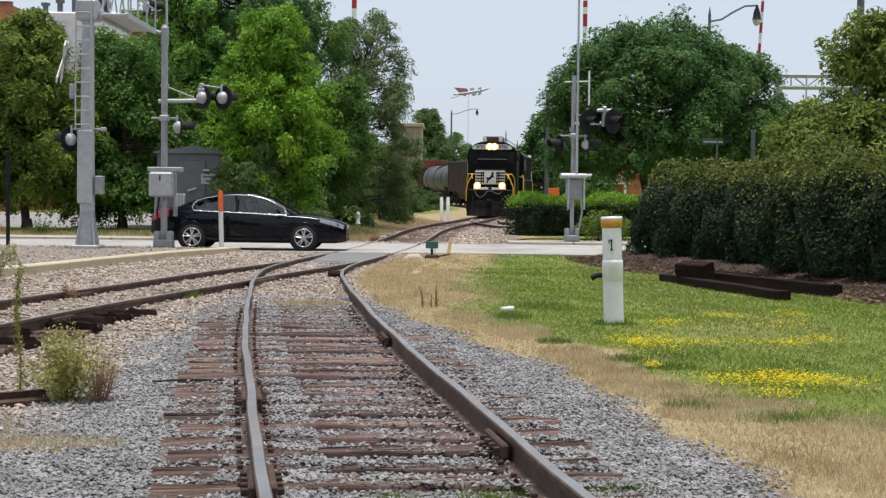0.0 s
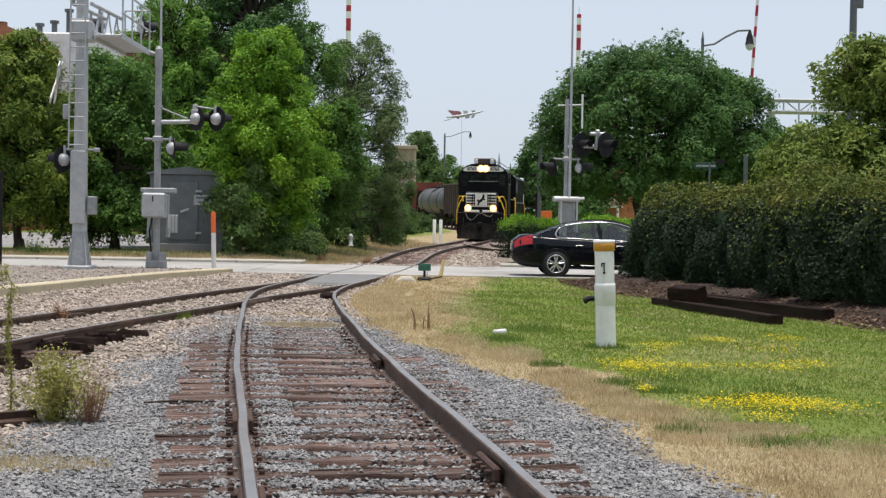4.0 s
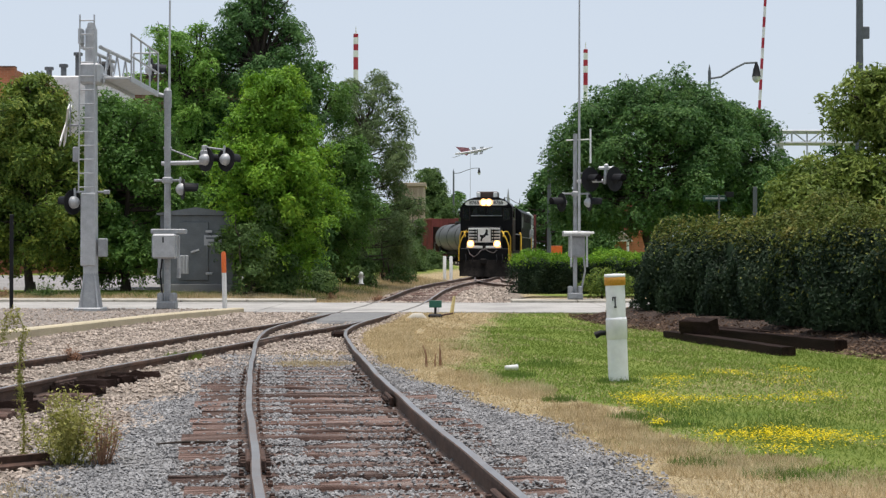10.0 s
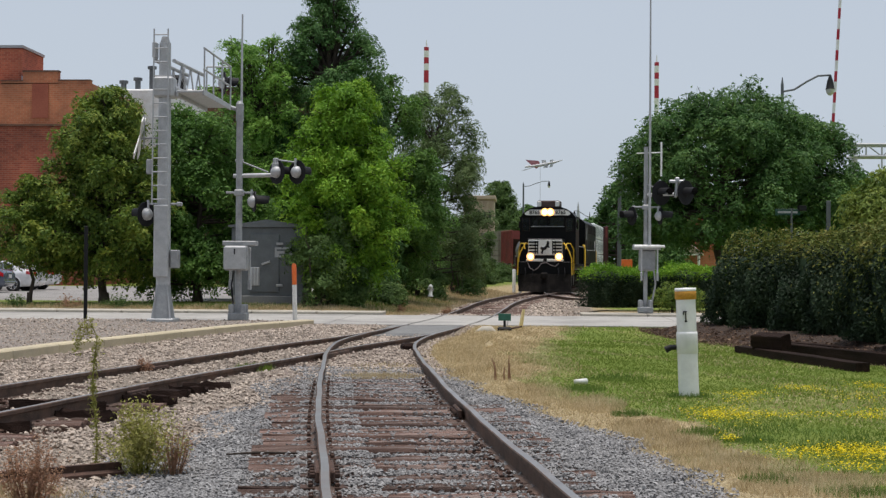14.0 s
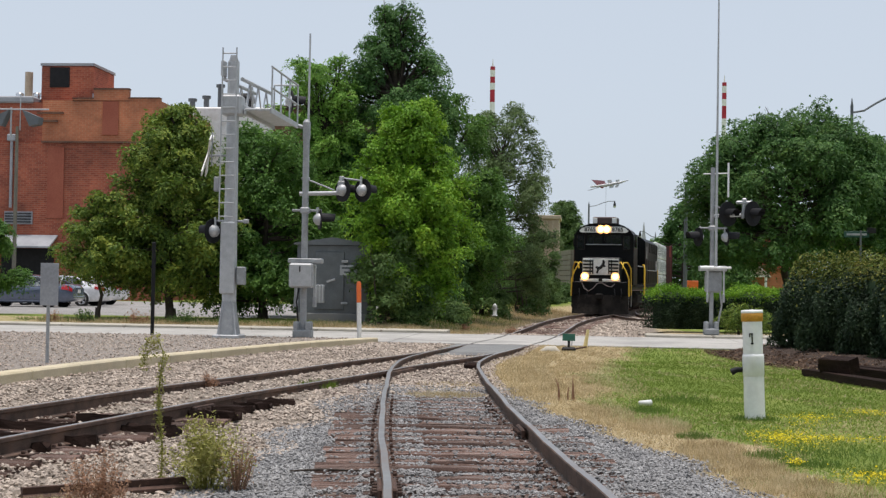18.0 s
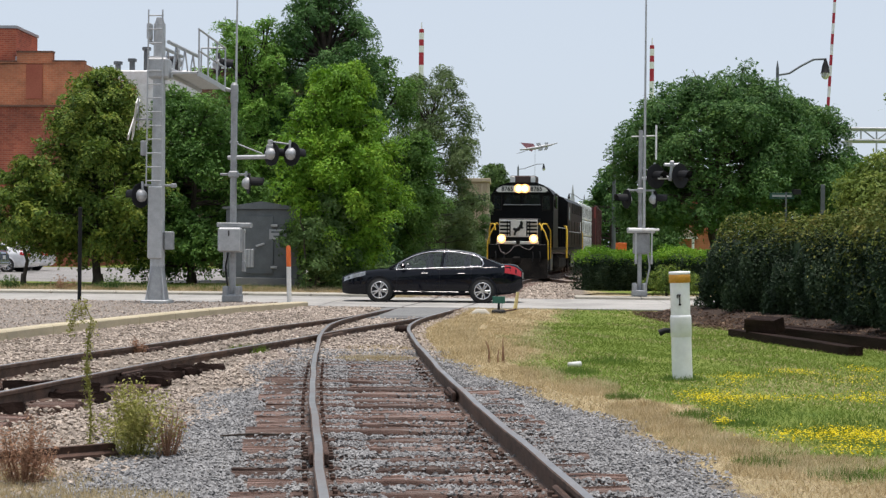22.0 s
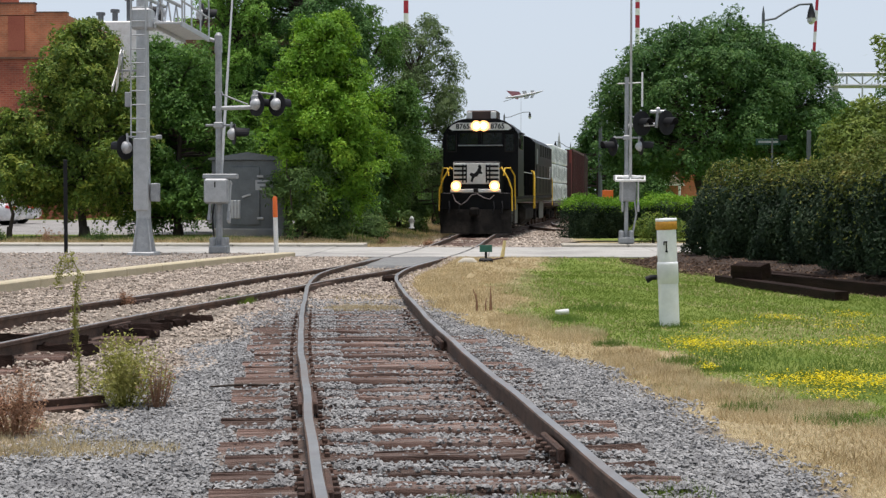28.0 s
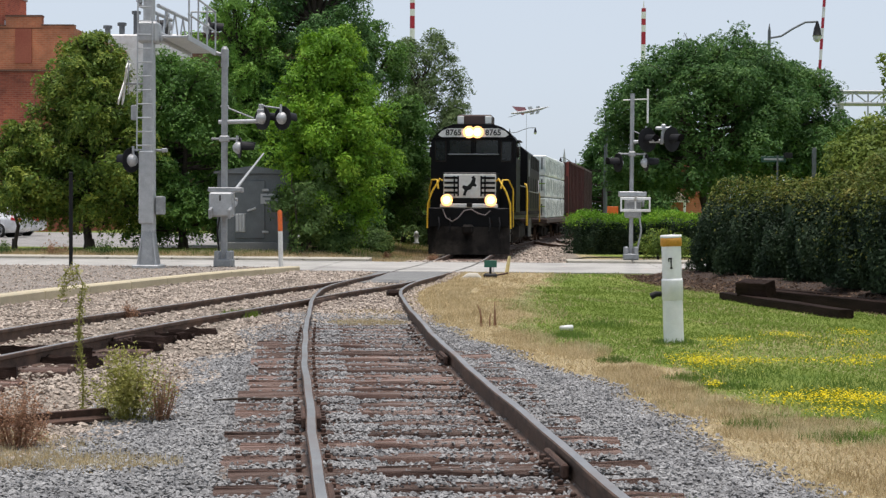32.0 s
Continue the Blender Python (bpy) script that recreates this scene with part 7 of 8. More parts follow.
M["brick_patch"] = wall_bricks("orange_brick_wall", (0.43, 0.14, 0.065), (0.5, 0.18, 0.085), (0.45, 0.22, 0.13), 1.6)


def brick_building():
    t = thing("brick_building", "old red brick building with a stepped parapet and chimney", "building", pose(-26.8, 85.0, 1.3))
    part("wall", Geo().box((-10.25, 6, 3.65), (24.5, 12, 9.7)), "brick_wall", t)
    part("wing_wall", Geo().box((-13.8, 6.1, 9.7), (17.4, 11.8, 2.4)), "brick_wall", t)
    part("upper_wall", Geo().box((-1.55, 6, 9.75), (7.1, 12, 2.5)), "brick_patch", t, "paler orange brick upper wall")
    part("parapet", Geo().box((-2.65, 0.2, 11.02), (1.3, 0.4, 0.16)).box((-0.95, 0.2, 11.3), (2.1, 0.4, 0.7)).box((1.05, 0.2, 11.05), (1.9, 0.4, 0.14)), "brick_patch", t, "stepped brick parapet")
    part("coping", Geo().box((-2.65, 0.2, 11.13), (1.34, 0.46, 0.08)).box((-0.95, 0.2, 11.69), (2.16, 0.46, 0.1)).box((1.05, 0.2, 11.16), (1.9, 0.46, 0.08)), "brown_brick", t)
    for x, z, w, h in ((-0.95, 9.95, 0.95, 2.0), (-4.2, 6.1, 1.0, 4.2), (0.9, 6.3, 1.0, 4.4)):
        part("wall_panel", Geo().box((x, -0.025, z), (w, 0.1, h)), "brick_smooth", t, "smooth rendered dark red panel")
    for x, z, w in ((-1.6, 8.52, 7.0), (-4.6, 10.25, 1.6), (-4.9, 9.75, 1.5)):
        part("ledge", Geo().box((x, -0.07, z), (w, 0.18, 0.11)), "brown_brick", t)
    part("chimney_block", Geo().box((-4.0, 3, 11.8), (3.2, 4.0, 2.8), ch=0.05), "brick_wall", t)
    part("chimney_cap", Geo().box((-4.0, 3, 13.28), (3.3, 4.1, 0.16)), "roof", t)
    part("dark_opening", Geo().box((-4.45, 0.97, 12.5), (1.2, 0.1, 1.2)), "black", t, "dark louvred opening")
    part("flashing", Geo().prism([(-2.4, 11.15), (-2.4, 11.55), (-1.5, 11.15)], 1, 0.9, 1.2), "roof", t)
    part("stack", Geo().tube([(-6.75, 2, 10.6), (-6.75, 2, 12.95)], 0.24, 10), "tan_stone", t)
    for x in (-7.3, -6.2, -5.8):
        part("roof_cowl", Geo().tube([(x, 2, 10.9), (x, 2, 11.5)], 0.16, 8).tube([(x, 2, 11.45), (x, 2, 11.65), (x, 2, 11.75)], [0.26, 0.26, 0.05], 10), "chrome", t)
    part("side_roof", Geo().box((-14.0, 6, 11.05), (16.6, 12, 0.4), ch=0.08), "roof", t, "grey flat roof edge")
    for k in range(4):
        x = -8.5 - k * 2.9
        w = part("window", Geo().box((x, -0.02, 9.2), (0.9, 0.12, 1.4)).tube([(x, 0.05, 9.85), (x, -0.08, 9.85)], 0.45, 14), "black", t, "arched dark window")
        part("sash", Geo().box((x, -0.1, 8.9), (0.75, 0.05, 0.7)).box((x, -0.12, 9.25), (0.8, 0.05, 0.06)), "roof", w)
    part("downpipe", Geo().tube([(-6.9, -0.12, 8.7), (-6.9, -0.12, 4.6)], 0.09, 8).box((-6.9, -0.15, 8.75), (0.5, 0.3, 0.4), ch=0.05), "roof", t)
    v = part("vent", Geo().box((-6.4, -0.05, 4.0), (1.7, 0.14, 0.75)), "roof", t, "pale louvred vent")
    for k in range(4):
        part("louvre", Geo().box((-6.4, -0.14, 3.75 + k * 0.17), (1.6, 0.08, 0.06)), "black", v)
    part("awning", Geo().prism([(-1.4, 2.2), (0, 2.9), (0, 3.0), (-1.4, 2.3)], 0, -7.6, -4.0), "roof", t, "pale metal awning")
    part("doorway", Geo().box((-5.8, -0.03, 0.6), (3.2, 0.1, 3.2)), "black", t)
    part("lean_to", Geo().prism([(-2.5, 3.6), (0, 4.6), (0, 3.0), (-2.5, 3.0)], 0, -14, -8.6), "roof", t)
    w = thing("white_building", "low white building with roof vents behind the brick one", "building", pose(-22.5, 101, 0.1))
    part("wall", Geo().box((0, 5, 6.9), (17, 10, 13.8), ch=0.1), "white", w)
    for x, z in ((-4.9, 14.3), (-2.9, 15.3), (-3.9, 14.5), (-1.0, 14.4)):
        part("roof_vent", Geo().tube([(x, 1, 13.7), (x, 1, z)], 0.2, 8).tube([(x, 1, z), (x, 1, z + 0.2)], 0.32, 8), "cabinet", w)
    b = thing("brown_building", "brown brick building behind the trees", "building", pose(-16.0, 92, 0.1))
    part("wall", Geo().box((0, 4, 6.3), (7, 8, 12.6), ch=0.05), "brown_brick", b)
    part("roof", Geo().box((0, 4, 12.7), (7.3, 8.3, 0.25), ch=0.05), "freight_brown", b)


brick_building()


def small_buildings():
    h = thing("brick_house", "small tan brick house with a pale gable porch", "house", pose(11.9, 100, 0.2))
    part("wall", Geo().box((0.1, 3, 1.5), (3.2, 6, 3.0)), "brick_patch", h)
    part("roof", Geo().prism([(-1.8, 2.9), (2.0, 2.9), (0.6, 4.9), (0.0, 4.9)], 1, -0.3, 6.4), "brick_wall", h)
    part("porch_gable", Geo().prism([(-1.8, 2.5), (0.4, 2.5), (-0.7, 3.4)], 1, -1.6, -0.2), "tan_stone", h)
    part("porch_trim", Geo().tube([(-1.9, -1.65, 2.45), (-0.7, -1.65, 3.45), (0.5, -1.65, 2.45), (-1.9, -1.65, 2.45)], 0.07, 6), "white", h)
    for x in (-1.6, 0.2):
        part("porch_post", Geo().tube([(x, -1.5, -0.1), (x, -1.5, 2.6)], 0.09, 8), "white", h)
    b = thing("stone_building", "tan stone building with tall pilasters beyond the trees", "building", pose(-5.0, 200, 0))
    part("wall", Geo().box((0, 4, 5.7), (4.2, 8, 11.4)), "tan_stone", b)
    part("cornice", Geo().box((0, 3.9, 11.3), (4.6, 8.6, 0.5), ch=0.05), "tan_stone", b)
    for k in range(6):
        part("pilaster", Geo().box((-1.9 + k * 0.76, -0.12, 5.5), (0.25, 0.3, 10.6), ch=0.03), "tan_stone", b)
    for k in range(5):
        part("window", Geo().box((-1.52 + k * 0.76, -0.03, 8.6), (0.34, 0.1, 1.6)), "glass", b)
    s = thing("spire", "thin far church spire", "spire", pose(16.8, 400, 0))
    part("tower", Geo().box((0, 0, 6), (2.5, 2.5, 12)), "roof", s)
    part("steeple", Geo().tube([(0, 0, 12), (0, 0, 20)], [1.0, 0.05], 8), "roof", s)
    o = thing("road_barrier", "orange road-work barrier beyond the hedge", "barrier", pose(6.4, 86, 0.2))
    part("panel", Geo().box((0, 0, 1.75), (0.7, 0.05, 0.5), ch=0.01), "orange", o)
    for x in (-0.25, 0.25):
        part("leg", Geo().box((x, 0, 0.85), (0.06, 0.06, 1.75)), "orange", o)


small_buildings()


# ---- cars ----
def curve(knots, x, soft=0.05):
    """A smoothed run of (x, value) knots."""
    xs, vs = zip(*sorted(knots))
    return float(np.mean(np.interp(np.array([x - soft, x, x + soft]), xs, vs)))


CAR_ROOF = [(-1.95, 1.05), (-1.6, 1.2), (-1.15, 1.37), (-0.7, 1.45), (-0.25, 1.475), (0.15, 1.45), (0.5, 1.35), (0.85, 1.16), (1.2, 0.93)]
CAR_BELT = [(-2.0, 1.0), (-1.4, 0.985), (0.0, 0.93), (1.2, 0.875)]
CAR_HALF = [(-2.48, 0.6), (-2.4, 0.75), (-2.2, 0.85), (-1.6, 0.915), (0.0, 0.923), (1.3, 0.915), (1.8, 0.89), (2.2, 0.83), (2.38, 0.74), (2.48, 0.6)]
CAR_DECK = [(-2.48, 0.82), (-2.42, 1.0), (-2.25, 1.055), (-1.9, 1.05), (-1.3, 1.0), (0.0, 0.95), (1.0, 0.92), (1.4, 0.905), (1.8, 0.86), (2.15, 0.8), (2.35, 0.745), (2.48, 0.66)]
CAR_FOOT = [(-2.48, 0.45), (-2.4, 0.3), (-2.1, 0.23), (-1.0, 0.19), (1.0, 0.185), (2.1, 0.19), (2.4, 0.2), (2.48, 0.25)]


def cabin(x, v, side, lift=0.0):
    """A point of the cabin's side: v from the belt line (0) to the roof rail (1)."""
    zb, zr = curve(CAR_BELT, x), curve(CAR_ROOF, x) - 0.055
    return (x, side * (0.83 - 0.235 * max(v, 0.0) ** 1.25 * max(0.0, min(1.0, (zr - zb) / 0.4)) + lift), zb + (zr - zb) * v)


def sheet(fn, us, vs, flip=False):
    """A curved sheet from fn(u, v) over two runs of numbers."""
    g, n = Geo(), len(vs)
    f = [(i * n + j, i * n + j + 1, (i + 1) * n + j + 1, (i + 1) * n + j) for i in range(len(us) - 1) for j in range(n - 1)]
    return g.add([fn(u, v) for u in us for v in vs], [q[::-1] for q in f] if flip else f, smooth=True)


def sedan(label, paint):
    """A four-door saloon, 4.95 m long, that faces +x; its origin lies on the road under its middle."""
    t = thing("sedan", label, "car")
    rings = []
    for x in (-2.48, -2.45, -2.4, -2.3, -2.15, -1.9, -1.6, -1.2, -0.8, -0.4, 0.0, 0.4, 0.8, 1.2, 1.5, 1.8, 2.0, 2.15, 2.28, 2.37, 2.44, 2.48):
        w, z1, z0 = curve(CAR_HALF, x, 0.08), curve(CAR_DECK, x, 0.08), curve(CAR_FOOT, x, 0.06)
        h = z1 - z0
        half = [(0.86 * w, z0), (0.965 * w, z0 + 0.1 * h), (0.985 * w, z0 + 0.3 * h), (w, z0 + 0.52 * h), (0.992 * w, z0 + 0.72 * h), (0.985 * w, z0 + 0.8 * h), (0.945 * w, z0 + 0.92 * h), (0.86 * w, z1 - 0.012), (0.5 * w, z1 + 0.012)]
        rings.append([(x, a, b) for a, b in half] + [(x, -a, b) for a, b in half[::-1]])
    part("body", Geo().loft(rings, smooth=True), paint, t)
    xs = np.linspace(-1.9, 1.12, 26)

    def crown(x, v):
        """Roof and screens across the car, v from -1 to 1."""
        p = cabin(x, 1.0, 1)
        return (x, v * p[1], p[2] + 0.055 * (1 - abs(v) ** 2.6))

    vs = np.linspace(-1, 1, 11)
    part("roof", sheet(crown, np.linspace(-1.25, 0.42, 16), vs, True), paint, t)
    part("windscreen", sheet(lambda x, v: crown(x, v * 0.94), np.linspace(0.42, 1.14, 8), vs, True), "car_glass", t, "clear sloping windscreen")
    part("rear_window", sheet(lambda x, v: crown(x, v * 0.9), np.linspace(-1.88, -1.25, 8), vs, True), "car_glass", t, "tinted rear window")
    seats = Geo()
    for x, y, w in ((0.1, 0.38, 0.48), (0.1, -0.38, 0.48), (-0.95, 0.0, 1.25)):
        seats.box((x, y, 0.98), (0.14, w, 0.42), pose(0, 0, 0, 0, 0, 0), 0.06)
        for o in ((0,) if w < 1 else (-0.38, 0.38)):
            seats.box((x - 0.03, y + o, 1.24), (0.1, 0.24, 0.15), ch=0.04)
    seats.box((0.85, 0, 0.9), (0.5, 1.35, 0.12), ch=0.04).box((-1.45, 0, 0.99), (0.7, 1.3, 0.06), ch=0.02)
    part("seats", seats, "interior", t, "grey seats and dashboard behind the glass")
    for s in (-1, 1):
        part("front_pillar", Geo().tube([cabin(x, 1.0, s) for x in (1.16, 1.0, 0.8, 0.6, 0.4)], 0.034, 6), paint, t)
        part("roof_rail", Geo().tube([cabin(x, 0.985, s) for x in np.linspace(0.45, -1.3, 12)], 0.032, 6), paint, t)
        part("rear_pillar", sheet(lambda x, v: cabin(x, v, s, 0.004), np.linspace(-1.92, -1.34, 7), np.linspace(-0.1, 1, 5), s < 0), paint, t)
        part("centre_pillar", sheet(lambda x, v: cabin(x - 0.08 * v, v, s, 0.012), (-0.3, -0.22), np.linspace(0, 1, 6), s < 0), paint, t)
        part("front_window", sheet(lambda x, v: cabin(x, v * 0.96, s, 0.003), np.linspace(-0.24, 1.02, 12), np.linspace(0.02, 1, 6), s < 0), "car_glass", t, "tinted front door window")
        part("rear_door_window", sheet(lambda x, v: cabin(x, v * 0.96, s, 0.003), np.linspace(-1.36, -0.26, 11), np.linspace(0.02, 1, 6), s < 0), "car_glass", t, "tinted rear door window")
        lower, upper = [cabin(x, 0.0, s, 0.014) for x in np.linspace(0.98, -1.36, 12)], [cabin(x, 0.95, s, 0.012) for x in np.linspace(-1.3, 0.92, 14)]
        part("window_trim", Geo().tube(lower + [cabin(-1.42, 0.35, s, 0.014), cabin(-1.38, 0.72, s, 0.014)] + upper + [lower[0]], 0.017, 6), "chrome", t, "bright window trim")
        part("mirror", Geo().box((0.78, s * 0.97, 0.98), (0.13, 0.2, 0.13), ch=0.05), paint, t)

        def flank(x, v):
            """The body's side near the lamps: v from low to high."""
            w, z1, z0 = curve(CAR_HALF, x, 0.08), curve(CAR_DECK, x, 0.08), curve(CAR_FOOT, x, 0.06)
            return (x, s * (w * np.interp(v, [0.5, 0.72, 0.92, 1.0], [1.0, 0.995, 0.955, 0.88]) + 0.006), z0 + (z1 - z0) * v)

        part("headlight", sheet(lambda u, v: flank(1.82 + 0.6 * u, 0.76 + 0.1 * (1 - u) + (0.22 - 0.06 * (1 - u)) * (v - 0.35)), np.linspace(0, 1, 7), (0, 0.5, 1), s < 0), "car_lamp", t, "clear swept-back headlight")
        part("tail_light", sheet(lambda u, v: flank(-2.0 - 0.45 * u, 0.62 + 0.2 * (1 - u) * 0.5 + 0.27 * v), np.linspace(0, 1, 6), (0, 0.5, 1), s > 0), "tail_lens", t, "red tail light")
        part("sill_strip", Geo().box((0.0, s * 0.905, 0.27), (2.1, 0.03, 0.06), ch=0.012), paint, t)
        for x in (0.2, -0.82):
            part("door_handle", Geo().box((x, s * 0.925, 0.79), (0.2, 0.03, 0.03), ch=0.01), paint, t)
        for x, lo, hi in ((0.95, 0.32, 0.8), (-0.22, 0.27, 0.87), (-1.08, 0.6, 0.9)):
            part("door_gap", sheet(lambda u, v: flank(x + u, v), (-0.004, 0.004), np.linspace(lo, hi, 5), s < 0), "black", t)
        for x in (-1.4, 1.42):
            arch = [(x + 0.372 * math.cos(a), s * 0.918, 0.335 + 0.372 * math.sin(a)) for a in np.linspace(-0.3, math.pi + 0.3, 18)]
            part("wheel_arch", disc(Geo(), (x, s * 0.836, 0.335), 0.368, 0.18, "y", 28), "black", t)
            part("arch_lip", Geo().tube(arch, 0.018, 6), paint, t)
            wh = part("wheel", Geo().lathe([(0.2, -0.11), (0.3, -0.108), (0.322, -0.08), (0.325, 0.0), (0.322, 0.08), (0.3, 0.108), (0.2, 0.11)], 28, pose(0, 0, 0, 90, 0, 0)), "rubber", t, m=pose(x, s * 0.832, 0.325))
            part("rim", Geo().tube([(0, s * 0.06, 0), (0, s * 0.088, 0)], 0.235, 24), "black", wh)
            sp = Geo()
            for k in range(5):
                for o in (-11, 11):
                    sp.box((0, s * 0.112, 0.125), (0.04, 0.03, 0.2), pose(0, 0, 0, 0, 72 * k + o, 0), 0.01)
            sp.tube([(0, s * 0.1, 0), (0, s * 0.13, 0)], 0.055, 12)
            ring = [(0.222 * math.cos(a), s * 0.112, 0.222 * math.sin(a)) for a in np.linspace(0, 2 * math.pi, 25)]
            sp.tube(ring, 0.017, 6, caps=False)
            part("spokes", sp, "chrome", wh, "bright alloy spokes")
    part("grille", Geo().box((2.465, 0, 0.6), (0.05, 0.62, 0.1), ch=0.02), "chrome", t)
    part("rear_bumper", Geo().box((-2.44, 0, 0.46), (0.12, 1.25, 0.16), ch=0.05), paint, t)
    part("plate", Geo().box((-2.5, 0, 0.74), (0.02, 0.32, 0.16)), "white", t)
    return t


car_out = sedan("glossy black four-door saloon with bright alloy wheels", "car_black")
car_in = copy_thing(car_out, pose(60, 41.3, ROAD_Z, 0, 0, 180))
blue = sedan("parked slate-blue saloon in the car park", "car_blue")
blue.matrix_basis = pose(-25.3, 66.0, float(ground_z(-25.3, 66)), 0, 0, 177)
w1 = sedan("parked white car in the car park", "car_white")
w1.matrix_basis = pose(-25.0, 69.6, float(ground_z(-25.0, 69.6)), 0, 0, 178)
copy_thing(w1, pose(-25.4, 73.2, float(ground_z(-25.4, 73.2)), 0, 0, 182))
copy_thing(blue, pose(-31.0, 74.0, float(ground_z(-31, 74)), 0, 0, 170))


# ---- the train ----
def lettering(body, size, name="number"):
    """A mesh of raised characters in the built-in font, centred, facing -y."""
    cu = bpy.data.curves.new(name, "FONT")
    cu.body, cu.size, cu.align_x, cu.align_y, cu.extrude, cu.offset = body, size, "CENTER", "CENTER", 0.006, 0.006
    ob = bpy.data.objects.new(name, cu)
    scene.collection.objects.link(ob)
    me = bpy.data.meshes.new_from_object(ob.evaluated_get(bpy.context.evaluated_depsgraph_get()))
    bpy.data.objects.remove(ob)
    bpy.data.curves.remove(cu)
    me.transform(pose(0, 0, 0, 90, 0, 0))
    me.materials.clear()
    me.materials.append(M["black"])
    return me


def wheelset(parent, y, r=0.5, half=0.75):
    ax = part("axle", Geo().tube([(-half - 0.1, y, r), (half + 0.1, y, r)], 0.09, 8), "plow", parent)
    for s in (-1, 1):
        part("wheel", Geo().tube([(s * half - 0.06, y, r), (s * half + 0.06, y, r)], r, 20), "rail_side", ax)


def truck(parent, y, axles, spread, r=0.5, mat="plow"):
    tk = part("truck", Geo().box((0, y, r + 0.1), (1.6, spread + 0.4, 0.3), ch=0.05), mat, parent)
    for s in (-1, 1):
        part("side_frame", Geo().prism([(y - spread / 2 - 0.6, r + 0.05), (y - spread / 2, r + 0.35), (y + spread / 2, r + 0.35), (y + spread / 2 + 0.6, r + 0.05), (y + spread / 2 + 0.3, r - 0.2), (y + spread / 4, r - 0.12), (y - spread / 4, r - 0.12), (y - spread / 2 - 0.3, r - 0.2)], 0, s * 1.03 - 0.09, s * 1.03 + 0.09), mat, tk)
        for k in range(3):
            part("spring", Geo().tube([(s * 1.16, y - spread / 3 + k * spread / 3, r - 0.1), (s * 1.16, y - spread / 3 + k * spread / 3, r + 0.25)], 0.1, 8), mat, tk)
    for k in range(axles):
        wheelset(tk, y - spread / 2 + spread * k / (axles - 1), r)


def locomotive():
    t = thing("locomotive", "black diesel locomotive with white nose panel and yellow handrails", "locomotive")
    F = -9.0
    part("underframe", Geo().box((0, 2.45, 1.42), (3.0, 22.7, 0.3), ch=0.03), "loco_black", t)
    part("side_sill", Geo().box((-1.5, 2.45, 1.5), (0.06, 22.7, 0.16)).box((1.5, 2.45, 1.5), (0.06, 22.7, 0.16)), "plow", t)
    part("anticlimber", Geo().box((0, F - 0.12, 1.5), (2.9, 0.35, 0.36), ch=0.05), "loco_black", t)
    part("white_stripe", Geo().box((0, F - 0.31, 1.78), (2.1, 0.05, 0.14), ch=0.015), "white", t, "white edge stripe")
    part("stripe_gap", Geo().box((0.02, F - 0.33, 1.8), (0.2, 0.06, 0.15), ch=0.015), "plow", t)
    part("end_plate", Geo().box((0, F - 0.25, 1.35), (2.95, 0.1, 0.7), ch=0.03), "loco_black", t)
    # plough
    pl = []
    for x, yo in ((-1.48, 0.15), (-1.2, 0.0), (-0.6, -0.22), (0.0, -0.34), (0.6, -0.22), (1.2, 0.0), (1.48, 0.15)):
        pl.append([(x, F - 0.42 + yo, 0.02), (x, F - 0.34 + yo, 0.4), (x, F - 0.22 + yo, 1.02), (x, F - 0.12 + yo, 1.02), (x, F - 0.2 + yo, 0.02)])
    part("plough", Geo().loft(pl), "plow", t, "dusty black snow plough")
    part("coupler", Geo().box((0, F - 0.5, 0.92), (0.3, 0.75, 0.32), ch=0.06).box((0.02, F - 0.85, 0.92), (0.42, 0.3, 0.36), ch=0.08), "plow", t)
    hose = Geo().tube([(-0.95, F - 0.33, 1.65), (-0.82, F - 0.45, 1.35), (-0.58, F - 0.5, 1.20), (-0.35, F - 0.5, 1.35), (-0.15, F - 0.5, 1.60), (0.1, F - 0.5, 1.65), (0.35, F - 0.48, 1.50), (0.6, F - 0.42, 1.43), (0.78, F - 0.33, 1.60)], 0.024, 7)
    part("air_hose", hose, "plow_pale", t, "pale looped brake hose")
    for x in (-1.1, -0.7, 0.75, 1.1):
        part("short_hose", Geo().tube([(x, F - 0.33, 1.35), (x + 0.05, F - 0.48, 1.1), (x, F - 0.45, 0.85)], 0.03, 6), "black", t)
    # nose
    part("nose", Geo().box((0, F + 0.75, 2.24), (2.0, 1.5, 1.5), ch=0.05), "loco_black", t)
    pn = part("nose_panel", Geo().box((0, F - 0.012, 2.49), (1.92, 0.03, 0.86), ch=0.01), "white", t, "white nose panel with black bars and a dark rearing shape")
    for s in (-1, 1):
        for z in (2.32, 2.5, 2.68, 2.86):
            part("black_bar", Geo().box((s * 0.68, F - 0.035, z - 0.07), (0.5, 0.03, 0.085)), "loco_black", pn)
        for xx in (0.42, 0.56):
            part("black_upright", Geo().box((s * xx, F - 0.04, 2.49), (0.055, 0.03, 0.74)), "loco_black", pn)
    emb = [(-0.26, -0.3), (-0.2, -0.12), (-0.3, -0.02), (-0.24, 0.06), (-0.1, 0.02), (0.02, 0.12), (0.1, 0.28), (0.06, 0.34), (0.16, 0.4), (0.24, 0.28), (0.2, 0.14), (0.28, 0.04), (0.22, 0.0), (0.12, 0.02), (0.04, -0.1), (-0.06, -0.12), (-0.12, -0.2), (-0.16, -0.34)]
    part("emblem", Geo().prism([(x * 0.95, z + 2.47) for x, z in emb], 1, F - 0.03, F - 0.045), "black", pn, "dark plain emblem")
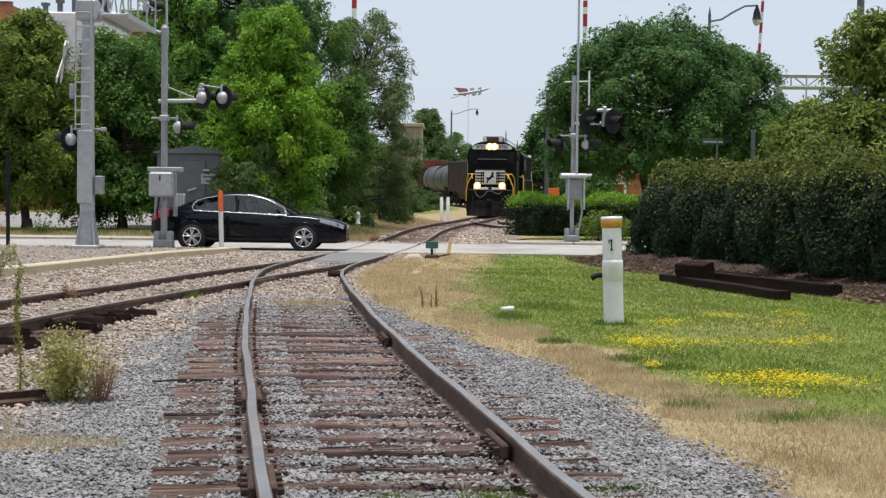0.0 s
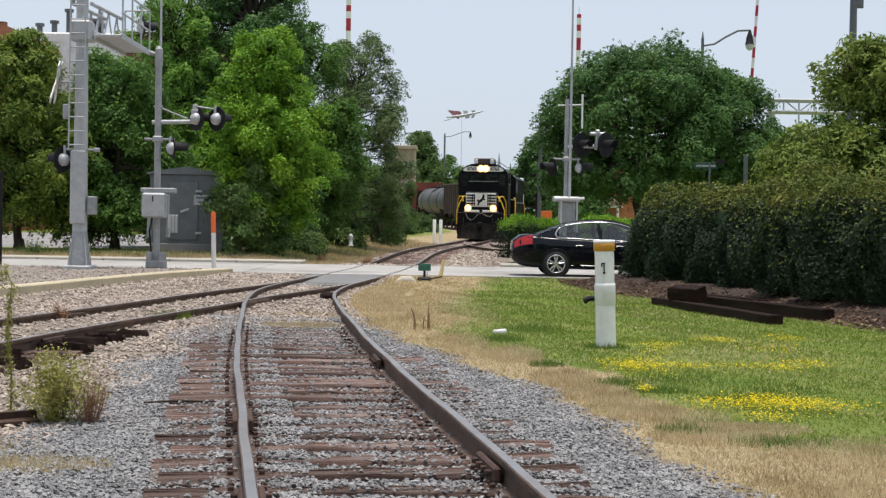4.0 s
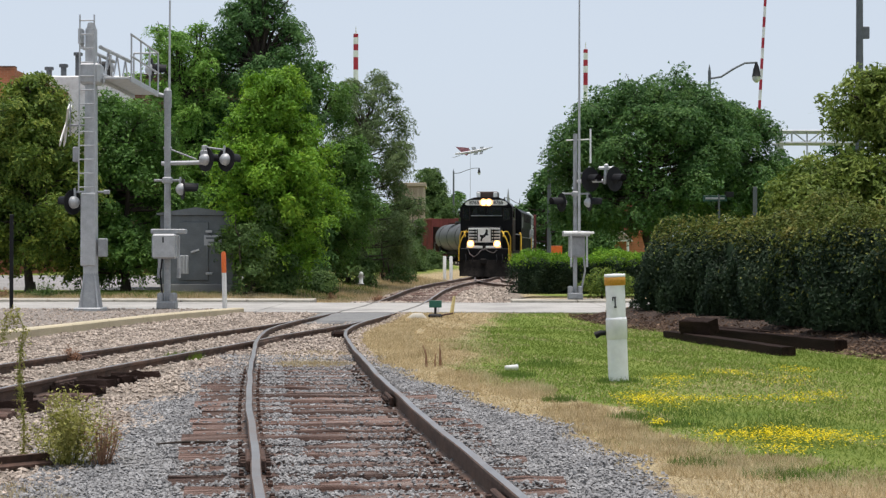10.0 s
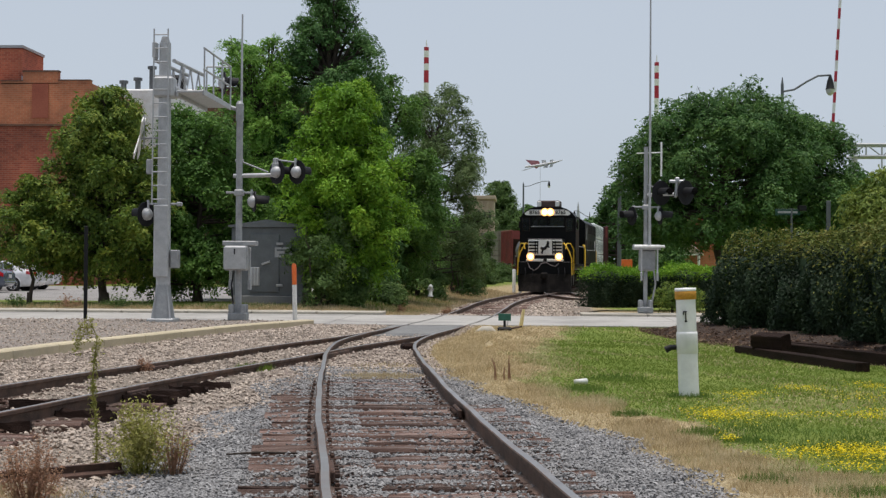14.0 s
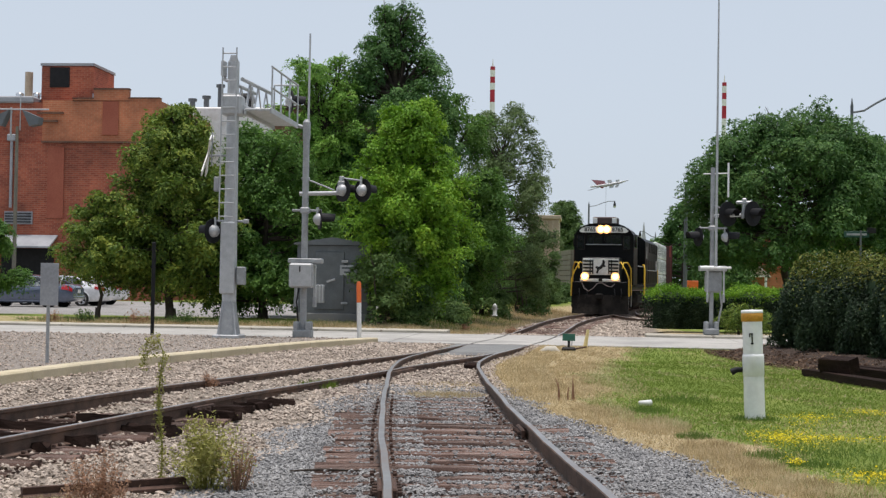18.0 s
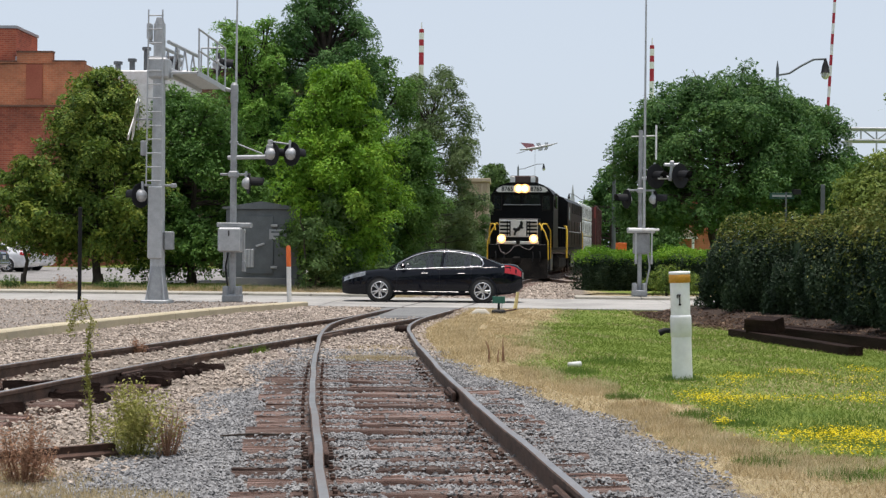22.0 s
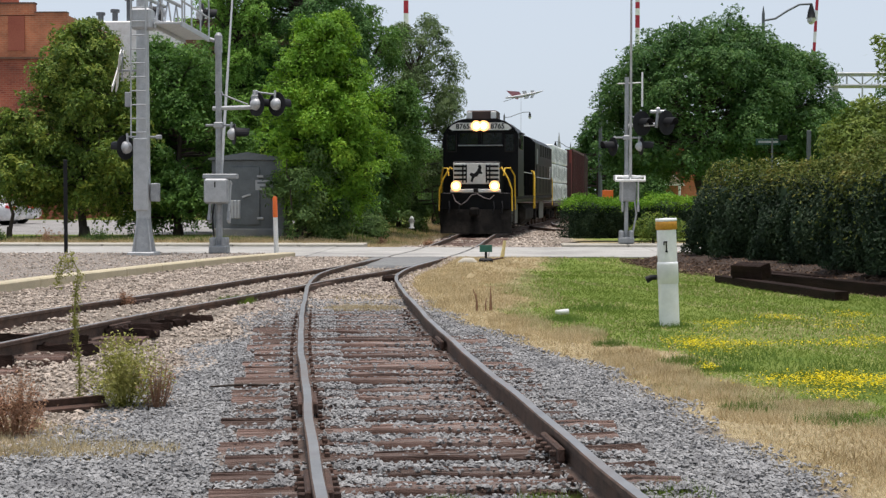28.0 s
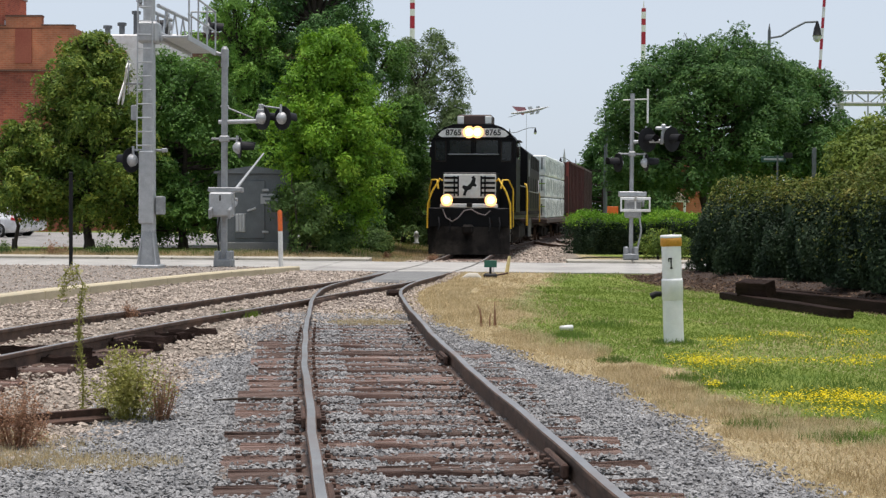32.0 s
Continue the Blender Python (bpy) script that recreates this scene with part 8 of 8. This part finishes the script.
    # cab
    cs = [(-1.6, 1.55), (1.6, 1.55), (1.6, 4.2), (1.42, 4.45), (1.1, 4.68), (0.75, 4.8), (-0.75, 4.8), (-1.1, 4.68), (-1.42, 4.45), (-1.6, 4.2)]
    C = F + 1.45
    part("cab", Geo().prism(cs, 1, C, C + 2.6), "loco_black", t)
    part("visor", Geo().prism([(-1.5, 4.32), (1.5, 4.32), (1.4, 4.47), (1.1, 4.7), (0.75, 4.82), (-0.75, 4.82), (-1.1, 4.7), (-1.4, 4.47)], 1, C - 0.1, C), "loco_black", t)
    nb = part("number_board", Geo().prism([(-1.32, 4.42), (-1.2, 4.34), (1.2, 4.34), (1.32, 4.42), (1.2, 4.56), (0.95, 4.66), (-0.95, 4.66), (-1.2, 4.56)], 1, C - 0.14, C - 0.1), "white", t, "white number board")
    num = lettering("8765", 0.3)
    for s in (-1, 1):
        part("road_number", num, "black", nb, "black digits 8765", pose(s * 0.74, C - 0.15, 4.5))
    hl = part("headlight", Geo().box((0, C - 0.15, 4.52), (0.66, 0.1, 0.34), ch=0.06), "loco_black", t)
    for s in (-1, 1):
        part("lamp", Geo().tube([(s * 0.155, C - 0.19, 4.52), (s * 0.155, C - 0.215, 4.52)], 0.13, 18), "headlight", hl, "bright headlight")
        # glowing disc wider than the case, in place of the headlight's halo
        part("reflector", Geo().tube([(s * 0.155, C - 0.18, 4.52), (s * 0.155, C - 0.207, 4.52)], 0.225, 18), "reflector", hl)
    for s in (-1, 1):
        part("windscreen", Geo().box((s * 0.5, C - 0.012, 3.98), (0.82, 0.03, 0.5), ch=0.01), "loco_glass", t)
        part("corner_window", Geo().box((s * 1.24, C - 0.012, 3.82), (0.36, 0.03, 0.72), ch=0.01), "loco_glass", t)
        part("corner_window_frame", Geo().box((s * 1.24, C - 0.018, 3.44), (0.42, 0.03, 0.04)).box((s * 1.04, C - 0.018, 3.82), (0.03, 0.03, 0.76)).box((s * 1.44, C - 0.018, 3.82), (0.03, 0.03, 0.76)), "plow", t)
        part("side_window", Geo().box((s * 1.605, C + 1.3, 3.85), (0.03, 1.3, 0.62), ch=0.01), "glass", t)
        part("sunshade", Geo().box((s * 1.64, C + 1.3, 4.24), (0.14, 1.4, 0.04)), "loco_black", t)
        part("mirror", Geo().box((s * 1.65, C + 0.35, 3.8), (0.1, 0.06, 0.4), ch=0.02), "plow", t)
    part("windscreen_sill", Geo().tube([(-0.95, C - 0.05, 3.7), (0.95, C - 0.05, 3.7)], 0.025, 6), "galv", t)
    part("windscreen_post", Geo().box((0, C - 0.02, 3.98), (0.08, 0.05, 0.56)), "loco_black", t)
    ac = part("roof_unit", Geo().box((0, C + 1.0, 5.0), (1.3, 1.4, 0.4), ch=0.05), "freight_brown", t)
    for s in (-1, 1):
        part("roof_unit_end", Geo().box((s * 0.52, C + 0.28, 5.0), (0.24, 0.06, 0.3), ch=0.02), "white", ac)
    part("horn", Geo().tube([(0.3, C + 2.2, 4.85), (0.3, C + 1.9, 4.95)], [0.03, 0.09], 8), "galv", t)
    for s in (-1, 1):
        d = part("ditch_light", Geo().box((s * 0.8, F - 0.3, 1.98), (0.3, 0.16, 0.28), ch=0.05), "loco_black", t)
        part("lamp", Geo().tube([(s * 0.8, F - 0.385, 1.98), (s * 0.8, F - 0.41, 1.98)], 0.125, 18), "ditch", d, "bright ditch light")
        # glowing disc that stands in for the ditch light's orange bloom
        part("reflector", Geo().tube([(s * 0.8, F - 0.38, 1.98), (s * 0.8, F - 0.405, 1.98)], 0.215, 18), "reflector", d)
        # yellow end handrails and steps
        part("end_handrail", Geo().tube([(s * 0.98, F - 0.2, 2.68), (s * 1.06, F - 0.25, 2.76), (s * 1.34, F - 0.28, 2.3), (s * 1.5, F - 0.28, 1.85), (s * 1.52, F - 0.28, 0.95)], 0.034, 7), "yellow", t, "yellow corner handrail")
        part("step_handrail", Geo().tube([(s * 1.14, F - 0.1, 2.4), (s * 1.2, F - 0.05, 2.72), (s * 1.4, F + 0.1, 2.72), (s * 1.54, F + 0.55, 2.4), (s * 1.55, F + 0.6, 1.0)], 0.032, 7), "yellow", t)
        part("rear_handrail", Geo().tube([(s * 1.46, 13.85, 2.6), (s * 1.53, 13.9, 2.4), (s * 1.53, 13.9, 1.0)], 0.03, 7), "yellow", t)
        for k in range(4):
            part("step", Geo().box((s * 1.38, F + 0.3, 0.45 + k * 0.33), (0.34, 0.55, 0.04)), "plow", t)
        part("step_side", Geo().box((s * 1.52, F + 0.05, 0.95), (0.04, 0.06, 1.2)).box((s * 1.52, F + 0.58, 0.95), (0.04, 0.06, 1.2)), "plow", t)
    # long hood
    part("long_hood", Geo().box((0, C + 2.6 + 4.3, 2.95), (1.85, 8.6, 2.8), ch=0.12), "loco_black", t)
    part("blower_duct", Geo().box((0, C + 3.75, 3.4), (2.5, 2.1, 1.9), ch=0.12), "loco_black", t)
    part("equipment_cabinet", Geo().box((0, C + 3.3, 2.3), (2.7, 1.1, 1.5), ch=0.06), "loco_black", t)
    rear = part("rear_body", Geo().prism([(-1.5, 1.58), (1.5, 1.58), (1.5, 4.15), (1.2, 4.42), (0.9, 4.52), (-0.9, 4.52), (-1.2, 4.42), (-1.5, 4.15)], 1, 2.4, 13.8), "loco_black", t, "full-width rear body with radiator grilles")
    for s in (-1, 1):
        for k in range(5):
            part("grille", Geo().box((s * 1.505, 6.0 + k * 1.6, 3.85), (0.03, 1.0, 0.6), ch=0.01), "plow", rear)
            part("access_door", Geo().box((s * 1.505, 4.0 + k * 2.1, 2.4), (0.03, 1.6, 1.4), ch=0.01), "loco_black", rear)
        part("letter_panel", Geo().box((s * 1.51, 3.35, 3.5), (0.02, 0.22, 0.75)).box((s * 1.51, 3.75, 3.5), (0.02, 0.22, 0.75)), "galv", rear, "pale upright lettering bars")
        part("roof_box", Geo().box((s * 0.8, -1.6, 4.3), (0.4, 0.9, 0.4), ch=0.04).box((s * 0.8, 1.2, 4.35), (0.4, 0.9, 0.5), ch=0.04), "cabinet", t)
    part("exhaust_stack", Geo().box((0, 1.4, 4.45), (0.7, 0.6, 0.35), ch=0.04), "plow", t)
    part("dynamic_brake", Geo().box((0, -2.2, 4.38), (1.5, 1.8, 0.22), ch=0.05), "plow", t)
    for s in (-1, 1):
        for k in range(7):
            part("hood_door", Geo().box((s * 0.93, -3.3 + k * 1.02, 2.65), (0.03, 0.93, 1.8), ch=0.01), "loco_black", t)
            if k % 3 == 0:
                part("door_latch", Geo().box((s * 0.955, -3.1 + k * 1.02, 2.6), (0.03, 0.06, 0.14)), "galv", t)
        part("battery_box", Geo().box((s * 1.2, -4.1, 1.8), (0.55, 1.5, 0.5), ch=0.05), "loco_black", t)
        part("walkway_rail", Geo().tube([(s * 1.46, -4.7, 2.62), (s * 1.46, 1.2, 2.62)], 0.022, 6).tube([(s * 1.56, 2.6, 2.45), (s * 1.56, 11.6, 2.45), (s * 1.56, 11.6, 3.1), (s * 1.56, 13.0, 3.1)], 0.022, 6), "galv", t)
        for k in range(5):
            part("railing_post", Geo().tube([(s * 1.46, -4.7 + k * 1.45, 1.55), (s * 1.46, -4.7 + k * 1.45, 2.62)], 0.015, 6), "plow", t)
        part("middle_handrail", Geo().tube([(s * 1.46, 1.0, 2.75), (s * 1.53, 1.2, 2.55), (s * 1.53, 1.2, 0.95)], 0.036, 7).tube([(s * 1.46, 2.1, 2.75), (s * 1.53, 1.8, 2.45), (s * 1.53, 1.8, 0.95)], 0.036, 7), "yellow", t)
        part("side_equaliser", Geo().prism([(-6.9, 0.35), (-4.2, 0.35), (-4.0, 1.15), (-4.9, 1.3), (-6.7, 1.2)], 0, s * 1.2, s * 1.26), "tank", t)
        part("rear_equaliser", Geo().prism([(7.9, 0.35), (10.7, 0.35), (10.9, 1.15), (9.9, 1.3), (8.1, 1.2)], 0, s * 1.2, s * 1.26), "tank", t)
    part("fuel_tank", Geo().box((0, 1.0, 0.72), (2.7, 4.8, 0.95), ch=0.25), "plow", t)
    truck(t, -5.5, 3, 4.0, 0.51)
    truck(t, 9.5, 3, 4.0, 0.51)
    return t


def lumber_car():
    t = thing("lumber_car", "centre-beam flat car stacked with white-wrapped lumber bundles", "freight car")
    part("deck", Geo().box((0, 0, 1.05), (2.9, 13.8, 0.25), ch=0.04).box((0, 0, 0.8), (0.9, 13.0, 0.4), ch=0.05), "freight_brown", t)
    part("centre_beam", Geo().box((0, 0, 2.85), (0.12, 13.3, 3.4)), "freight_brown", t)
    for y in (-6.75, 6.75):
        part("bulkhead", Geo().box((0, y, 2.8), (0.3, 0.14, 3.4), ch=0.04), "freight_brown", t)
    part("top_chord", Geo().box((0, 0, 4.6), (0.5, 13.5, 0.14), ch=0.03), "freight_brown", t)
    bundle = Geo().box((0, 0, 0), (1.22, 4.2, 1.06), ch=0.05).mesh("wrapped_pack", "wrap")
    rng = np.random.default_rng(201)
    bar, end_bar = Geo().box((0, 0, 0), (0.012, 0.09, 0.7)).mesh("print_bar", "cabinet"), Geo().box((0, 0, 0), (0.07, 0.012, 0.6)).mesh("print_bar", "cabinet")
    for s in (-1, 1):
        for z in range(3):
            for k in range(3):
                b = part("wrapped_pack", bundle, "wrap", t, m=pose(s * 0.72, -4.36 + k * 4.36, 1.73 + z * 1.11, 0, 0, 0 if s > 0 else 180))
                if s > 0:
                    for j in range(7):
                        part("print_bar", bar, "cabinet", b, m=pose(0.612, -1.74 + j * 0.58 + rng.normal(0, 0.06), rng.normal(0, 0.1)))
                if k == 0:
                    for j in range(3):
                        part("print_bar", end_bar, "cabinet", b, m=pose(-0.4 + j * 0.4, -2.102 * s, rng.normal(0, 0.08)))
    for z in (1.8, 3.0):
        part("strap", Geo().box((0, -6.6, z), (2.6, 0.03, 0.05)), "leaf_bright", t)
    truck(t, -5.0, 2, 1.8, 0.42)
    truck(t, 5.0, 2, 1.8, 0.42)
    return t


def hopper(label, mat, inside, L=14.2, top=4.55, end_mat=None):
    t = thing("hopper_car", label, "freight car")
    h = L / 2
    part("side_sheet", Geo().box((-1.5, 0, (top + 1.5) / 2), (0.06, L, top - 1.5)), mat, t)
    part("side_sheet", Geo().box((1.5, 0, (top + 1.5) / 2), (0.06, L, top - 1.5)), mat, t)
    for s in (-1, 1):
        for k in range(11):
            part("rib", Geo().box((s * 1.57, -h + 0.2 + k * (L - 0.4) / 10, (top + 1.5) / 2), (0.1, 0.14, top - 1.5), ch=0.02), mat, t)
        part("top_rail", Geo().box((s * 1.52, 0, top), (0.2, L, 0.16), ch=0.03), mat, t)
        part("slope_sheet", Geo().prism([(s * h, top - 0.9), (s * (h - 2.8), 1.2), (s * (h - 2.9), 1.2), (s * (h - 0.1), top - 0.9)], 0, -1.45, 1.45), inside, t)
        part("end_wall", Geo().box((0, s * (h - 0.05), top - 0.45), (3.0, 0.1, 0.95)), mat, t)
        for x in (-1.45, -0.5, 0.5, 1.45):
            part("end_post", Geo().box((x, s * h, (top + 1.0) / 2), (0.16, 0.16, top - 1.0), ch=0.02), end_mat or mat, t)
        part("ladder", Geo().box((1.3, s * (h + 0.1), 2.6), (0.4, 0.04, 2.2)), mat, t)
    part("lower_body", Geo().prism([(-1.45, 1.9), (1.45, 1.9), (0.7, 0.7), (-0.7, 0.7)], 1, -h + 2.6, h - 2.6), mat, t)
    part("load", Geo().box((0, 0, top - 0.35), (2.9, L - 0.4, 0.2)), inside, t)
    part("centre_sill", Geo().box((0, 0, 1.0), (0.5, L + 0.6, 0.4)), mat, t)
    truck(t, -h + 1.6, 2, 1.8, 0.42)
    truck(t, h - 1.6, 2, 1.8, 0.42)
    return t


def tank_car():
    t = thing("tank_car", "dark grey tank car with a rounded end", "freight car")
    prof = [(0.0, -7.6), (0.6, -7.55), (1.1, -7.35), (1.4, -7.0), (1.5, -6.6), (1.5, 6.6), (1.4, 7.0), (1.1, 7.35), (0.6, 7.55), (0.0, 7.6)]
    part("tank", Geo().lathe(prof, 28, pose(0, 0, 2.9, -90, 0, 0)), "tank", t)
    for y in (-4.4, 0, 4.4):
        part("tank_band", Geo().lathe([(1.51, -0.06), (1.53, -0.06), (1.53, 0.06), (1.51, 0.06)], 28, pose(0, y, 2.9, -90, 0, 0)), "plow", t)
    part("dome", Geo().tube([(0, 0, 4.3), (0, 0, 4.65)], 0.55, 14), "tank", t)
    part("platform", Geo().box((0, 0, 4.45), (2.2, 2.2, 0.05)), "plow", t)
    part("sill", Geo().box((0, 0, 1.2), (1.0, 15.4, 0.4), ch=0.04), "plow", t)
    for s in (-1, 1):
        part("saddle", Geo().box((0, s * 5.4, 1.6), (2.5, 1.0, 0.9), ch=0.1), "plow", t)
        part("end_platform", Geo().box((0, s * 7.6, 1.3), (2.8, 0.8, 0.1)), "plow", t)
        part("end_rail", Geo().tube([(-1.3, s * 7.9, 1.35), (-1.3, s * 7.9, 2.3), (1.3, s * 7.9, 2.3), (1.3, s * 7.9, 1.35)], 0.03, 6), "galv", t)
    for z, w in ((3.2, 1.2), (2.9, 0.8)):
        part("text_bar", Geo().box((1.49, -5.5, z), (0.06, w, 0.16)), "alu", t)
    truck(t, -5.8, 2, 1.8, 0.42)
    truck(t, 5.8, 2, 1.8, 0.42)
    return t


def gondola():
    """A high-sided car of weathered boards."""
    t = thing("gondola_car", "tall weathered tan freight car with long horizontal side boards", "freight car")
    part("floor", Geo().box((0, 0, 1.1), (2.9, 14.0, 0.25), ch=0.03), "freight_brown", t)
    for k in range(7):
        z = 1.5 + k * 0.58
        for x in (-1.5, 1.5):
            part("side_board", Geo().box((x, 0, z), (0.09, 14.0, 0.53), ch=0.03), "old_grey_wood", t)
        for y in (-7.0, 7.0):
            part("end_board", Geo().box((0, y, z), (2.9, 0.09, 0.53), ch=0.03), "old_grey_wood", t)
    for x in (-1.4, 1.4):
        for y in (-6.88, -3.4, 0, 3.4, 6.88):
            part("post", Geo().box((x, y, 3.1), (0.12, 0.12, 3.9), ch=0.02), "freight_brown", t)
    truck(t, -5.2, 2, 1.8, 0.42)
    truck(t, 5.2, 2, 1.8, 0.42)
    return t


lead = locomotive()
TRAIN = [(lead, 23.7, 9.45), (lumber_car(), 14.4, 7.2), (hopper("dull red hopper car with ribbed sides", "freight_maroon", "cabinet", end_mat="freight_red"), 15.4, 7.7), (hopper("dark brown hopper car with ribbed sides", "freight_brown", "cabinet", 11.2), 11.8, 5.9), (tank_car(), 16.4, 8.2), (hopper("short tall oxide red ore hopper car", "freight_red", "freight_brown", 6.0, 5.1), 8.0, 3.4), (gondola(), 14.8, 7.4)]


# ---- what moves ----
SEG = np.hypot(np.diff(MAIN[0]), np.diff(MAIN[1]))
ARC = np.concatenate([[0], np.cumsum(SEG)])
# where the leading locomotive's front stands along the line, by seconds
FRONT = [(0, 94.9), (3, 93.9), (6, 92.6), (9, 90.5), (11, 87.3), (13, 84), (14.5, 82), (16.5, 79.6), (19, 77), (21, 74.7), (23, 72), (25, 68), (28, 60.7), (30, 57.2), (32, 53.5)]


def on_track(y_front, back):
    """Place on the track a length back from where it passes y_front."""
    s = np.interp(y_front, MAIN[1], ARC) + back
    return float(np.interp(s, ARC, MAIN[0])), float(np.interp(s, ARC, MAIN[1]))


def rolling_rows(back, length, mid):
    """Rows of a car whose front follows the train's by back; its origin lies mid behind its front."""
    ts = np.arange(0, 32.01, 1.0)
    fy = np.interp(ts, [r[0] for r in FRONT], [r[1] for r in FRONT])
    fy = np.convolve(np.pad(fy, 2, "reflect", reflect_type="odd"), [0.1, 0.2, 0.4, 0.2, 0.1], "valid")
    rows = []
    for t, f in zip(ts, fy):
        a, b = on_track(f, back + mid - length * 0.3), on_track(f, back + mid + length * 0.3)
        yaw = math.degrees(math.atan2(b[1] - a[1], b[0] - a[0])) - 90
        rows.append((float(t), pose((a[0] + b[0]) / 2, (a[1] + b[1]) / 2, RAIL_TOP + float(rise((a[1] + b[1]) / 2)), math.degrees(math.atan2(float(rise(b[1]) - rise(a[1])), length * 0.6)), 0, yaw)))
    return rows


def drive_rows(knots, y, yaw):
    ts = np.arange(0, 32.01, 0.5)
    xs = np.interp(ts, [k[0] for k in knots], [k[1] for k in knots])
    return [(float(t), pose(float(x), y, ROAD_Z + 0.002, 0, 0, yaw)) for t, x in zip(ts, xs)]


def wheels_of(car):
    return [c for c in car.children if c.name.startswith("wheel") and not c.name.startswith("wheel_arch")]


def motions():
    back = 0.0
    for ob, length, mid in TRAIN:
        walk(ob, rolling_rows(back, length, mid))
        back += length
    out = [(0, -4.93), (0.5, -3.76), (1, -2.66), (1.5, -1.54), (2, -0.40), (2.5, 0.79), (3, 2.0), (3.5, 3.22), (6, 9.4), (15, 32.0), (32, 57.0)]
    inn = [(0, 70.0), (9.5, 69.0), (21, 3.9), (21.5, 0.95), (22, -2.13), (22.5, -5.12), (23, -8.3), (23.5, -11.15), (24, -14.15), (32, -57)]
    for car, knots, y, yaw in ((car_out, out, 38.3, 0), (car_in, inn, 41.3, 180)):
        walk(car, drive_rows(knots, y, yaw))
        ts = np.arange(0, 32.01, 0.1)
        xs = np.interp(ts, [k[0] for k in knots], [k[1] for k in knots])
        turn = np.degrees(np.abs(xs - xs[0]) / 0.325)
        for w in wheels_of(car):
            p = w.matrix_basis.translation.copy()
            walk(w, [(float(t), pose(*p, 0, float(a), 0)) for t, a in zip(ts, turn)])
    lp, rp = left_arm.matrix_basis.translation.copy(), right_arm.matrix_basis.translation.copy()
    left = [(0, 89), (26.5, 89), (27, 85), (27.5, 78), (28, 70), (28.5, 65), (29, 59), (29.5, 50), (30, 40), (30.5, 30), (31, 22), (31.5, 17.5), (32, 14)]
    right = [(0, 87), (26.5, 87), (27, 85), (27.5, 80), (28, 71), (28.5, 57), (29, 40), (29.5, 24), (30, 11), (30.5, 4), (31, 0.5), (31.5, 0), (32, 0)]
    walk(left_arm, [(t, pose(*lp, e, 0, 0)) for t, e in left])
    walk(right_arm, [(t, pose(*rp, e, 0, 175)) for t, e in right])


motions()
